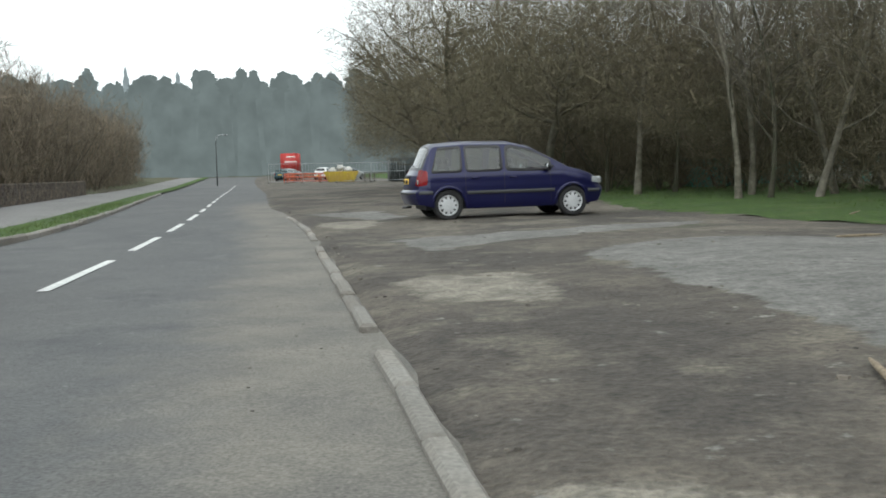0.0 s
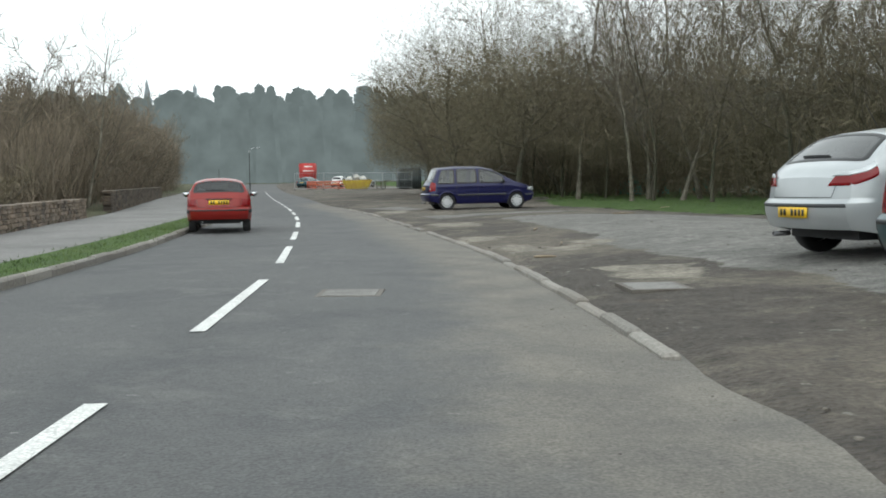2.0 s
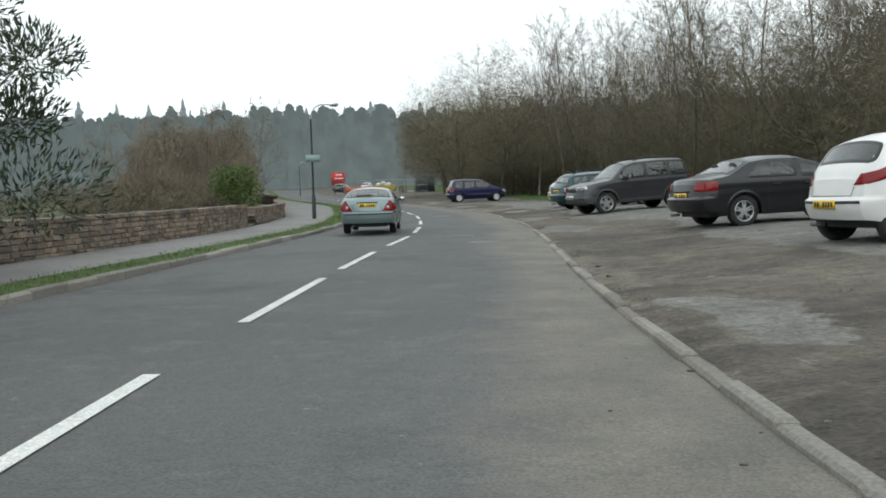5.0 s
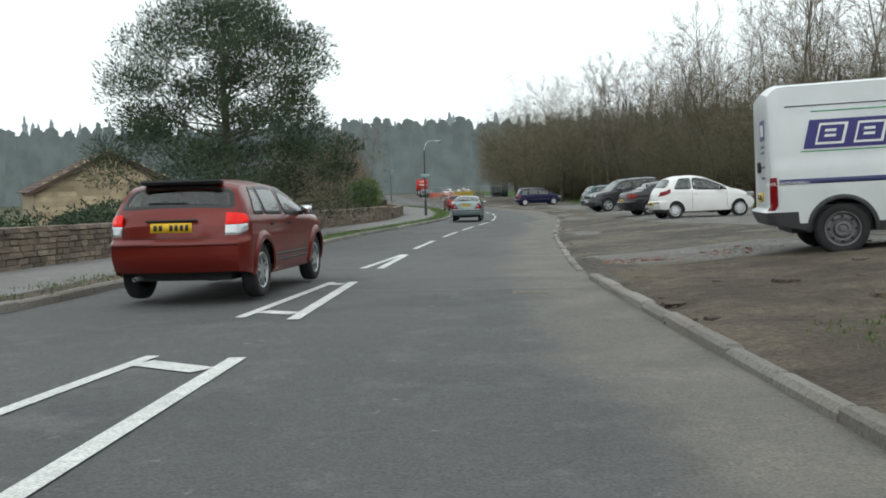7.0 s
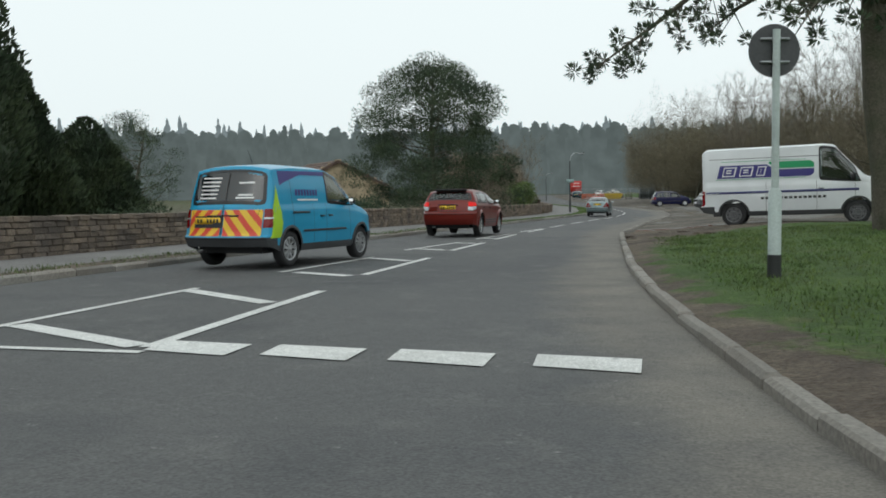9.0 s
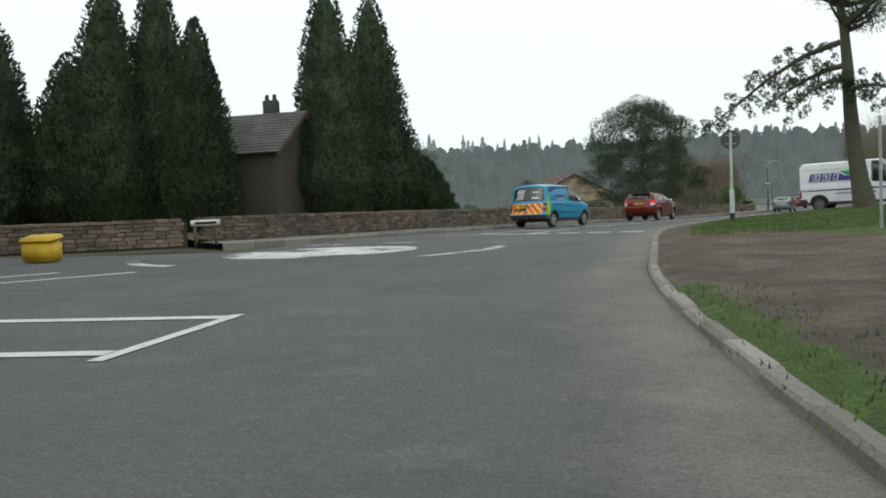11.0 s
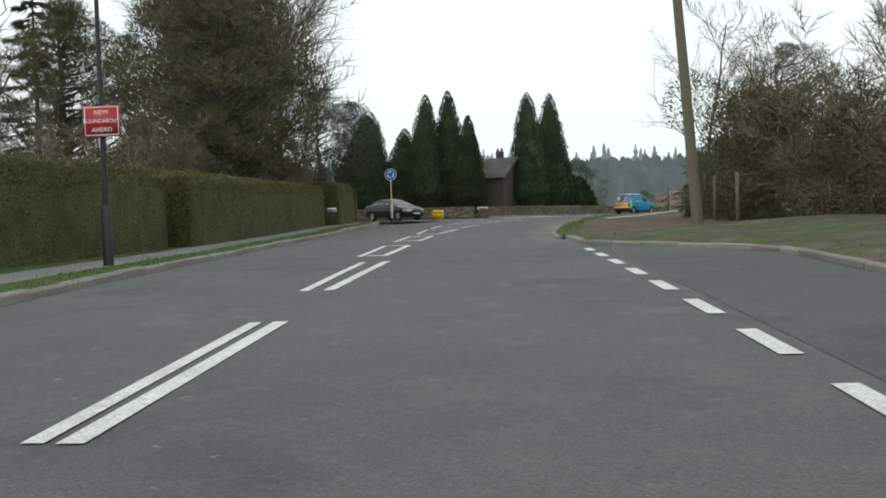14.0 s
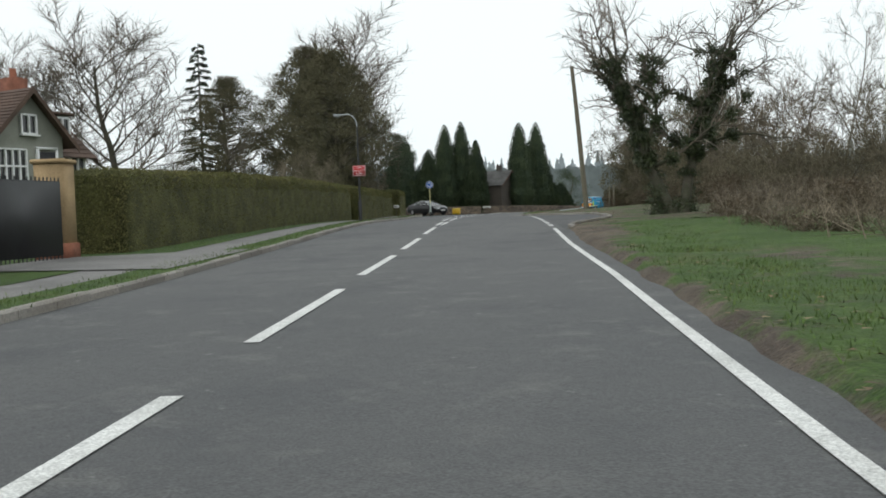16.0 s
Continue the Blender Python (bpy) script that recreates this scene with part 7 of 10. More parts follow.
CYP = "dark cypress trees round the stone house"
for k, (x, y, zt, rad) in enumerate([(-15.4, -78.0, 12.1, 2.0), (-14.3, -76.4, 12.45, 2.0), (-11.6, -77.0, 10.1, 1.5), (-10.1, -70.8, 12.25, 2.2), (-10.2, -67.4, 12.4, 2.2), (-21.0, -79.5, 11.2, 2.3), (-10.8, -64.4, 6.2, 1.7), (-14.2, -57.0, 5.2, 1.9), (-18.5, -77.5, 9.5, 2.4), (-17.0, -84.5, 8.5, 2.6)]):
    zb = land(x, y)
    w, c = cypress(100 + k, zt - zb, rad, 9000, shape=0.62 if k != 5 else 0.45)
    first_place(tree_thing("cypress_tree", Matrix.Identity(4), "tall dark green columnar cypress behind a wall", "tree", w, c, BARK, CYPRESS, CYP), x, y)


def clump_pine(seed, height, radius, base, clumps, blades=300, r0=0.22, widest=0.35, lean=(0, 0), low_limbs=0, ragged=0.15, extra=(), profile=None, tufts=(0.20, 0.34), needle=(0.16, 0.34), limb=1.0):
    """A pine whose dense needle clumps sit at the ends of its limbs."""
    r = random.Random(seed)
    wood, crown = Shape(), Shape()
    pts, cur, d = [], Vector((0, 0, -0.2)), Vector((lean[0], lean[1], 1)).normalized()
    for k in range(9):
        pts.append(cur)
        d = (d + rnd_dir(r) * 0.07).normalized()
        cur = cur + d * (height * 0.92 / 8)
    wood.tube(pts, [r0 * (1.35 if k == 0 else 1 - 0.105 * k) for k in range(9)], 8)
    spots = []
    for j in range(clumps):
        t = (j + r.random()) / clumps
        prof = (t / widest) ** 0.55 if t < widest else max(0.05, 1 - ((t - widest) / (1 - widest)) ** 1.7) ** 0.75
        prof = float(np.interp(t, *profile)) if profile else prof
        a = j * 2.399 + r.uniform(-0.4, 0.4)
        rad = radius * prof * (r.uniform(0.93 - ragged, 0.93 + ragged) if r.random() < 0.72 else r.uniform(0.25, 0.7))
        z = base + (height - base) * t + r.uniform(-ragged, ragged) * 1.2
        spots.append(Vector((rad * math.cos(a), rad * math.sin(a), z)))
    for k in range(low_limbs):
        a = k * 2.1 + 0.5
        spots.append(Vector((radius * 1.1 * math.cos(a), radius * 1.1 * math.sin(a), base * r.uniform(0.75, 1.0))))
    spots += [Vector(q) for q in extra]
    for c in spots:
        root_z = max(0.12 * height, min(0.9 * height, c.z - 0.45 * math.hypot(c.x, c.y) - 0.1))
        k = min(7, int(root_z / (height * 0.92) * 8))
        p0 = pts[k].lerp(pts[k + 1], min(1, max(0, root_z / (height * 0.92) * 8 - k)))
        mid = p0.lerp(c, 0.55) + Vector((0, 0, -0.12 * (c - p0).length)) + rnd_dir(r) * (0.10 + 0.07 * (c - p0).length)
        thick = limb * r0 * (0.16 + 0.04 * (c - p0).length)
        wood.tube([p0, mid, c], [thick, thick * 0.6, 0.012], 5)
        size = radius * r.uniform(*tufts)
        for _ in range(blades):
            dv = rnd_dir(r)
            q = c + Vector((dv.x * size, dv.y * size, dv.z * size * 0.55)) * r.random() ** 0.45
            v = (dv * 0.8 + Vector((0, 0, 0.5)) + rnd_dir(r) * 0.6).normalized() * r.uniform(*needle)
            crown.leaf(q, v, v.cross(rnd_dir(r)).normalized() * r.uniform(0.02, 0.045))
    return wood, crown


w, c = clump_pine(207, 7.9, 3.5, 1.0, 84, 1050, 0.24, 0.36, (0.03, 0), 3, 0.22, (), ((0, 0.08, 0.2, 0.3, 0.42, 0.55, 0.7, 0.85, 1), (0.55, 1.0, 1.12, 1.0, 0.92, 0.96, 0.93, 0.68, 0.16)), (0.20, 0.40), (0.10, 0.20), 0.55)
t = tree_thing("pine_tree", Matrix.Identity(4), "broad dense dark green pine behind the stone wall", "tree", w, c, BARK, NEEDLE, crown_name="needles")
t.matrix_basis = pose(-8.4, -35.9, 1.1)
# the roadside pine: one long bough droops over the verge towards the road
w, c = clump_pine(202, 12.5, 3.6, 7.4, 34, 420, 0.37, 0.5, (-0.13, 0.0), 0, 0.25)
_r = random.Random(61)
for _bough, _count in (([(-0.85, 0, 6.5), (-2.2, -0.05, 6.1), (-3.6, -0.1, 5.3), (-4.9, -0.1, 4.35), (-6.0, -0.15, 3.6)], 54),
                       ([(-0.7, 0, 5.6), (-1.5, 0.3, 5.5), (-2.3, 0.6, 5.2), (-3.1, 0.7, 4.8), (-3.8, 0.8, 4.3)], 34),
                       ([(-0.6, 0, 5.0), (-0.9, -0.9, 5.0), (-1.3, -1.7, 4.8), (-1.7, -2.4, 4.4), (-2.0, -3.0, 3.9)], 30),
                       ([(-0.6, 0, 4.6), (0.1, -0.8, 4.7), (0.7, -1.6, 4.6), (1.3, -2.3, 4.3), (1.7, -2.9, 3.9)], 30)):
    _bough = [Vector(q) for q in _bough]
    w.tube(_bough, [0.12, 0.09, 0.065, 0.04, 0.015], 6)
    for k in range(_count):
        u = 0.25 + 3.75 * (k + _r.random()) / _count
        i = min(3, int(u))
        p0 = _bough[i].lerp(_bough[i + 1], u - i)
        e = p0 + (Vector((-0.55, 0, -0.15)) + rnd_dir(_r) * 0.9).normalized() * _r.uniform(0.25, 0.85)
        w.tube([p0, e], [0.018, 0.006], 4)
        for _ in range(70):
            dv = rnd_dir(_r)
            v = (dv + Vector((-0.3, 0, 0.35))).normalized() * _r.uniform(0.10, 0.19)
            c.leaf(e + dv * 0.07, v, v.cross(rnd_dir(_r)).normalized() * 0.035)
roadside_pine = first_place(tree_thing("pine_tree", Matrix.Identity(4), "tall pine with a long bough drooping over the verge", "tree", w, c, BARK, NEEDLE, crown_name="needles"), 10.3, -63.8)
w, c = clump_pine(203, 10.5, 2.7, 3.0, 56, 300, 0.2, 0.5)
pine3 = first_place(tree_thing("pine_tree", Matrix.Identity(4), "dark pine among garden trees", "tree", w, c, BARK, NEEDLE, crown_name="needles"), -19.5, -86.5, 1, 30)
place(pine3, -9.2, -92.2, 0.78, 100)
place(pine3, -2.6, -108.2, 1.1, 10)
place(pine3, -5.5, -105.0, 1.15, 160)
w, c = clump_pine(204, 8.6, 3.7, 0.5, 52, 300, 0.2, 0.3, (0, 0), 0, 0.25)
broad_pine = first_place(tree_thing("pine_tree", Matrix.Identity(4), "broad dark conifer beyond the field wall", "tree", w, c, BARK, NEEDLE, crown_name="needles"), -43.0, -14.0)
place(broad_pine, -11.5, -48.8, 0.30, 30)


def leafy_block(seed, a, b, thick, height, leaves, leaf, mat, heart, name, label, category, lump=0.10, round_top=0.25):
    """A clipped hedge from a to b in plan: a solid heart under a skin of leaves."""
    rng = random.Random(seed)
    a, b = Vector(a), Vector(b)
    L = (b - a).length
    d, s = (b - a).normalized(), None
    s = Vector((-d.y, d.x))
    heart_s, skin = Shape(), Shape()
    nx, prof = max(6, int(L / 0.5)), []
    for k in range(9):
        t = k / 8
        ang = math.pi * t
        w = thick / 2 * (1 if k in (0, 8) else 1) * math.copysign(abs(math.cos(ang)) ** 0.28, math.cos(ang))
        z = height * abs(math.sin(ang)) ** 0.30
        prof.append((w, z))
    z0 = land(*a)

    def point(u, k, grow_by=0.0):
        w, z = prof[k]
        c = a.lerp(b, u / nx)
        bump = lump * noise.noise((c.x * 0.7 + seed, c.y * 0.7, z * 0.9 + k))
        return Vector((c.x + s.x * (w * (1 + bump) + math.copysign(grow_by, w)), c.y + s.y * (w * (1 + bump) + math.copysign(grow_by, w)), land(c.x, c.y) + z * (1 + 0.25 * bump) + 0.05))

    for u in range(nx + 1):
        for k in range(9):
            heart_s.v.append(tuple(point(u, k)))
    heart_s.f = [(u * 9 + k, u * 9 + k + 1, (u + 1) * 9 + k + 1, (u + 1) * 9 + k) for u in range(nx) for k in range(8)] + [tuple(range(8, -1, -1)), tuple(nx * 9 + k for k in range(9))]
    n = int(leaves * L)
    for _ in range(n):
        u, k = rng.uniform(0, nx - 1e-3), rng.randrange(8)
        i = int(u)
        p = point(i, k).lerp(point(i + 1, k), u - i).lerp(point(i, k + 1).lerp(point(i + 1, k + 1), u - i), rng.random())
        mid = a.lerp(b, u / nx)
        out = (p - Vector((mid.x, mid.y, land(mid.x, mid.y) + height * 0.55))).normalized()
        along = (out * 0.5 + rnd_dir(rng)).normalized() * leaf * rng.uniform(0.6, 1.3)
        skin.leaf(p + out * rng.uniform(-0.02, 0.05), along, along.cross(rnd_dir(rng)).normalized() * leaf * 0.55, 0.012)
    for end in (0, nx):
        for _ in range(int(leaves * thick * 1.6)):
            w, z = rng.uniform(-thick / 2, thick / 2), rng.uniform(0.05, height * 0.97)
            c = a.lerp(b, end / nx)
            p = Vector((c.x + s.x * w, c.y + s.y * w, land(c.x, c.y) + z))
            along = rnd_dir(rng) * leaf * rng.uniform(0.6, 1.3)
            skin.leaf(p + Vector((d.x, d.y, 0)) * (0.03 if end else -0.03), along, along.cross(rnd_dir(rng)).normalized() * leaf * 0.55, 0.012)
    root = thing(name, Matrix.Identity(4), label, category)
    root.matrix_basis = pose(a.x, a.y, z0)
    inv = root.matrix_basis.inverted()
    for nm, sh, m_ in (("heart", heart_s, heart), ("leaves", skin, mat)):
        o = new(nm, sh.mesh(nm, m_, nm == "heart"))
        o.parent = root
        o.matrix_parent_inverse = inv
    return root


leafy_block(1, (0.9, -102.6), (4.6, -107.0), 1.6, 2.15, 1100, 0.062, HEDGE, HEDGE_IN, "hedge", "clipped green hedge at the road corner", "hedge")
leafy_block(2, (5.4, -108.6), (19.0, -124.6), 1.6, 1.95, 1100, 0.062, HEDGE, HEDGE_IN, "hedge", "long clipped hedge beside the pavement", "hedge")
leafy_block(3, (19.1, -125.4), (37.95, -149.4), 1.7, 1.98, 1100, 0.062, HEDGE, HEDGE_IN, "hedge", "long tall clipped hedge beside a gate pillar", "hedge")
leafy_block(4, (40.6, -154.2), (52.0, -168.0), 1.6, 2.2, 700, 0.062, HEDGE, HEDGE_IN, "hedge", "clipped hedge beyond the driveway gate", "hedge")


def leaf_bush(seed, r, h, n, leaf, mat, squash=1.0):
    rng = random.Random(seed)
    wood, crown = Shape(), Shape()
    for k in range(1):
        a = rng.uniform(0, 6.3)
        wood.tube([Vector((0, 0, -0.1)), Vector((math.cos(a) * r * 0.3, math.sin(a) * r * 0.3, h * 0.4)), Vector((math.cos(a) * r * 0.6, math.sin(a) * r * 0.6, h * 0.75))], [0.04, 0.03, 0.01], 5)
    blobs = [(Vector((rng.uniform(-0.6, 0.6) * r, rng.uniform(-0.6, 0.6) * r, rng.uniform(0.25, 0.75) * h)), rng.uniform(0.3, 0.55) * r) for _ in range(14)]
    for _ in range(n):
        c, br = rng.choice(blobs)
        dv = rnd_dir(rng)
        p = c + dv * br * rng.uniform(0.75, 1.1)
        p.z = max(0.05, p.z)
        along = (dv * 0.7 + rnd_dir(rng) * 0.8).normalized() * leaf * rng.uniform(0.7, 1.3)
        crown.leaf(p, along, along.cross(rnd_dir(rng)).normalized() * leaf * 0.45, 0.01)
    return wood, crown


w, c = leaf_bush(41, 1.7, 3.0, 5200, 0.17, LAUREL)
laurel = first_place(tree_thing("laurel_bush", Matrix.Identity(4), "bright green laurel bush behind the wall", "shrub", w, c, BARK, LAUREL, crown_name="leaves"), -12.6, 4.2, 0.95)
w, c = leaf_bush(42, 1.2, 1.3, 2600, 0.13, NEEDLE)
low_bush = first_place(tree_thing("low_bush", Matrix.Identity(4), "low dark evergreen bush behind the wall", "shrub", w, c, BARK, NEEDLE, crown_name="leaves"), -9.3, -44.0)
for x, y, s in ((-9.6, -47.5, 0.9), (-10.8, -41.0, 1.1), (-9.6, -60.5, 0.85), (-9.2, -62.5, 0.7), (-12.5, -38.5, 1.0)):
    place(low_bush, x, y, s, 37 * y)
w, c = leaf_bush(43, 1.3, 1.5, 4200, 0.09, IVY)
ivy_clump = first_place(tree_thing("ivy_clump", Matrix.Identity(4), "dark ivy mound beside a fallen pole", "shrub", w, c, BARK, IVY, crown_name="leaves"), 20.2, -98.6, 1.0)
# bank of dead bracken and brambles along the right
w, c = leaf_bush(44, 1.5, 1.9, 3000, 0.13, BRACKEN)
bracken = first_place(tree_thing("bramble_bank", Matrix.Identity(4), "rust-brown tangle of dead bracken and brambles", "shrub", w, c, BARK, BRACKEN, crown_name="foliage", group="bramble bank"), 22.6, -101.8, 0.9)
for k, (x, y, s) in enumerate([(24.2, -104.0, 0.9), (26.0, -106.2, 1.0), (31.0, -112.6, 0.8), (34.0, -114.5, 0.9), (37.5, -117.5, 1.0), (40.5, -122.5, 1.0)]):
    place(bracken, x, y, s, 61 * k, 0.1, rng.uniform(0.8, 1.1))
_bank = resample(curve([(43.5, -128.0), (47.0, -134.5), (50.2, -139.6), (54.7, -144.3), (60.4, -150.1), (68.2, -158.4), (76.8, -168.0)], 1.0), 1.7)
for k, q in enumerate(_bank):
    for d in (0.0, 2.4):
        x, y = offset(_bank, d)[k] + np.array((rng.uniform(-0.4, 0.4), rng.uniform(-0.4, 0.4)))
        place(bracken, x, y, (rng.uniform(0.85, 1.1) + 0.12 * d) * (0.62 if y > -136 else 0.40), 61 * k + 30 * d, 0.15, rng.uniform(0.75, 1.05))
thicket("brambles", "arching bramble stems over dead bracken", _bank, (-0.6, 7.0), lambda y: 1.4 if y > -136 else 0.6, 22000, RED_TWIG, 26, 0.9, (0.5, 1.3), 0.02)
for k, (x, y, s) in enumerate([(25.5, -101.5, 0.85), (28.5, -106.0, 0.95), (31.0, -109.5, 1.0), (34.5, -111.5, 1.0), (38.0, -114.0, 0.95), (41.0, -117.5, 0.9), (33.5, -106.5, 1.1), (38.0, -109.5, 1.1), (43.5, -120.5, 0.8), (45.5, -116, 1.0), (30, -102, 1.0), (27, -97.5, 0.9), (48, -122, 0.7), (52, -126, 0.6), (57, -131.5, 0.6), (62, -137.5, 0.6), (23.5, -97, 0.6)]):
    plant(shrubs, k % 3, x, y, s, 47 * k)
for k, (x, y, s) in enumerate([(33, -103, 0.8), (37, -106, 0.85), (41, -110, 0.8), (29, -98, 0.75), (46, -112, 0.8), (52, -118, 0.75), (57, -123, 0.55), (68, -131, 0.6), (74, -138, 0.55), (20, -92, 0.9), (79, -128, 0.7), (66, -118, 0.7)]):
    plant(protos, (k + 2) % 4, x, y, s, 83 * k)
thicket("undergrowth", "dense olive-brown bushes behind the lay-by", curve([(25.0, -104.0), (28.5, -109.5), (32.5, -114.0), (37.5, -118.5), (42.5, -124.5)], 1.0), (0.5, 6.5), lambda y: 3.4 + 2.6 * noise.noise((y * 0.42, 3.0, 0.0)), 42000, MOSSY, 27, 0.8, (0.5, 1.3), 0.018)
# the bare tree with ivy on its trunk beyond the lay-by
w, c = grow(88, 7.0, 0.24, limbs=13, reach=0.55, rise=0.5, first=0.28, subs=(9, 9, 10), twig=0.55, twig_r=0.012, wander=0.24, lean=(-0.40, 0.15), droop=0.10)
w2, c2 = grow(89, 6.6, 0.20, limbs=12, reach=0.55, rise=0.5, first=0.30, subs=(9, 9, 10), twig=0.55, twig_r=0.012, wander=0.24, lean=(0.14, 0.10), droop=0.05)
for sh, other in ((w, w2), (c, c2)):
    _o = len(sh.v)
    sh.v += [(x + 0.25, y, z) for x, y, z in other.v]
    sh.f += [tuple(i + _o for i in q) for q in other.f]
ivy_tree = first_place(tree_thing("bare_tree", Matrix.Identity(4), "forked bare hawthorn with trunks wrapped in ivy", "tree", w, c, BARK, GREY_TWIG), 43.5, -132.2, 1.0, 35)
_ivy, _r = Shape(), random.Random(9)
_host = [Vector(q) for q in w.v if q[2] < 5.4 and math.hypot(q[0], q[1]) < 2.5]
for _ in range(60000):
    p0 = _r.choice(_host)
    if _r.random() < p0.z / 7.5:
        continue
    p0 = p0 + rnd_dir(_r) * _r.uniform(0.05, 0.30)
    p0.z = _r.uniform(0.05, p0.z) if p0.z < 1.4 else p0.z
    al = rnd_dir(_r) * 0.095
    _ivy.leaf(p0, al, al.cross(rnd_dir(_r)).normalized() * 0.06, 0.01)
_o = new("ivy", _ivy.mesh("ivy", IVY))
_o.parent = ivy_tree
tagged(_o, "dark green ivy leaves")
# garden trees behind the hedges, south-west
w, c = grow(91, 11.5, 0.20, limbs=22, reach=0.52, rise=0.75, first=0.16, subs=(9, 11, 16), twig=0.95, twig_r=0.0145, wander=0.15)
lime = first_place(tree_thing("bare_tree", Matrix.Identity(4), "large domed bare tree behind the hedge", "tree", w, c, BARK, GREY_TWIG), -2.8, -106.0, 1.95, 0, 0.1, 0.66)
place(lime, -17.6, -118.0, 1.1, 120)
place(lime, -22.5, -122.5, 0.92, 200)
place(lime, -6.0, -101.6, 0.85, 20)
plant(protos, 3, 16.5, -90.8, 1.12, 75)
plant(protos, 2, 16.6, -86.5, 1.0, 190)
w, c = clump_pine(205, 11.5, 3.7, 1.6, 170, 300, 0.26, 0.34, (0, 0), 0, 0.16, (), None, (0.12, 0.24))
yew = first_place(tree_thing("evergreen_tree", Matrix.Identity(4), "brownish green rounded evergreen behind the hedge", "tree", w, c, BARK, YEW, crown_name="foliage"), -1.5, -109.5, 1.2)
place(yew, -7.5, -113.5, 0.85, 80)
place(yew, 5.5, -113.5, 0.88, 130)
w, c = leaf_bush(46, 2.0, 4.6, 11000, 0.11, YEW)
dark_bush = first_place(tree_thing("evergreen_bush", Matrix.Identity(4), "tall dark evergreen bush behind the clipped hedge", "shrub", w, c, BARK, YEW, crown_name="foliage", group="evergreen bushes behind the hedge"), -2.8, -103.6, 1.0)
for x, y, sc in ((-0.6, -106.0, 1.0), (1.8, -109.0, 1.05), (4.8, -112.6, 0.95), (8.2, -116.6, 0.9), (-4.8, -101.4, 0.85), (11.6, -120.6, 0.85)):
    place(dark_bush, x, y, sc, 40 * x)
for x, y, sc in ((24.6, -103.4, 1.3), (27.2, -106.2, 1.1), (22.6, -100.2, 0.8), (30.4, -109.2, 0.95), (34.0, -112.6, 0.75)):
    tagged(place(dark_bush, x, y, sc, 40 * x), "olive-green evergreen bush among the bare trees", "shrub", "evergreen bushes by the lay-by")
for k, (x, y, sc) in enumerate([(-0.8, -104.6, 0.7), (2.5, -108.5, 0.75), (6.5, -113.5, 0.7), (11, -120.5, 0.7), (14, -124, 0.6), (-8.5, -114, 0.9), (-12.5, -117, 0.9)]):
    plant(shrubs, k % 3, x, y, sc, 53 * k)


def spruce(seed, height, radius):
    rng = random.Random(seed)
    wood, crown = Shape(), Shape()
    wood.tube([Vector((0, 0, -0.2)), Vector((0, 0, height))], [0.2, 0.02], 7)
    for j in range(64):
        t = 0.16 + 0.84 * j / 64
        a = j * 2.4
        side = Vector((math.cos(a), math.sin(a), 0))
        ln = radius * (1 - t) ** 0.8 * rng.uniform(0.75, 1.15) + 0.15
        p0 = Vector((0, 0, t * height))
        tip = p0 + side * ln + Vector((0, 0, -0.10 * ln))
        wood.tube([p0, tip], [0.035, 0.008], 4)
        for s in range(11):
            u = 0.2 + 0.8 * s / 11
            q = p0.lerp(tip, u)
            for sg in (1, -1):
                al = (side * 0.6 + Vector((-side.y, side.x, 0)) * sg * 0.8 + rnd_dir(rng) * 0.2 + Vector((0, 0, -0.15))).normalized() * 0.55 * (1.2 - 0.5 * u)
                crown.leaf(q, al, Vector((0, 0, 1)).cross(al).normalized() * 0.22, 0.02)
                crown.leaf(q, al + Vector((0, 0, -0.2)), Vector((0, 0, 1)) * 0.10, 0.02)
    return wood, crown


w, c = spruce(150, 15.6, 3.5)
first_place(tree_thing("spruce_tree", Matrix.Identity(4), "thin dark spruce with tiers of drooping branches", "tree", w, c, BARK, NEEDLE, crown_name="needles"), -12.0, -113.1)
for k, (x, y) in enumerate(((1.5, -118.5), (2.3, -119.2), (-6.5, -119.8))):
    plant(protos, 0, x, y, 0.5, 70 * k)
# small trees on the far right of the last stretch
plant(protos, 0, 62.0, -133.5, 0.80, 30)


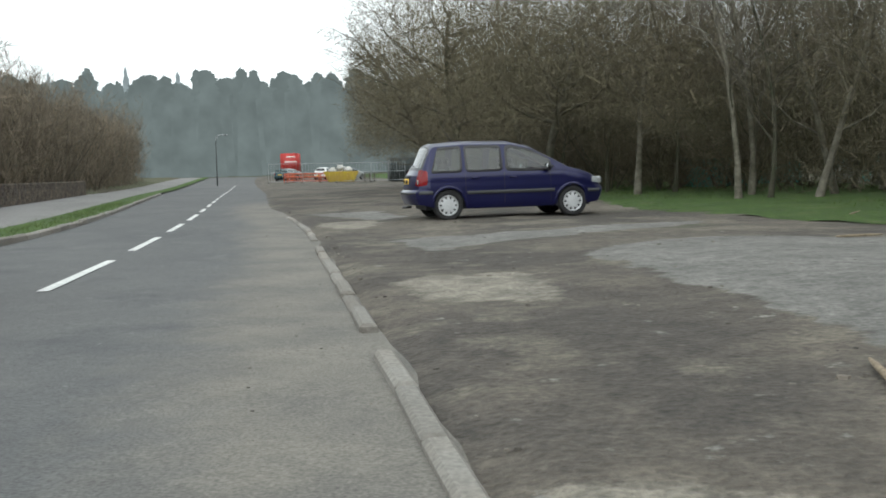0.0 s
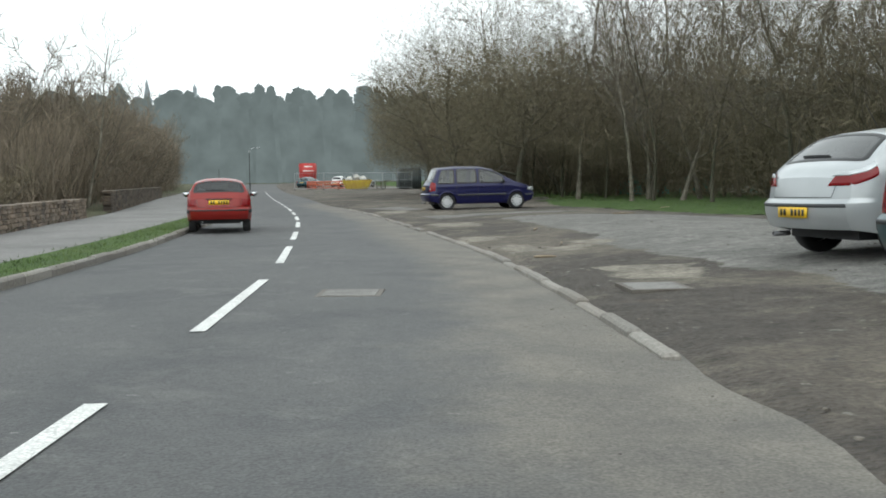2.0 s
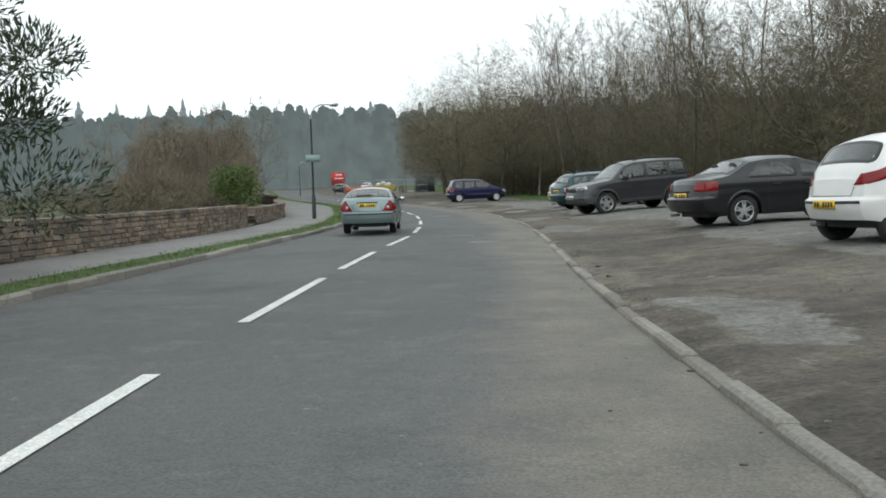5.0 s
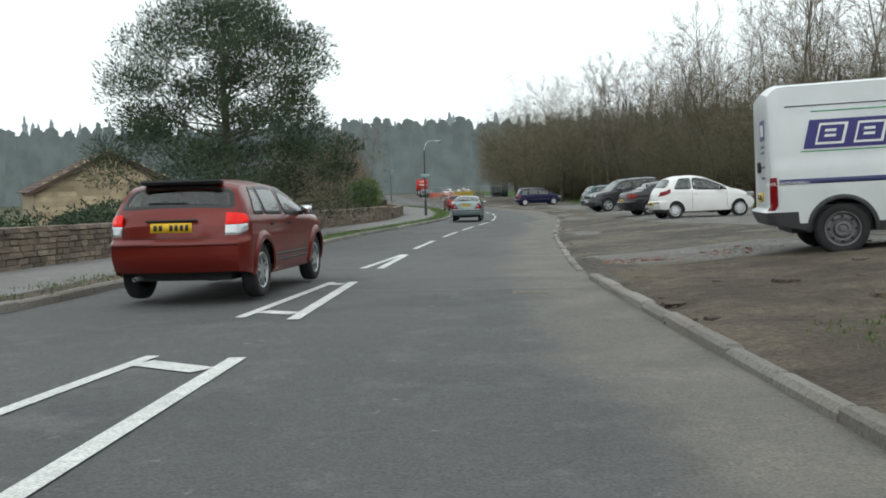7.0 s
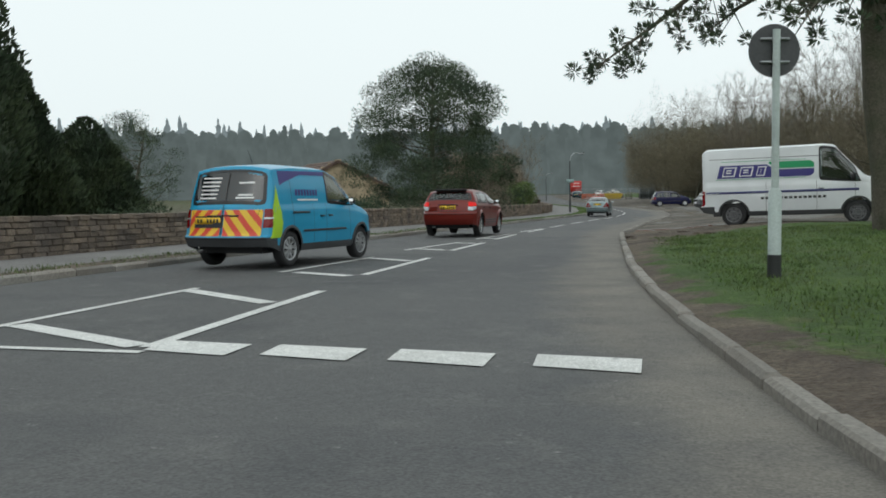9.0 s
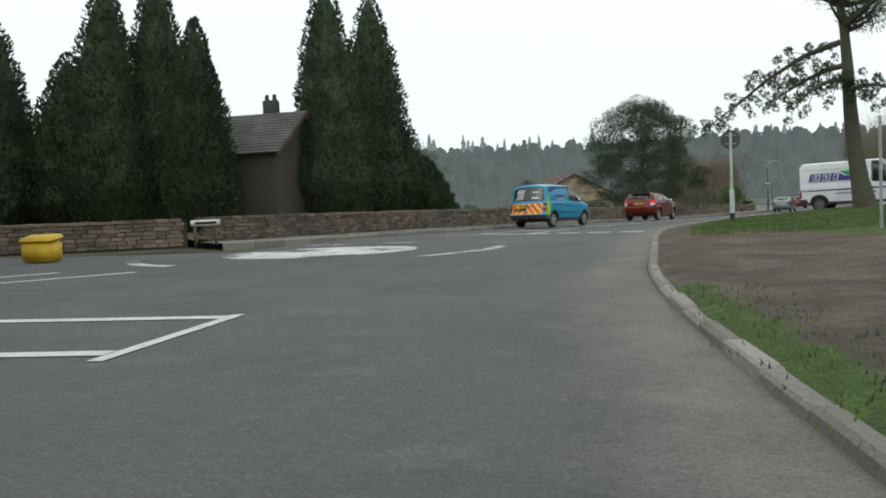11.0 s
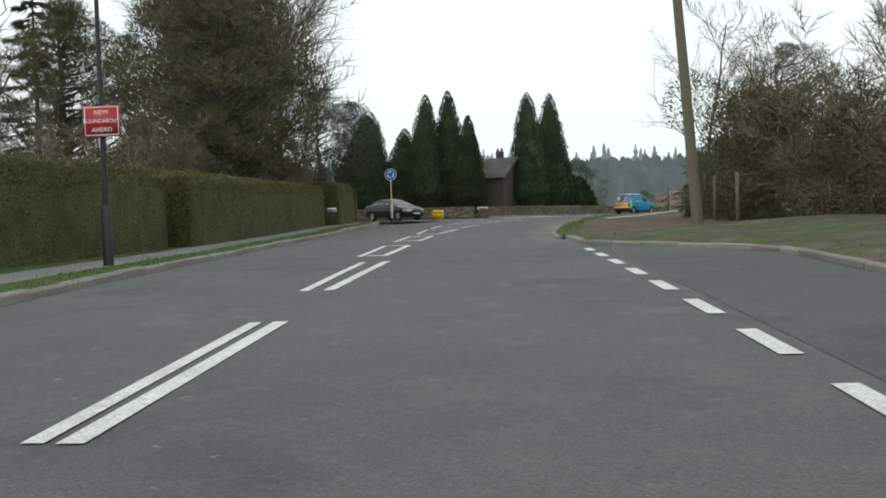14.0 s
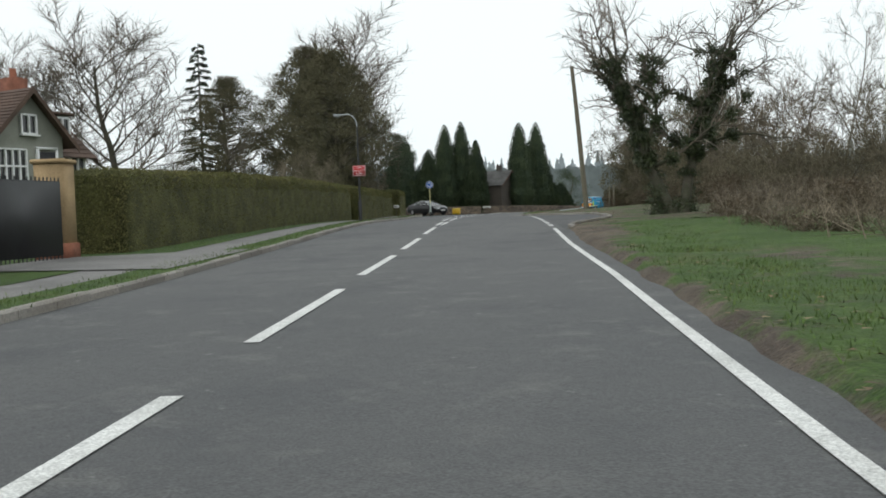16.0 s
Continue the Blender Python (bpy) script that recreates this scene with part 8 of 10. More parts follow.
# ---- far wooded ridges, a glowing backdrop with haze put into its colour ----
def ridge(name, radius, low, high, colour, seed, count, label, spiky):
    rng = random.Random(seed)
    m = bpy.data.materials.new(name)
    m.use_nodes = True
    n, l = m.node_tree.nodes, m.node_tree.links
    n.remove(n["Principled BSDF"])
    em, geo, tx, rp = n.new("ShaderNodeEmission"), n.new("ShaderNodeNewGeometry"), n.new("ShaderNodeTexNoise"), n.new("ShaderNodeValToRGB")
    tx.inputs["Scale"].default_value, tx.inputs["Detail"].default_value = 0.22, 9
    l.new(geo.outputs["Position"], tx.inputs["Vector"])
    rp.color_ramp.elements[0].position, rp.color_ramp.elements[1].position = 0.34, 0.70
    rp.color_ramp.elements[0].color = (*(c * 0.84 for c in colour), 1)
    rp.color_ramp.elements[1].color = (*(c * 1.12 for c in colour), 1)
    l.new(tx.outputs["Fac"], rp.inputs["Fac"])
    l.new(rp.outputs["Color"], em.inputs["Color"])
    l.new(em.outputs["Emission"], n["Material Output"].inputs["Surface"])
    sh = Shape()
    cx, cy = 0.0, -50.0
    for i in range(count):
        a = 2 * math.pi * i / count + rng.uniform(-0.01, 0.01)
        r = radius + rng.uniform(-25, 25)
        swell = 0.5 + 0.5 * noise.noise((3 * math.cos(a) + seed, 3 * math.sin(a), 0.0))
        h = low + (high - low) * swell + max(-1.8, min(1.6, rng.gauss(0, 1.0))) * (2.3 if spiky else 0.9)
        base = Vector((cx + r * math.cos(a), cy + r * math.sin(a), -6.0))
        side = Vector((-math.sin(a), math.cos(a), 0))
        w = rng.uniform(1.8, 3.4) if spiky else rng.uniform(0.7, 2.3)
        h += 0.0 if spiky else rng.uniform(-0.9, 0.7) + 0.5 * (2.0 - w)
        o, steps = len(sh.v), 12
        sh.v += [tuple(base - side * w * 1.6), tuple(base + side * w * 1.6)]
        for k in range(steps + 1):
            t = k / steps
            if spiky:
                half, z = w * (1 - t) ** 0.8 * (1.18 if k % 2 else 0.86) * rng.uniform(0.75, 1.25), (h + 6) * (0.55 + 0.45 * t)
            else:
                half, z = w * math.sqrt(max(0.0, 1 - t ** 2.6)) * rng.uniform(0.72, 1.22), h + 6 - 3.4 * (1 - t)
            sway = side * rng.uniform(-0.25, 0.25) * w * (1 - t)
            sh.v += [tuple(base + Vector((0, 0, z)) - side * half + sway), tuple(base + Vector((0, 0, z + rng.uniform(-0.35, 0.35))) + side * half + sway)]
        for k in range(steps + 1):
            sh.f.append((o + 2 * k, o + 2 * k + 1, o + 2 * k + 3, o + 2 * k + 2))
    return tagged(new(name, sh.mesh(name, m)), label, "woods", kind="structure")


# the farther ridge emits a paler tone, as mist would give it
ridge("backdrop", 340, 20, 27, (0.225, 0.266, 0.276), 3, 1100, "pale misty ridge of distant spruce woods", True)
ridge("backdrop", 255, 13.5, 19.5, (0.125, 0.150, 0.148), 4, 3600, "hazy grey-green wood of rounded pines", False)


# ---- grass blades, leaves and litter ----
def blades(name, label, line, off, count, mat, seed, tall=(0.025, 0.06), wide=0.007, lift=0.10, clump=0.75, lay=0.5):
    """Blades of grass, or fallen leaves, over a belt beside a plan line, in drifts."""
    r = random.Random(seed)
    sh = Shape()
    line = resample(line, 0.4)
    nrm = normals(line)
    for _ in range(count):
        i = r.randrange(len(line))
        x, y = line[i] + nrm[i] * r.uniform(*off) + np.array((r.uniform(-0.3, 0.3), r.uniform(-0.3, 0.3)))
        if noise.noise((x * 0.9, y * 0.9, seed)) + 0.5 * noise.noise((x * 3.1, y * 3.1, seed)) < r.uniform(-1, 1) * clump:
            continue
        at = Vector((x, y, land_near(x, y) + lift))
        v = (Vector((0, 0, 1)) + rnd_dir(r) * lay).normalized() * r.uniform(*tall)
        if "litter" in name:
            v.z *= 0.2
        side = v.cross(Vector((0, 0, 1)) if "litter" in name else rnd_dir(r)).normalized() * wide * r.uniform(0.7, 1.4)
        o = len(sh.v)
        sh.v += [tuple(at - side), tuple(at + side), tuple(at + v)]
        sh.f.append((o, o + 1, o + 2))
    return tagged(new(name, sh.mesh(name, mat)), label, "grass" if "grass" in name else "litter", kind="stuff")


LEAF_LITTER = material("fallen_leaves", (0.16, 0.105, 0.055), 0.9, scale=1.0, vary=0.3, fine=6, bump=0.0, second=(0.20, 0.15, 0.085), island=0.45)
blades("grass_blades", "short green grass of the roadside verge", cut(rk1, -86, -60), (0.9, 6.0), 70000, BLADE, 71, lift=0.09)
blades("grass_blades", "grass tufts at the kerb and round the mud", cut(rk1, -117, -94), (0.2, 0.7), 4500, BLADE, 72, lift=0.10)
blades("grass_blades", "green verge grass below the bramble bank", _sv, (1.2, 7.5), 80000, BLADE, 73, (0.03, 0.08), lift=0.14)
blades("grass_blades", "green grass up to the crumbling road edge", _sv[20:], (0.35, 1.6), 22000, BLADE, 79, (0.03, 0.08), lift=0.12)
blades("grass_blades", "rough grass along the wall-side kerb", cut(lk1, -80, 40), (-1.0, -0.2), 26000, BLADE, 74, lift=0.10)
blades("grass_blades", "mown grass strip beside the hedge", lk2, (-0.85, -0.2), 20000, BLADE, 75, lift=0.10)
blades("grass_blades", "grass under the bare trees", offset(EDGE, 0.5), (-1.5, 6.0), 40000, BLADE, 76, (0.05, 0.13), 0.014, lift=0.06)
blades("leaf_litter", "brown fallen leaves on the bank", _sv, (0.1, 3.5), 6000, LEAF_LITTER, 77, (0.05, 0.10), 0.035, 0.13, 0.9, 2.5)
blades("leaf_litter", "fallen leaves and twigs by the lay-by", lay, (0.2, 5.0), 5000, LEAF_LITTER, 78, (0.05, 0.10), 0.035, 0.14, 0.9, 2.5)


# ---- gate in the wall, posts, lamps, signs ----
PIER = material("weathered_stone_pier", (0.15, 0.125, 0.10), 0.95, scale=0.5, vary=0.3, fine=25, bump=0.6)
GALV = material("galvanised_steel", (0.36, 0.38, 0.39), 0.5, metal=0.6, scale=0.5, vary=0.15, fine=40)
GREY_PAINT = material("grey_green_painted_steel", (0.40, 0.46, 0.44), 0.55, scale=0.4, vary=0.12, fine=40)
BLACK_POST = material("black_painted_steel", (0.018, 0.019, 0.02), 0.5, scale=0.4, vary=0.2, fine=40)
OLD_WOOD = material("weathered_timber", (0.17, 0.145, 0.105), 0.9, scale=0.5, vary=0.3, fine=30, bump=0.5, second=(0.13, 0.125, 0.09))
GREEN_PAINT = material("dark_green_gate_paint", (0.03, 0.055, 0.035), 0.6, scale=0.4, vary=0.2, fine=40)
pier(-5.75, -61.25, 0.42, 1.25, PIER, "square stone gate pier in the wall")
pier(-5.9, -58.55, 0.42, 1.25, PIER, "square stone gate pier in the wall")
gate = thing("garden_gate", pose(-5.85, -59.9, land(-5.85, -59.9) + 0.1, 0, 0, 93), "dark green boarded garden gate between stone piers", "gate")
for k in range(14):
    add_box("board", (0.145, 0.03, 1.0), (-1.0 + 0.155 * k, 0, 0.52), GREEN_PAINT, gate, 0.006)
for z in (0.25, 0.85):
    add_box("rail", (2.15, 0.05, 0.09), (0, 0.035, z), GREEN_PAINT, gate, 0.01)
w, c = leaf_bush(47, 0.5, 0.9, 700, 0.07, plain("yellow_blossom", (0.62, 0.44, 0.02), 0.7))
first_place(tree_thing("flowering_bush", Matrix.Identity(4), "small yellow flowering bush by the gate", "shrub", w, c, BARK, plain("yellow_blossom_heads", (0.62, 0.44, 0.02), 0.7), crown_name="blossom"), -6.6, -60.4)


def rod(name, points, radii, mat, parent, sides=10, label=""):
    sh = Shape()
    sh.tube([Vector(p) for p in points], radii, sides)
    o = new(name, sh.mesh(name, mat, True))
    o.parent = parent
    return tagged(o, label)


def street_lamp(x, y, height, turn, label, sign=False, reach=0.85):
    root = thing("street_lamp", pose(x, y, land(x, y), 0, 0, turn), label, "street lamp")
    rod("base", [(0, 0, -0.1), (0, 0, 1.0), (0, 0, 1.08)], [0.085, 0.085, 0.05], BLACK_POST, root)
    rod("column", [(0, 0, 1.0), (0, 0, height - 0.55)], [0.05, 0.035], BLACK_POST, root)
    arc_pts = [(reach * (1 - math.cos(a)) * 0.62, 0, height - 0.55 + 0.6 * math.sin(a)) for a in np.linspace(0, math.pi / 2, 8)] + [(reach, 0, height + 0.05)]
    rod("bracket", arc_pts, [0.03] * 9, GALV, root, 8)
    lamp = add_box("lantern", (0.42, 0.16, 0.11), (reach + 0.2, 0, height + 0.04), GALV, root, 0.04, (0, -6, 0))
    add_box("lens", (0.26, 0.12, 0.05), (0.04, 0, -0.06), CLEAR_LENS, lamp, 0.02)
    return root


lampA = street_lamp(-5.96, -7.6, 4.82, 30, "tall black street lamp with a curved arm and road sign")
sg = add_box("sign_plate", (0.62, 0.02, 0.30), (0, -0.08, 2.62), material("green_sign_face", (0.20, 0.28, 0.27), 0.5, scale=0.3, vary=0.1, fine=30), lampA, 0.01, (0, 0, -25), "back of a pale green direction sign")
street_lamp(-28.5, 97.0, 5.2, 20, "distant black street lamp by the bend")
lampB = street_lamp(25.5, -129.5, 5.1, 200, "black street lamp with a red temporary sign")
RED_SIGN = plain("red_sign_face", (0.42, 0.02, 0.025), 0.45)
plate = add_box("sign_plate", (0.62, 0.02, 0.50), (-0.058, 0.069, 2.45), RED_SIGN, lampB, 0.012, (0, 0, -163), "red temporary road sign")


def lettering(text, size, mat, parent, m, name="lettering"):
    cu = bpy.data.curves.new(name, "FONT")
    cu.body, cu.size, cu.align_x, cu.align_y, cu.extrude = text, size, "CENTER", "CENTER", 0.0015
    tmp = new(name, cu)
    deps = bpy.context.evaluated_depsgraph_get()
    me = bpy.data.meshes.new_from_object(tmp.evaluated_get(deps))
    bpy.data.objects.remove(tmp)
    me.materials.clear()
    me.materials.append(mat)
    o = new(name, me)
    o.parent = parent
    o.matrix_basis = m
    return o


for k, word in enumerate(("NEW", "ROUNDABOUT", "AHEAD")):
    lettering(word, 0.105 if k != 1 else 0.088, WHITE_INK, plate, pose(0, -0.0125, 0.14 - 0.14 * k, 90, 0, 0))
for size, at in (((0.56, 0.004, 0.015), (0, -0.012, 0.225)), ((0.56, 0.004, 0.015), (0, -0.012, -0.225)), ((0.015, 0.004, 0.45), (0.28, -0.012, 0)), ((0.015, 0.004, 0.45), (-0.28, -0.012, 0))):
    add_box("border", size, at, WHITE_INK, plate, 0.001)


def disc(name, r, thick, mat, parent, m, n=36):
    v, f = lathe([(-thick / 2, 0.0), (-thick / 2, r), (thick / 2, r), (thick / 2, 0.0)], n)
    o = obj(name, v, f, mat, False, parent)
    o.matrix_basis = m
    return o


# round sign beside the car park, seen from behind
post = thing("road_sign", pose(7.62, -73.2, land(7.62, -73.2) + 0.1, 0, 0, 22), "round road sign from behind on a grey pole", "road sign")
rod("lower_pole", [(0, 0, -0.2), (0, 0, 0.95), (0, 0, 1.0)], [0.075, 0.075, 0.045], GREY_PAINT, post, 14)
rod("foot", [(0, 0, -0.15), (0, 0, 0.24)], [0.079, 0.079], BLACK_POST, post, 14)
rod("upper_pole", [(0, 0, 1.0), (0, 0, 2.78)], [0.042, 0.042], GREY_PAINT, post, 12)
disc("plate", 0.30, 0.012, material("dull_grey_sign_back", (0.055, 0.058, 0.06), 0.6, scale=0.3, vary=0.15, fine=30), post, pose(0, 0.06, 2.55))
for z in (2.42, 2.68):
    add_box("bracket", (0.34, 0.03, 0.03), (0, 0.035, z), GALV, post, 0.006)
# blue mini roundabout sign
BLUE_SIGN = plain("blue_sign_face", (0.012, 0.10, 0.42), 0.4)
bs = thing("road_sign", pose(4.35, -102.0, land(4.35, -102.0) + 0.1, 0, 0, 42), "blue round mini roundabout sign on a grey pole", "road sign")
rod("lower_pole", [(0, 0, -0.2), (0, 0, 0.9), (0, 0, 0.95)], [0.07, 0.07, 0.04], GREY_PAINT, bs, 14)
rod("foot", [(0, 0, -0.15), (0, 0, 0.2)], [0.074, 0.074], BLACK_POST, bs, 14)
rod("upper_pole", [(0, 0, 0.95), (0, 0, 2.62)], [0.038, 0.038], material("pale_yellow_pole", (0.50, 0.46, 0.22), 0.55, scale=0.4, vary=0.12, fine=40), bs, 12)
disc("rim", 0.31, 0.010, WHITE_INK, bs, pose(0, -0.05, 2.5))
face = disc("face", 0.285, 0.016, BLUE_SIGN, bs, pose(0, -0.052, 2.5))
for k in range(3):
    a0 = 90 + 120 * k
    pts = arc((0, 0), 0.135, 0.185, a0, a0 + 68, 9)
    obj("arrow", [(x, -0.0095, y) for x, y in pts], [tuple(range(len(pts)))], WHITE_INK, False, face)
    tri_ = [((r_) * math.cos(radians(a)), -0.0095, r_ * math.sin(radians(a))) for r_, a in ((0.10, a0 + 2), (0.225, a0 + 2), (0.165, a0 - 34))]
    obj("arrow_head", tri_, [(0, 1, 2)], WHITE_INK, False, face)


# timber pole by the lay-by
tp = thing("timber_pole", pose(28.55, -114.9, land(28.55, -114.9)), "leaning weathered timber telegraph pole", "pole")
rod("shaft", [(0, 0, -0.3), (-0.25, -0.18, 4.2), (-0.5, -0.36, 8.3)], [0.15, 0.13, 0.10], OLD_WOOD, tp, 14)
add_box("steps", (0.02, 0.3, 0.02), (-0.3, -0.2, 5.6), GALV, tp, 0.004)
fp = thing("fallen_pole", pose(19.2, -101.9, land(19.2, -101.9) + 0.12, 0, 0, 0), "grey steel pole lying aslant over a bin", "pole")
rod("shaft", [(-1.7, -0.05, -0.02), (0.2, -0.4, 0.08), (2.2, -0.9, 0.26)], [0.032, 0.035, 0.035], GREY_PAINT, fp, 10)
# grit bin, street name plate, plastic bin
yb = thing("grit_bin", pose(-3.2, -90.2, land(-3.2, -90.2) + 0.02, 0, 0, 25), "yellow plastic grit bin by the wall", "bin")
YELLOW = material("yellow_plastic", (0.62, 0.40, 0.02), 0.5, scale=0.4, vary=0.15, fine=50)
add_box("body", (0.72, 0.55, 0.46), (0, 0, 0.24), YELLOW, yb, 0.05)
add_box("lid", (0.80, 0.62, 0.12), (0, 0, 0.52), YELLOW, yb, 0.05, (8, 0, 0))
npl = thing("street_name_plate", pose(-4.45, -84.0, land(-4.45, -84.0) + 0.08, 0, 0, 62), "white street name plate on two short posts", "sign")
add_box("plate", (0.85, 0.03, 0.17), (0, -0.05, 0.62), WHITE_PLATE, npl, 0.008)
add_box("lettering_bar", (0.62, 0.004, 0.07), (0, -0.068, 0.62), PLATE_INK, npl, 0.001)
for x in (-0.3, 0.3):
    add_box("post", (0.08, 0.05, 0.72), (x, 0, 0.32), OLD_WOOD, npl, 0.01)
pb = thing("plastic_bin", pose(21.0, -100.6, land(21.0, -100.6) + 0.08, 0, 0, 30), "black plastic bin under a fallen pole", "bin")
add_box("body", (0.75, 0.55, 0.62), (0, 0, 0.31), BLACK_TRIM, pb, 0.05)
add_box("lid", (0.82, 0.62, 0.06), (0, 0, 0.65), BLACK_TRIM, pb, 0.02)
# field gate and posts beyond the verge
fg = thing("field_gate", pose(15.8, -90.3, land(15.8, -90.3) + 0.06, 0, 0, 52), "galvanised tubular field gate ajar by the verge", "gate")
for z in (0.22, 0.45, 0.68, 0.92, 1.16):
    rod("bar", [(-1.5, 0, z), (1.5, 0, z)], [0.022, 0.022], GALV, fg, 8)
for x in (-1.5, 0.0, 1.5):
    rod("upright", [(x, 0, 0.15), (x, 0, 1.2)], [0.024, 0.024], GALV, fg, 8)
for x in (-1.62, 1.62):
    add_box("post", (0.12, 0.12, 1.5), (x, 0, 0.7), OLD_WOOD, fg, 0.02)
wp = thing("marker_post", pose(13.2, -84.0, land(13.2, -84.0)), "slim white steel post on the verge", "post")
rod("shaft", [(0, 0, -0.1), (0, 0, 2.2)], [0.03, 0.03], GALV, wp, 8)
for k, (x, y) in enumerate(((23.0, -103.8), (25.2, -107.2), (27.5, -110.4))):
    f = thing("fence_post", pose(x, y, land(x, y), 0, 0, 30), "square timber fence post in dead bracken", "post", "fence posts")
    add_box("shaft", (0.11, 0.11, 1.7), (0, 0, 0.8), OLD_WOOD, f, 0.015)
# plate on the hedge
hp = thing("house_sign", pose(5.55, -107.2, land(5.55, -107.2) + 0.1, 0, 0, 48), "small white sign board in front of the hedge", "sign")
add_box("plate", (0.42, 0.02, 0.20), (0, 0, 0.75), WHITE_PLATE, hp, 0.005)
add_box("lettering_bar", (0.30, 0.004, 0.05), (0, -0.012, 0.75), PLATE_INK, hp, 0.001)
add_box("post", (0.05, 0.05, 0.7), (0, 0.03, 0.34), OLD_WOOD, hp, 0.008)

# ---- driveway entrance at the end of the hedge ----
BRICK = material("red_brick", (0.22, 0.085, 0.052), 0.9, scale=0.4, vary=0.3, fine=30, per_object=0.25, bump=0.4)
BUFF = material("buff_render", (0.34, 0.24, 0.13), 0.9, scale=0.5, vary=0.2, fine=35, bump=0.3)
for gx, gy in ((38.85, -150.7), (41.4, -153.6)):
    gp = thing("gate_pillar", pose(gx, gy, land(gx, gy) + 0.05, 0, 0, 40), "square buff rendered gate pillar on a brick foot", "pillar")
    add_box("shaft", (0.62, 0.62, 1.75), (0, 0, 1.22), BUFF, gp, 0.02)
    add_box("cap", (0.72, 0.72, 0.10), (0, 0, 2.13), BUFF, gp, 0.02)
    add_box("foot", (0.70, 0.70, 0.40), (0, 0, 0.18), BRICK, gp, 0.015)
dg = thing("driveway_gate", pose(40.2, -152.1, land(40.2, -152.1) + 0.1, 0, 0, -57), "closed tall black iron driveway gate", "gate")
for k in range(22):
    rod("bar", [(-1.45 + 0.138 * k, 0, 0.05), (-1.45 + 0.138 * k, 0, 1.75)], [0.016, 0.016], BLACK_POST, dg, 6)
for z in (0.15, 0.95, 1.65):
    add_box("rail", (2.95, 0.03, 0.05), (0, 0, z), BLACK_POST, dg, 0.006)
add_box("sheet", (2.9, 0.012, 1.5), (0, 0.03, 0.9), BLACK_POST, dg, 0.003)
strip("driveway", between([(41.2, -147.4), (44.6, -151.6)], [(38.9, -150.9), (41.0, -153.6)], 8)[0], between([(41.2, -147.4), (44.6, -151.6)], [(38.9, -150.9), (41.0, -153.6)], 8)[1], (0.112, 0.125), PAVE, 3, label="pale grey drive crossing to the gate")


# ---- houses ----
ROOF = material("brown_roof_tiles", (0.085, 0.055, 0.042), 0.9, scale=0.8, vary=0.3, fine=20, bump=0.5)
SLATE = material("grey_stone_slates", (0.10, 0.098, 0.095), 0.9, scale=0.8, vary=0.3, fine=18, bump=0.5)
RENDER = material("grey_green_render", (0.24, 0.245, 0.21), 0.9, scale=1.0, vary=0.15, fine=30, bump=0.2)
PALE_STONE = material("pale_coursed_stone", (0.36, 0.29, 0.195), 0.92, scale=0.7, vary=0.2, fine=22, bump=0.4, per_object=0.22)
WHITE_FRAME = plain("white_window_frame", (0.70, 0.71, 0.70), 0.5)
PANE = glass_material("window_pane", (0.10, 0.11, 0.12))


def tiled_slope(a, b, c, d, mat, parent, rows, name="roof"):
    """A roof slope between eave a-b and ridge d-c, in overlapping courses with a real step each."""
    a, b, c, d = (Vector(q) for q in (a, b, c, d))
    n = (b - a).cross(d - a).normalized()
    v = [tuple(a - n * 0.015), tuple(b - n * 0.015)]
    for k in range(rows):
        for t, lift in ((k / rows, 0.035), ((k + 1) / rows, 0.005)):
            v += [tuple(a.lerp(d, t) + n * lift), tuple(b.lerp(c, t) + n * lift)]
    f = [(2 * j, 2 * j + 1, 2 * j + 3, 2 * j + 2) for j in range(2 * rows)]
    o = len(v)
    v += [tuple(c - n * 0.06), tuple(d - n * 0.06)]
    f += [(o + 1, o, 1, 0), (o - 2, o - 1, o, o + 1)]
    return obj(name, v, f, mat, False, parent)


def window(parent, at, w, h, cols, rows, turn=0, name="window"):
    root = new(name)
    root.parent = parent
    root.matrix_basis = pose(*at, 0, 0, turn)
    pane = mesh_data("pane", [(-w / 2, 0.02, 0), (w / 2, 0.02, 0), (w / 2, 0.02, h), (-w / 2, 0.02, h)], [(0, 1, 2, 3)], PANE)
    p = new("pane", pane)
    p.parent = root
    v, f = boxes_mesh([((x, -0.02, h / 2), (0.06, 0.09, h), 0) for x in np.linspace(-w / 2, w / 2, cols + 1)] + [((0, -0.02, z), (w, 0.09, 0.06), 0) for z in np.linspace(0, h, rows + 1)])
    o = obj("frame", v, f, WHITE_FRAME, False, root)
    s = boxes_mesh([((0, -0.07, -0.05), (w + 0.14, 0.16, 0.06), 0)])
    obj("sill", s[0], s[1], WHITE_FRAME, False, root)
    return root


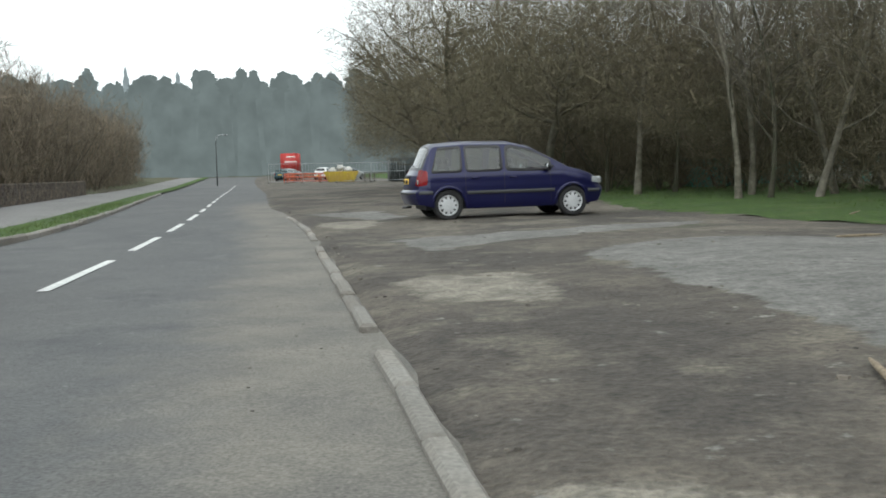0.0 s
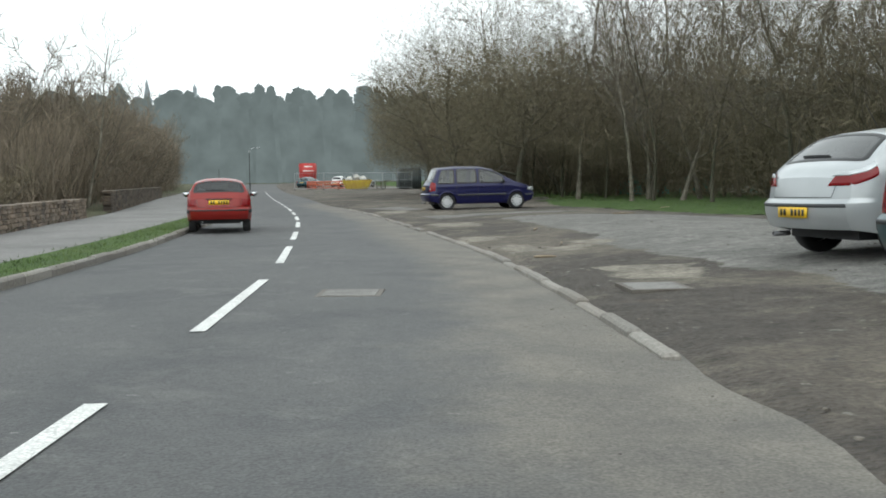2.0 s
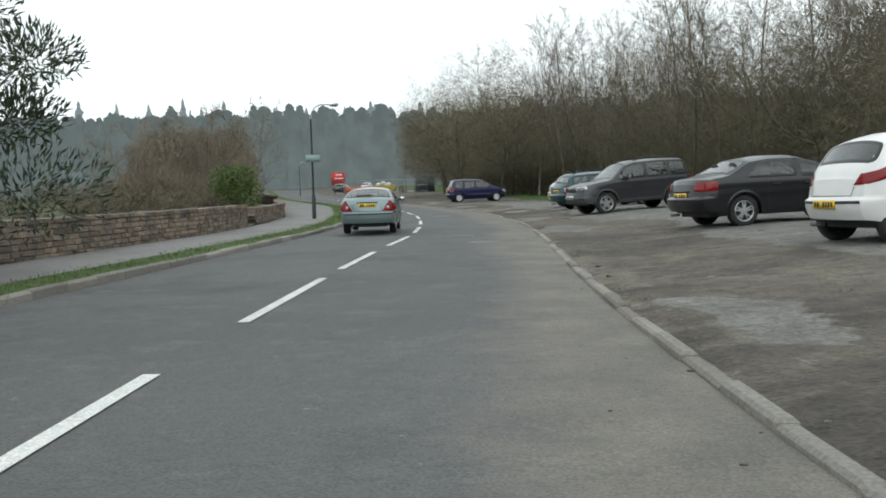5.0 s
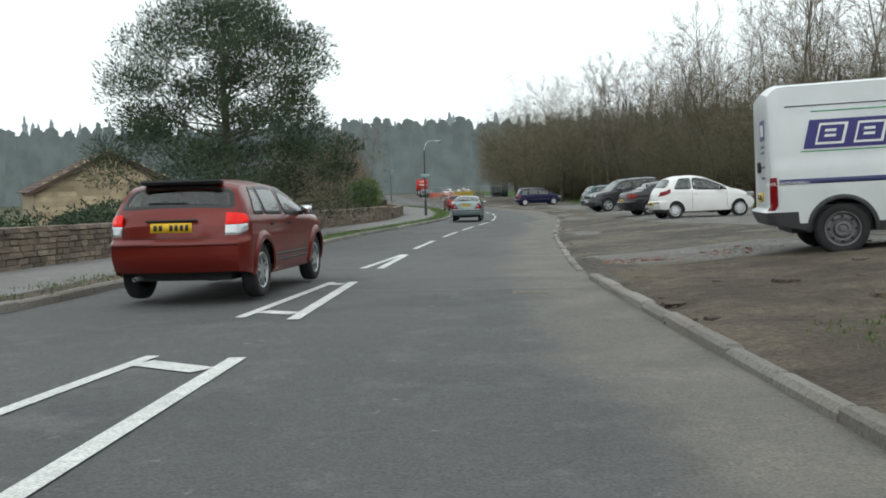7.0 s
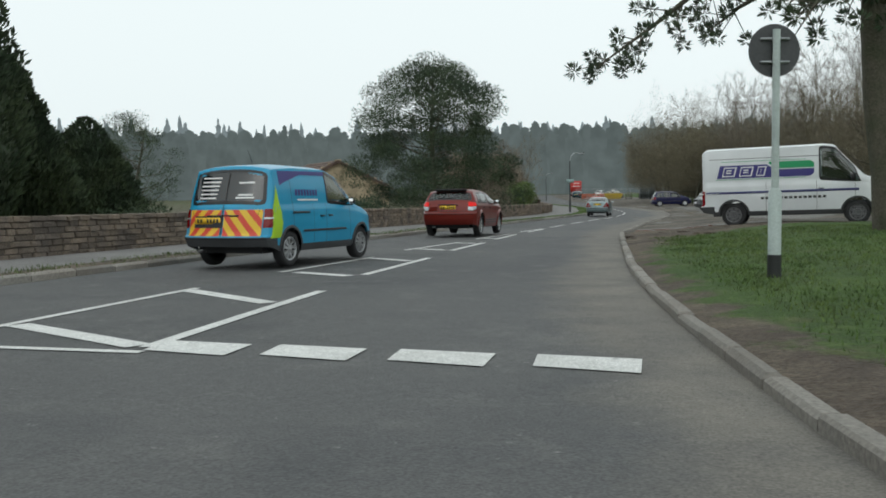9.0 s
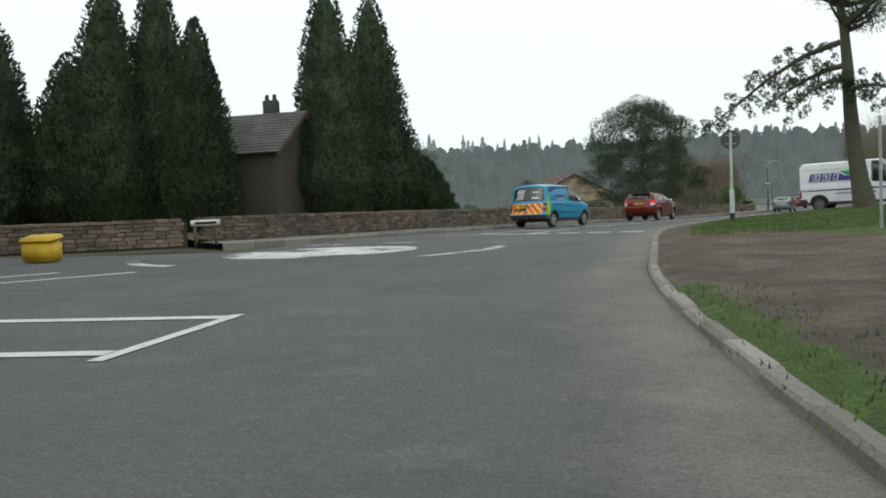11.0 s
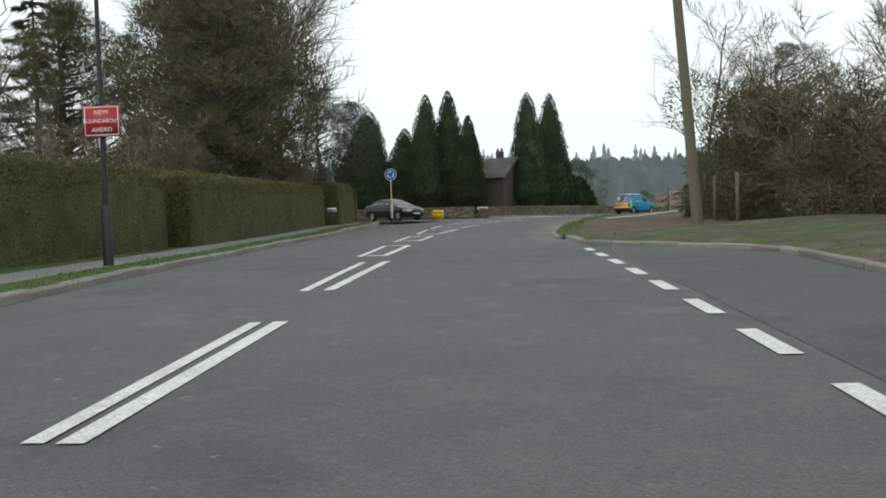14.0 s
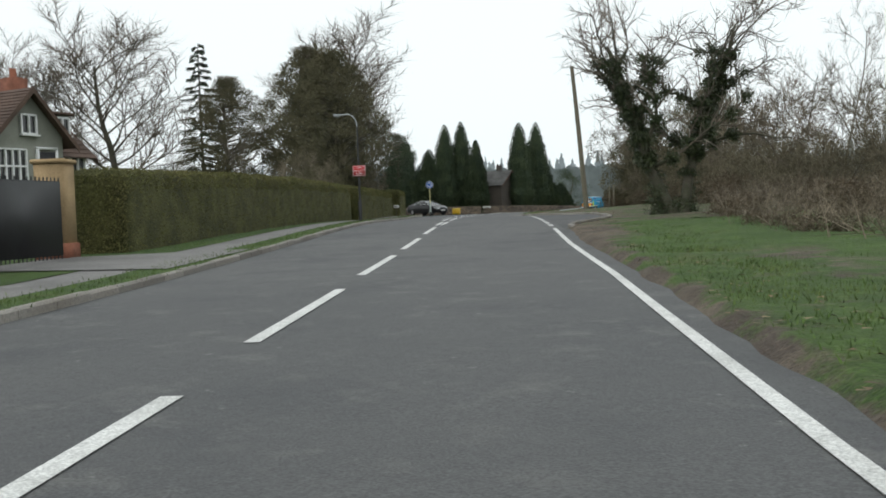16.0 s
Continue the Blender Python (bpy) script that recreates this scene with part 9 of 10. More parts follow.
def gabled(name, m, w, depth, eave, ridge, wall_mat, roof_mat, label, over=0.3, rows=14, category="house"):
    """A gabled block: gable front at y = 0 looking to -y."""
    root = thing(name, m, label, category)
    v = [(-w / 2, 0, -0.6), (w / 2, 0, -0.6), (w / 2, 0, eave), (0, 0, ridge), (-w / 2, 0, eave), (-w / 2, depth, -0.6), (w / 2, depth, -0.6), (w / 2, depth, eave), (0, depth, ridge), (-w / 2, depth, eave)]
    obj("wall", v, [(0, 1, 2, 3, 4), (6, 5, 9, 8, 7), (1, 6, 7, 2), (5, 0, 4, 9)], wall_mat, False, root)
    k = (ridge - eave) / (w / 2)
    for sgn in (1, -1):
        e0, e1 = (sgn * (w / 2 + over), -over, eave - k * over + 0.06), (sgn * (w / 2 + over), depth + over, eave - k * over + 0.06)
        r0, r1 = (0, -over, ridge + 0.06), (0, depth + over, ridge + 0.06)
        tiled_slope(*((e0, e1, r1, r0) if sgn > 0 else (e1, e0, r0, r1)), roof_mat, root, rows)
        # barge board along the gable
        bv = [(sgn * (w / 2 + over), -over - 0.02, eave - k * over - 0.12), (sgn * (w / 2 + over), -over - 0.02, eave - k * over + 0.07), (0, -over - 0.02, ridge + 0.07), (0, -over - 0.02, ridge - 0.14)]
        bv += [(x, y + 0.04, z) for x, y, z in bv]
        obj("barge_board", bv, [(0, 1, 2, 3), (7, 6, 5, 4), (0, 3, 7, 4), (1, 5, 6, 2)], ROOF, False, root)
    return root


def stone_courses(root, w, eave, ridge, course, mat, z0=-0.2):
    """Coursed stones proud of a gable front, each a part."""
    rng = random.Random(4)
    me = stone_mesh("stone", 1, 1, 1, 0.04, mat)
    z, n = z0, 0
    while z < ridge - 0.1 and n < 300:
        half = w / 2 if z < eave else w / 2 * (ridge - z) / (ridge - eave)
        x = -half + 0.04
        while x < half - 0.15:
            ln = min(rng.uniform(0.5, 1.1), half - x)
            if n < 300:
                o = new("stone", me)
                o.parent = root
                o.matrix_basis = pose(x + ln / 2, -0.02, z + course / 2) @ Matrix.Diagonal((ln - 0.02, 0.09, course - 0.02, 1))
                n += 1
            x += ln
        z += course


barn = gabled("stone_building", pose(-20.3, -21.6, 0.35, 0, 0, 34), 7.4, 14, 2.2, 4.1, PALE_STONE, ROOF, "single-storey pale stone building with a low gable", rows=10, category="building")
stone_courses(barn, 7.4, 2.2, 4.1, 0.26, PALE_STONE)
# the shade on the lodge is put into this darker stone colour
SHADED_STONE = material("shaded_gritstone", (0.085, 0.072, 0.058), 0.95, scale=0.6, vary=0.3, fine=28, bump=0.6, second=(0.06, 0.052, 0.045))
lodge = gabled("stone_house", pose(-10.3, -72.5, land(-10.3, -72.5), 0, 0, 104), 5.0, 8.0, 3.5, 5.1, SHADED_STONE, SLATE, "shade-darkened gritstone house with a slate roof among cypresses", rows=14)
add_box("chimney_stack", (0.42, 0.6, 1.1), (0.5, 1.6, 5.2), SHADED_STONE, lodge, 0.02)
for dy in (-0.18, 0.18):
    rod("chimney_pot", [(0.5, 1.6 + dy, 5.7), (0.5, 1.6 + dy, 6.0)], [0.10, 0.08], SHADED_STONE, lodge, 12)
villa = gabled("house", pose(26.3, -145.55, land(26.3, -145.55) - 1.3, 0, 0, 105), 2.9, 10.0, 4.95, 6.5, RENDER, ROOF, "rendered villa with gables, bay windows and tiled roof", over=0.4, rows=16)
window(villa, (0.0, -0.05, 5.0), 0.6, 0.65, 2, 1)
window(villa, (-0.72, -0.05, 3.3), 1.1, 1.15, 4, 2)
add_box("door", (0.70, 0.08, 2.0), (0.72, -0.02, 3.4), BLACK_TRIM, villa, 0.01, (0, 0, 0), "dark glazed balcony door")
for _x in (0.32, 1.12):
    add_box("door_frame", (0.10, 0.12, 2.1), (_x, -0.04, 3.45), WHITE_FRAME, villa, 0.01)
add_box("door_frame", (0.90, 0.12, 0.10), (0.72, -0.04, 4.52), WHITE_FRAME, villa, 0.01)
for _y in (1.6, 4.2):
    window(villa, (-1.5, _y, 3.3), 1.7, 1.2, 4, 2, -90)
window(villa, (2.2, 0.52, 3.15), 1.3, 1.15, 4, 2)
add_box("dormer", (1.1, 1.9, 0.85), (2.1, 1.9, 5.45), RENDER, villa, 0.02)
add_box("dormer_roof", (1.35, 2.2, 0.10), (2.1, 1.87, 5.92), ROOF, villa, 0.02)
window(villa, (2.1, 0.90, 5.15), 0.9, 0.62, 3, 1)
add_box("chimney_stack", (0.6, 0.8, 1.7), (0.9, 1.7, 6.3), BRICK, villa, 0.02)
rod("chimney_pot", [(0.9, 1.7, 7.1), (0.9, 1.7, 7.5)], [0.13, 0.11], BRICK, villa, 12)
wing = gabled("house_wing", pose(22.85, -143.47, land(26.3, -145.55) - 1.3, 0, 0, 195), 4.4, 4.2, 4.5, 6.3, RENDER, ROOF, "low tiled wing of the villa under a dormer", over=0.35, rows=12)


# ---- livery of the vans ----
NAVY, GREEN_STRIPE = plain("navy_livery", (0.035, 0.03, 0.17), 0.45), plain("green_livery", (0.01, 0.27, 0.10), 0.45)
LIME, HI_RED, HI_YELLOW = plain("lime_livery", (0.36, 0.58, 0.02), 0.45), plain("red_reflective_stripe", (0.62, 0.06, 0.03), 0.4), plain("yellow_reflective_stripe", (0.75, 0.48, 0.03), 0.4)


def decal(parent, name, points, mat, label="", out=0.006, s=-1):
    """A painted shape on a van's flank (s = -1: the right one), following its surface; points of an outline in (x, z)."""
    flank_y, warp, _ = SURFACES[parent.name]
    pts = np.array(points, float)
    cols = sorted(set(np.round(pts[:, 0], 4)) | set(np.round(np.arange(pts[:, 0].min(), pts[:, 0].max(), 0.06), 4)))
    nxt = np.roll(pts, -1, axis=0)
    grid = []
    for x in cols:
        x_ = min(max(x, pts[:, 0].min() + 1e-4), pts[:, 0].max() - 1e-4)
        zs = []
        for (xa, za), (xb, zb) in zip(pts, nxt):
            if (xa - x_) * (xb - x_) <= 0 and xa != xb:
                zs.append(za + (zb - za) * (x_ - xa) / (xb - xa))
        z0, z1 = min(zs), max(zs)
        grid.append([(x, s * (float(flank_y(x, z)) + out), z) for z in np.linspace(z0, z1, 8)])
    f = [(j * 8 + k, (j + 1) * 8 + k, (j + 1) * 8 + k + 1, j * 8 + k + 1) for j in range(len(grid) - 1) for k in range(7)]
    return obj(name, warp([q for col in grid for q in col]), f, mat, True, parent, label=label)


def tail_decal(parent, name, points, mat, label="", out=0.006, within=(-9, 9)):
    """A painted shape on a van's tail: an outline in (y, z)."""
    _, warp, (fine, zt, dims) = SURFACES[parent.name]
    top0 = float(zt[0])
    pts = np.array(points, float)
    rows = np.linspace(pts[:, 1].min() + 1e-4, pts[:, 1].max() - 1e-4, 9)
    nxt = np.roll(pts, -1, axis=0)
    grid = []
    for z in rows:
        ys = [ya + (yb - ya) * (z - za) / (zb - za) for (ya, za), (yb, zb) in zip(pts, nxt) if (za - z) * (zb - z) <= 0 and za != zb]
        ys = [min(within[1], max(within[0], y)) for y in ys]
        x = -out if z < top0 else float(np.interp(z, zt[:60], fine[:60])) - out * 1.6
        grid.append([(x, y, z) for y in np.linspace(max(ys), min(ys), 7)])
    f = [(j * 7 + k, j * 7 + k + 1, (j + 1) * 7 + k + 1, (j + 1) * 7 + k) for j in range(len(grid) - 1) for k in range(6)]
    return obj(name, warp([q for row in grid for q in row]), f, mat, True, parent, label=label)


def slanted(x0, x1, z0, z1, slant):
    return [(x0, z0), (x0 + slant, z1), (x1 + slant, z1), (x1, z0)]


decal(van, "livery_panel", [(0.50, 1.42), (0.60, 1.80), (1.92, 1.80), (2.16, 1.64), (3.22, 1.64), (3.22, 1.50), (3.10, 1.42)], NAVY, "navy blue painted panel")
decal(van, "livery_band", [(1.98, 1.82), (2.22, 1.67), (3.22, 1.67), (3.22, 1.80), (3.12, 1.87), (1.98, 1.87)], GREEN_STRIPE, "green painted band", 0.008)
for x0, x1 in ((0.66, 1.02), (1.14, 1.50), (1.62, 1.86)):
    decal(van, "livery_mark", slanted(x0, x1, 1.47, 1.75, 0.07), WHITE_INK, "white outlined angular mark", 0.010)
    decal(van, "livery_mark", slanted(x0 + 0.03, x1 - 0.03, 1.50, 1.72, 0.056), NAVY, "", 0.013)
    decal(van, "livery_mark", slanted(x0 + 0.12, x1 - 0.10, 1.565, 1.60, 0.01), WHITE_INK, "", 0.016)
    decal(van, "livery_mark", slanted(x0 + 0.13, x1 - 0.09, 1.635, 1.67, 0.01), WHITE_INK, "", 0.016)
for z in (1.38, 1.905):
    decal(van, "livery_line", [(0.46 if z < 1.5 else 0.62, z), (0.46 if z < 1.5 else 0.62, z + 0.014), (3.0, z + 0.014), (3.0, z)], GREEN_STRIPE)
# the crease's shade is laid on as a flat dark strip
decal(van, "crease_shade", [(0.25, 1.985), (0.25, 2.0), (3.9, 2.0), (3.9, 1.985)], GREY_TRIM, "dark strip painted as the shade of a body crease")
for k in range(14):
    decal(van, "lettering_bar", [(1.75 + 0.13 * k, 0.78), (1.75 + 0.13 * k, 0.85), (1.84 + 0.13 * k, 0.85), (1.84 + 0.13 * k, 0.78)], PLATE_INK)
_fl, _wp, _ = SURFACES["panel_van"]
lettering("CIVIL ENGINEERING", 0.062, WHITE_INK, van, pose(0.30, -float(_fl(1.0, 0.99)) - 0.020, 0.972, 90, 0, 0))
tail_decal(van, "livery_panel", [(-0.62, 1.58), (-0.62, 1.86), (-0.12, 1.86), (-0.12, 1.58)], NAVY, "navy blue painted panel")
tail_decal(van, "livery_mark", [(-0.54, 1.64), (-0.50, 1.80), (-0.22, 1.80), (-0.24, 1.64)], WHITE_INK, "", 0.010)
tail_decal(van, "door_gap", [(-0.006, 0.62), (-0.006, 2.15), (0.006, 2.15), (0.006, 0.62)], PLATE_INK)
for z in (1.48, 1.40, 1.20, 1.05):
    tail_decal(van, "lettering_bar", [(-0.58, z), (-0.58, z + 0.03), (-0.16, z + 0.03), (-0.16, z)], NAVY)
for y in (0.09, -0.09):
    add_box("door_handle", (0.03, 0.05, 0.16), (0.055, y, 1.22), BLACK_TRIM, van, 0.01)
# sky-blue van: lime flash on the flank, chevrons on the rear doors, lettering bars
decal(gasvan, "livery_flash", [(0.09, 0.52), (0.09, 1.02), (0.38, 1.44), (0.55, 1.05), (0.60, 0.78), (0.56, 0.60), (0.52, 0.52)], LIME, "lime green flash")
decal(gasvan, "livery_band", [(0.62, 1.42), (0.64, 1.68), (2.25, 1.70), (2.25, 1.62), (1.35, 1.62), (0.80, 1.48)], NAVY, "dark blue flash under the roof")
for k in range(8):
    decal(gasvan, "lettering_bar", [(1.12 + 0.10 * k, 1.25), (1.12 + 0.10 * k, 1.36), (1.19 + 0.10 * k, 1.36), (1.19 + 0.10 * k, 1.25)], NAVY)
decal(gasvan, "lettering_bar", [(1.18, 1.16), (1.18, 1.19), (1.90, 1.19), (1.90, 1.16)], WHITE_INK)
decal(gasvan, "door_gap", [(0.98, 0.60), (0.98, 1.60), (0.99, 1.60), (0.99, 0.60)], PLATE_INK)
for side in (1, -1):
    tail_decal(gasvan, "chevron_panel", [(side * 0.03, 0.56), (side * 0.03, 1.01), (side * 0.74, 1.01), (side * 0.74, 0.56)], HI_YELLOW, "yellow reflective panel")
    for k in range(5):
        y0 = -0.36 + 0.27 * k
        tail_decal(gasvan, "chevron", [(side * (y0 + 0.40), 0.56), (side * (y0 + 0.53), 0.56), (side * (y0 + 0.13), 1.01), (side * y0, 1.01)], HI_RED, "red reflective stripe", 0.010, (0.03, 0.74) if side > 0 else (-0.74, -0.03))
# the recess is drawn as a flat dark decal on the doors
tail_decal(gasvan, "plate_recess", [(-0.02, 0.70), (-0.02, 0.90), (0.60, 0.90), (0.60, 0.70)], CABIN, "dark recess round the number plate", 0.012)
tail_decal(gasvan, "door_gap", [(-0.006, 0.50), (-0.006, 1.66), (0.006, 1.66), (0.006, 0.50)], PLATE_INK, "", 0.018)
for k in range(6):
    tail_decal(gasvan, "lettering_bar", [(0.20 - 0.01 * k, 1.20 + 0.07 * k), (0.20 - 0.01 * k, 1.225 + 0.07 * k), (0.56, 1.225 + 0.07 * k), (0.56, 1.20 + 0.07 * k)], WHITE_INK, "", 0.014)
for z, y0, y1 in ((1.20, -0.55, -0.20), (1.25, -0.52, -0.24), (1.46, -0.52, -0.22)):
    tail_decal(gasvan, "lettering_bar", [(y0, z), (y0, z + 0.03), (y1, z + 0.03), (y1, z)], WHITE_INK, "", 0.014)


# ---- the compound at the far end of the car park ----
RED_BODY = material("faded_red_lorry_paint", (0.42, 0.035, 0.03), 0.5, scale=0.8, vary=0.12, fine=60, bump=0.0)
ORANGE_PLASTIC = material("orange_red_plastic", (0.50, 0.10, 0.04), 0.6, scale=0.5, vary=0.2, fine=40)
SKIP_YELLOW = material("scuffed_yellow_steel", (0.50, 0.38, 0.03), 0.6, scale=0.5, vary=0.25, fine=40, second=(0.36, 0.24, 0.05))
CONTAINER = material("dark_green_grey_steel", (0.045, 0.055, 0.055), 0.6, scale=0.6, vary=0.2, fine=40)
SACK = material("white_woven_sack", (0.55, 0.54, 0.50), 0.9, scale=0.4, vary=0.2, fine=40)
TARP = material("green_blue_tarpaulin", (0.03, 0.17, 0.14), 0.6, scale=0.5, vary=0.3, fine=20)

lorry = thing("lorry", pose(-29.0, 135.0, land(-29, 135), 0, 0, 8), "red box lorry parked at the end of the car park", "lorry")
add_box("box_body", (2.5, 5.4, 2.5), (0, 1.2, 2.25), RED_BODY, lorry, 0.06)
add_box("cab", (2.3, 1.7, 1.9), (0, 5.0, 1.55), RED_BODY, lorry, 0.15)
add_box("chassis", (2.2, 6.6, 0.3), (0, 2.2, 0.82), BLACK_TRIM, lorry, 0.03)
add_box("rear_bar", (2.3, 0.1, 0.16), (0, -1.55, 0.6), GALV, lorry, 0.02)
for z, w in ((3.0, 1.3), (2.3, 1.7)):
    add_box("pale_stripe", (w, 0.02, 0.16), (0.2, -1.512, z), WHITE_PLATE, lorry, 0.004)
for y in (0.2, 4.6):
    for sgn in (1, -1):
        wheel(lorry, (sgn * 1.05, y, 0.46), 0.46, sgn, "steel", 0.26)
for ob in [q for q in lorry.children if q.name.startswith("wheel")]:
    ob.rotation_euler = (0, 0, radians(90))

FAR_CARS = "cars parked at the far end"
for key, x, y, turn in (("hatchback", -26.6, 119.0, 75), ("silver_car", -25.8, 114.8, 78), ("estate_car", -25.0, 110.4, 80), ("small_hatchback", -21.0, 113.5, 70), ("hatchback", -18.2, 111.5, 62)):
    o = copy_thing(CARS[key], pose(x, y, land(x, y) + 0.04, 0, 0, turn))
    tagged(o, {"hatchback": "silver hatchback in the far row of cars", "silver_car": "pale silver car in the far row", "estate_car": "teal estate car in the far row", "small_hatchback": "small white car behind site barriers"}[key], "car", FAR_CARS)


def barrier(x, y, turn):
    root = thing("site_barrier", pose(x, y, land(x, y) + 0.04, 0, 0, turn), "orange red plastic site barrier", "barrier", "plastic site barriers")
    for sx in (-0.95, 0.95):
        add_box("upright", (0.08, 0.06, 1.0), (sx, 0, 0.52), ORANGE_PLASTIC, root, 0.015)
        add_box("foot", (0.12, 0.55, 0.06), (sx, 0, 0.03), BLACK_TRIM, root, 0.015)
    for z in (0.2, 0.62, 0.95):
        add_box("rail", (1.9, 0.05, 0.13), (0, 0, z), ORANGE_PLASTIC, root, 0.015)
    for k in range(7):
        add_box("slat", (0.05, 0.03, 0.70), (-0.75 + 0.25 * k, 0, 0.55), ORANGE_PLASTIC, root, 0.01)
    return root


for x, y, a in ((-20.9, 98.6, 12), (-18.9, 98.2, -6), (-17.0, 97.6, 8), (-21.6, 100.6, 80)):
    barrier(x, y, a)

skip = thing("skip", pose(-15.6, 97.2, land(-15.6, 97.2) + 0.04, 0, 0, 6), "yellow steel skip heaped with white sacks", "skip")
_v = [(-1.3, -0.8, 0.1), (1.3, -0.8, 0.1), (1.3, 0.8, 0.1), (-1.3, 0.8, 0.1), (-1.8, -0.9, 1.15), (1.8, -0.9, 1.15), (1.8, 0.9, 1.15), (-1.8, 0.9, 1.15), (-1.72, -0.83, 1.15), (1.72, -0.83, 1.15), (1.72, 0.83, 1.15), (-1.72, 0.83, 1.15), (-1.24, -0.75, 0.16), (1.24, -0.75, 0.16), (1.24, 0.75, 0.16), (-1.24, 0.75, 0.16)]
_f = [(3, 2, 1, 0), (12, 13, 14, 15)] + [(k, (k + 1) % 4, 4 + (k + 1) % 4, 4 + k) for k in range(4)] + [(4 + k, 4 + (k + 1) % 4, 8 + (k + 1) % 4, 8 + k) for k in range(4)] + [(8 + k, 8 + (k + 1) % 4, 12 + (k + 1) % 4, 12 + k) for k in range(4)]
obj("tub", _v, _f, SKIP_YELLOW, False, skip)
for k in range(5):
    add_box("rib", (0.07, 0.05, 1.0), (-1.2 + 0.6 * k, -0.89, 0.62), SKIP_YELLOW, skip, 0.01)
for x, z, a in ((-0.9, 1.25, 20), (-0.1, 1.5, -15), (0.7, 1.3, 35)):
    add_box("sack", (0.85, 0.7, 0.6), (x, 0.05, z), SACK, skip, 0.2, (8, -6, a))

pallets = thing("pallet_stack", pose(-12.9, 98.8, land(-12.9, 98.8) + 0.04, 0, 0, 10), "stack of weathered pallets and timber", "pallet")
for k in range(6):
    for j in range(5):
        add_box("board", (1.2, 0.14, 0.03), (0, -0.45 + 0.22 * j, 0.13 + 0.16 * k), OLD_WOOD, pallets, 0.004, (0, 0, 3 * math.sin(k * 2.1)))
    for j in (-0.5, 0, 0.5):
        add_box("bearer", (0.1, 1.0, 0.1), (j, 0, 0.06 + 0.16 * k), OLD_WOOD, pallets, 0.004, (0, 0, 3 * math.sin(k * 2.1)))

box = thing("site_container", pose(-9.6, 99.5, land(-9.6, 99.5) + 0.04, 0, 0, 12), "dark steel site container", "container")
add_box("shell", (2.6, 4.0, 2.4), (0, 0, 1.25), CONTAINER, box, 0.03)
for k in range(11):
    add_box("rib", (0.08, 0.05, 2.2), (-1.2 + 0.24 * k, -2.02, 1.25), CONTAINER, box, 0.01)

# welded mesh fence panels round the compound
fence = thing("mesh_fence", pose(-16.0, 96.4, land(-16, 96.4) + 0.04, 0, 0, 3), "grey welded mesh site fence in block feet", "fence")
for k in range(4):
    x0 = -6.9 + 3.5 * k
    for x in (x0, x0 + 3.4):
        rod("post", [(x, 0, 0.05), (x, 0, 2.0)], [0.022, 0.022], GALV, fence, 6)
        add_box("foot", (0.24, 0.6, 0.14), (x, 0, 0.07), CONCRETE, fence, 0.02)
    for z in (0.2, 1.1, 2.0):
        rod("rail", [(x0, 0, z), (x0 + 3.4, 0, z)], [0.02, 0.02], GALV, fence, 6)
    for j in range(1, 12):
        rod("wire", [(x0 + 3.4 * j / 12, 0, 0.2), (x0 + 3.4 * j / 12, 0, 2.0)], [0.008, 0.008], GALV, fence, 4)

# coloured sheets of a site deep in the wood
for x, y, w, h, a in ((10.5, 47.0, 3.0, 1.5, 20), (14.5, 49.5, 2.2, 1.3, -15), (19.5, 52, 2.5, 1.4, 5)):
    tt = thing("tarpaulin_shelter", pose(x, y, land(x, y) + 0.05, 0, 0, a), "green tarpaulin shelter among the trees", "shelter", "shelters in the wood")
    obj("sheet", [(-w / 2, -0.9, 0.0), (w / 2, -0.9, 0.05), (w / 2, 0, h), (-w / 2, 0, h * 0.94), (w / 2, 0.9, 0.05), (-w / 2, 0.9, 0), (0, -0.88, 0.1), (0, 0, h * 0.9), (0, 0.9, 0.08)], [(0, 6, 7, 3), (6, 1, 2, 7), (3, 7, 8, 5), (7, 2, 4, 8)], TARP, False, tt)
    for sx in (-w / 2, w / 2):
        rod("pole", [(sx, 0, 0), (sx, 0, h)], [0.03, 0.03], OLD_WOOD, tt, 6)
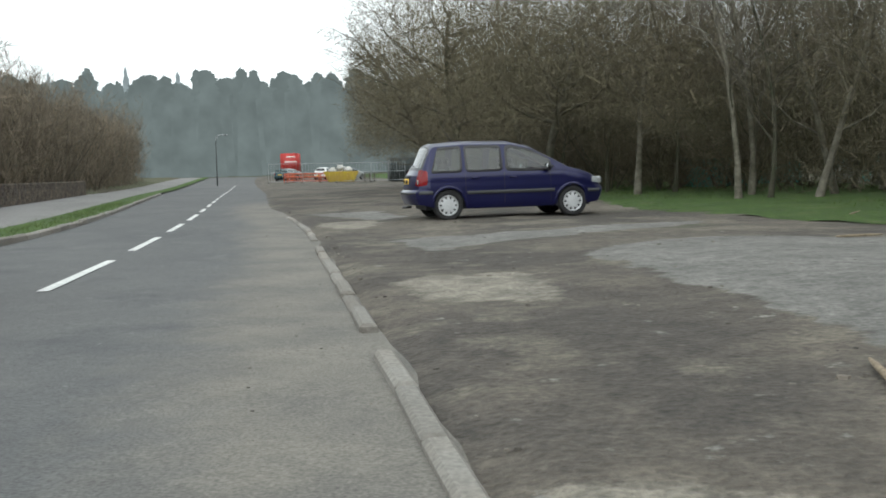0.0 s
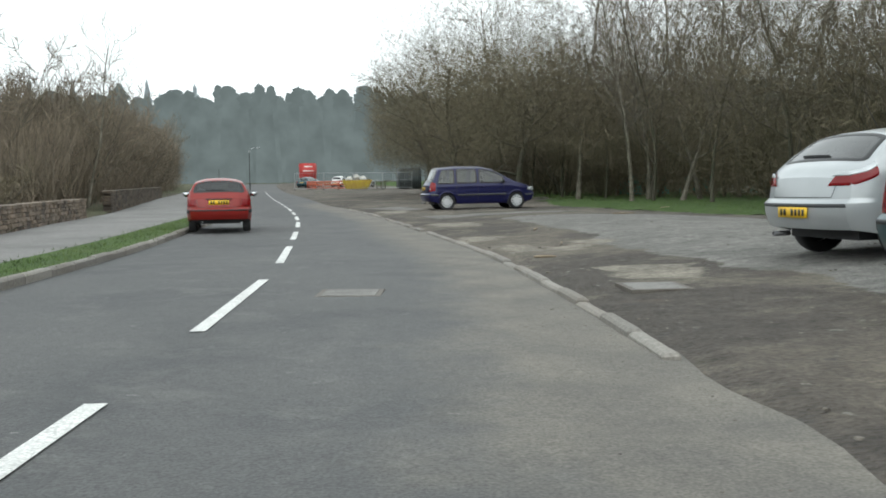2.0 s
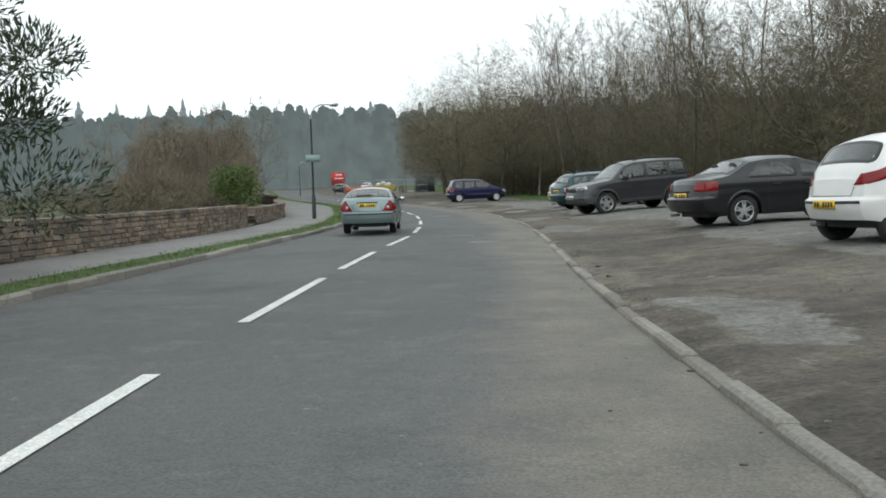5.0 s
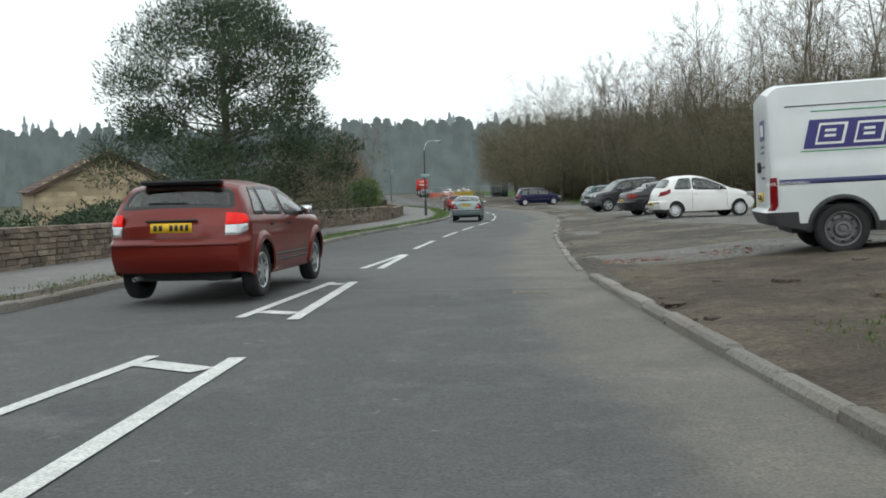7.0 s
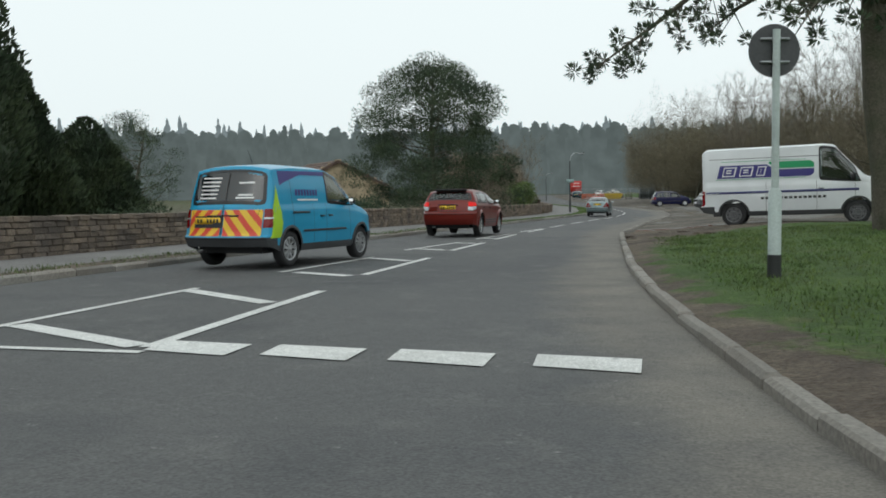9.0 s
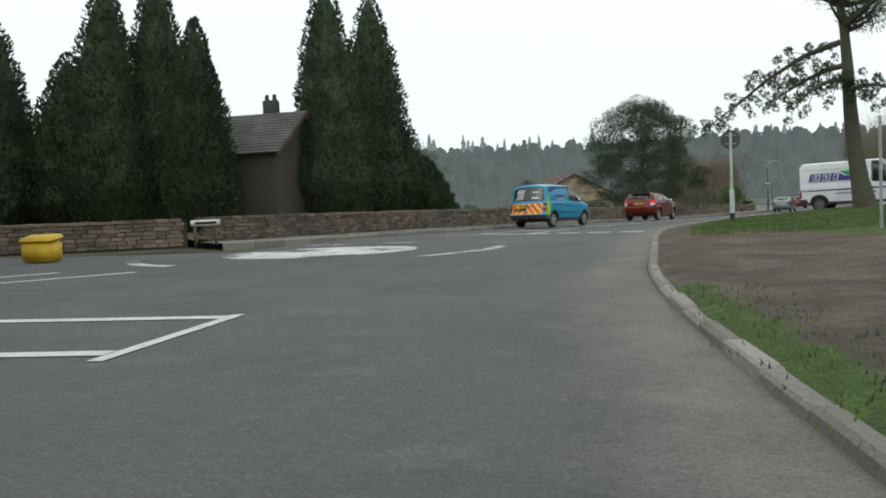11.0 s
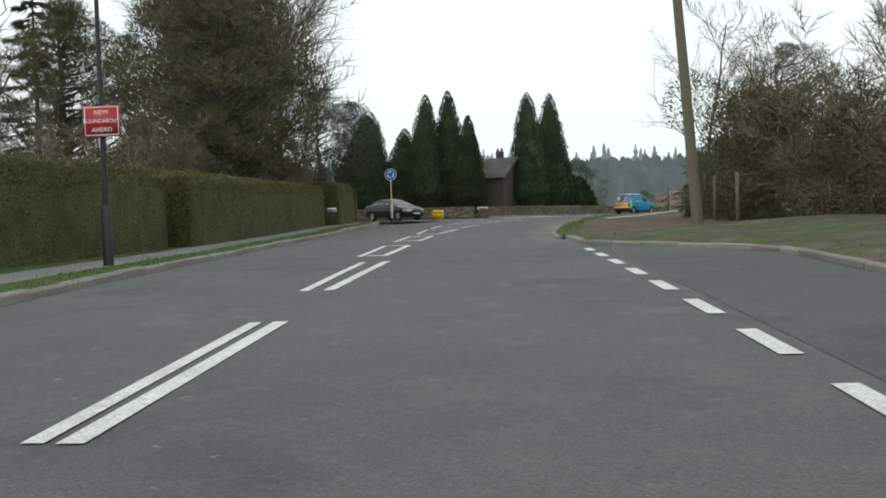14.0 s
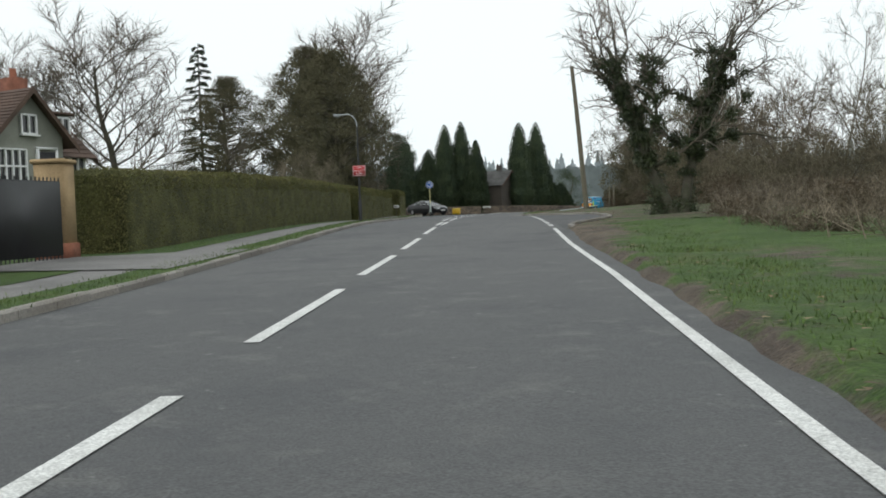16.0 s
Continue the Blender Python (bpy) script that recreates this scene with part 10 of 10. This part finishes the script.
for x, y in ((16.0, 44.0), (18.2, 45.5)):
    sk = thing("bulk_bag", pose(x, y, land(x, y) + 0.05, 0, 0, 20 * x), "white bulk bag standing among the trees", "bag", "bags in the wood")
    add_box("bag", (0.95, 0.95, 0.95), (0, 0, 0.47), SACK, sk, 0.16)
    for sx in (-0.35, 0.35):
        add_box("loop", (0.05, 0.5, 0.22), (sx, 0, 1.0), SACK, sk, 0.02)

# notice board in the scrub, barbed wire stays on the wall, a pale post in its gap
nb = thing("notice_board", pose(-25.4, 37.6, land(-25.4, 37.6), 0, 0, 38), "pale weathered notice board on two posts", "sign")
add_box("board", (1.30, 0.06, 0.85), (0, -0.05, 2.75), SACK, nb, 0.02)
add_box("header", (1.34, 0.07, 0.28), (0, -0.05, 3.38), SACK, nb, 0.02)
add_box("band", (1.2, 0.02, 0.10), (0, -0.09, 3.12), plain("dull_maroon", (0.10, 0.03, 0.035), 0.6), nb, 0.005)
add_box("lettering_bar", (0.5, 0.015, 0.30), (0.1, -0.085, 2.72), GREY_TRIM, nb, 0.004)
for sx in (-0.5, 0.5):
    add_box("post", (0.09, 0.09, 3.6), (sx, 0.03, 1.75), OLD_WOOD, nb, 0.01)
for k, y in enumerate((-33.5, -29.8, -26.6, -23.5, -19.5, -15.5)):
    i = int(np.abs(WALL_LINE[:, 1] - y).argmin())
    x = WALL_LINE[i, 0]
    st = thing("wire_stay", pose(x, y, land(x, y) + 0.62, 0, -28, 40 * k), "rusty leaning iron stay on the wall", "fence post", "iron stays along the wall")
    rod("stay", [(0, 0, 0), (0, 0, 0.55)], [0.018, 0.016], IRON, st, 6)
    rod("barb_arm", [(0, 0, 0.55), (-0.16, 0, 0.66)], [0.016, 0.012], IRON, st, 6)
for x, y, h in ((-8.9, -38.8, 1.9), (-8.6, -31.0, 1.7), (-9.4, -25.0, 1.6)):
    st = thing("fence_post", pose(x, y, land(x, y)), "thin dark fence post behind the wall", "fence post", "posts behind the wall")
    rod("post", [(0, 0, -0.1), (0.03, 0, h)], [0.035, 0.03], OLD_WOOD, st, 6)
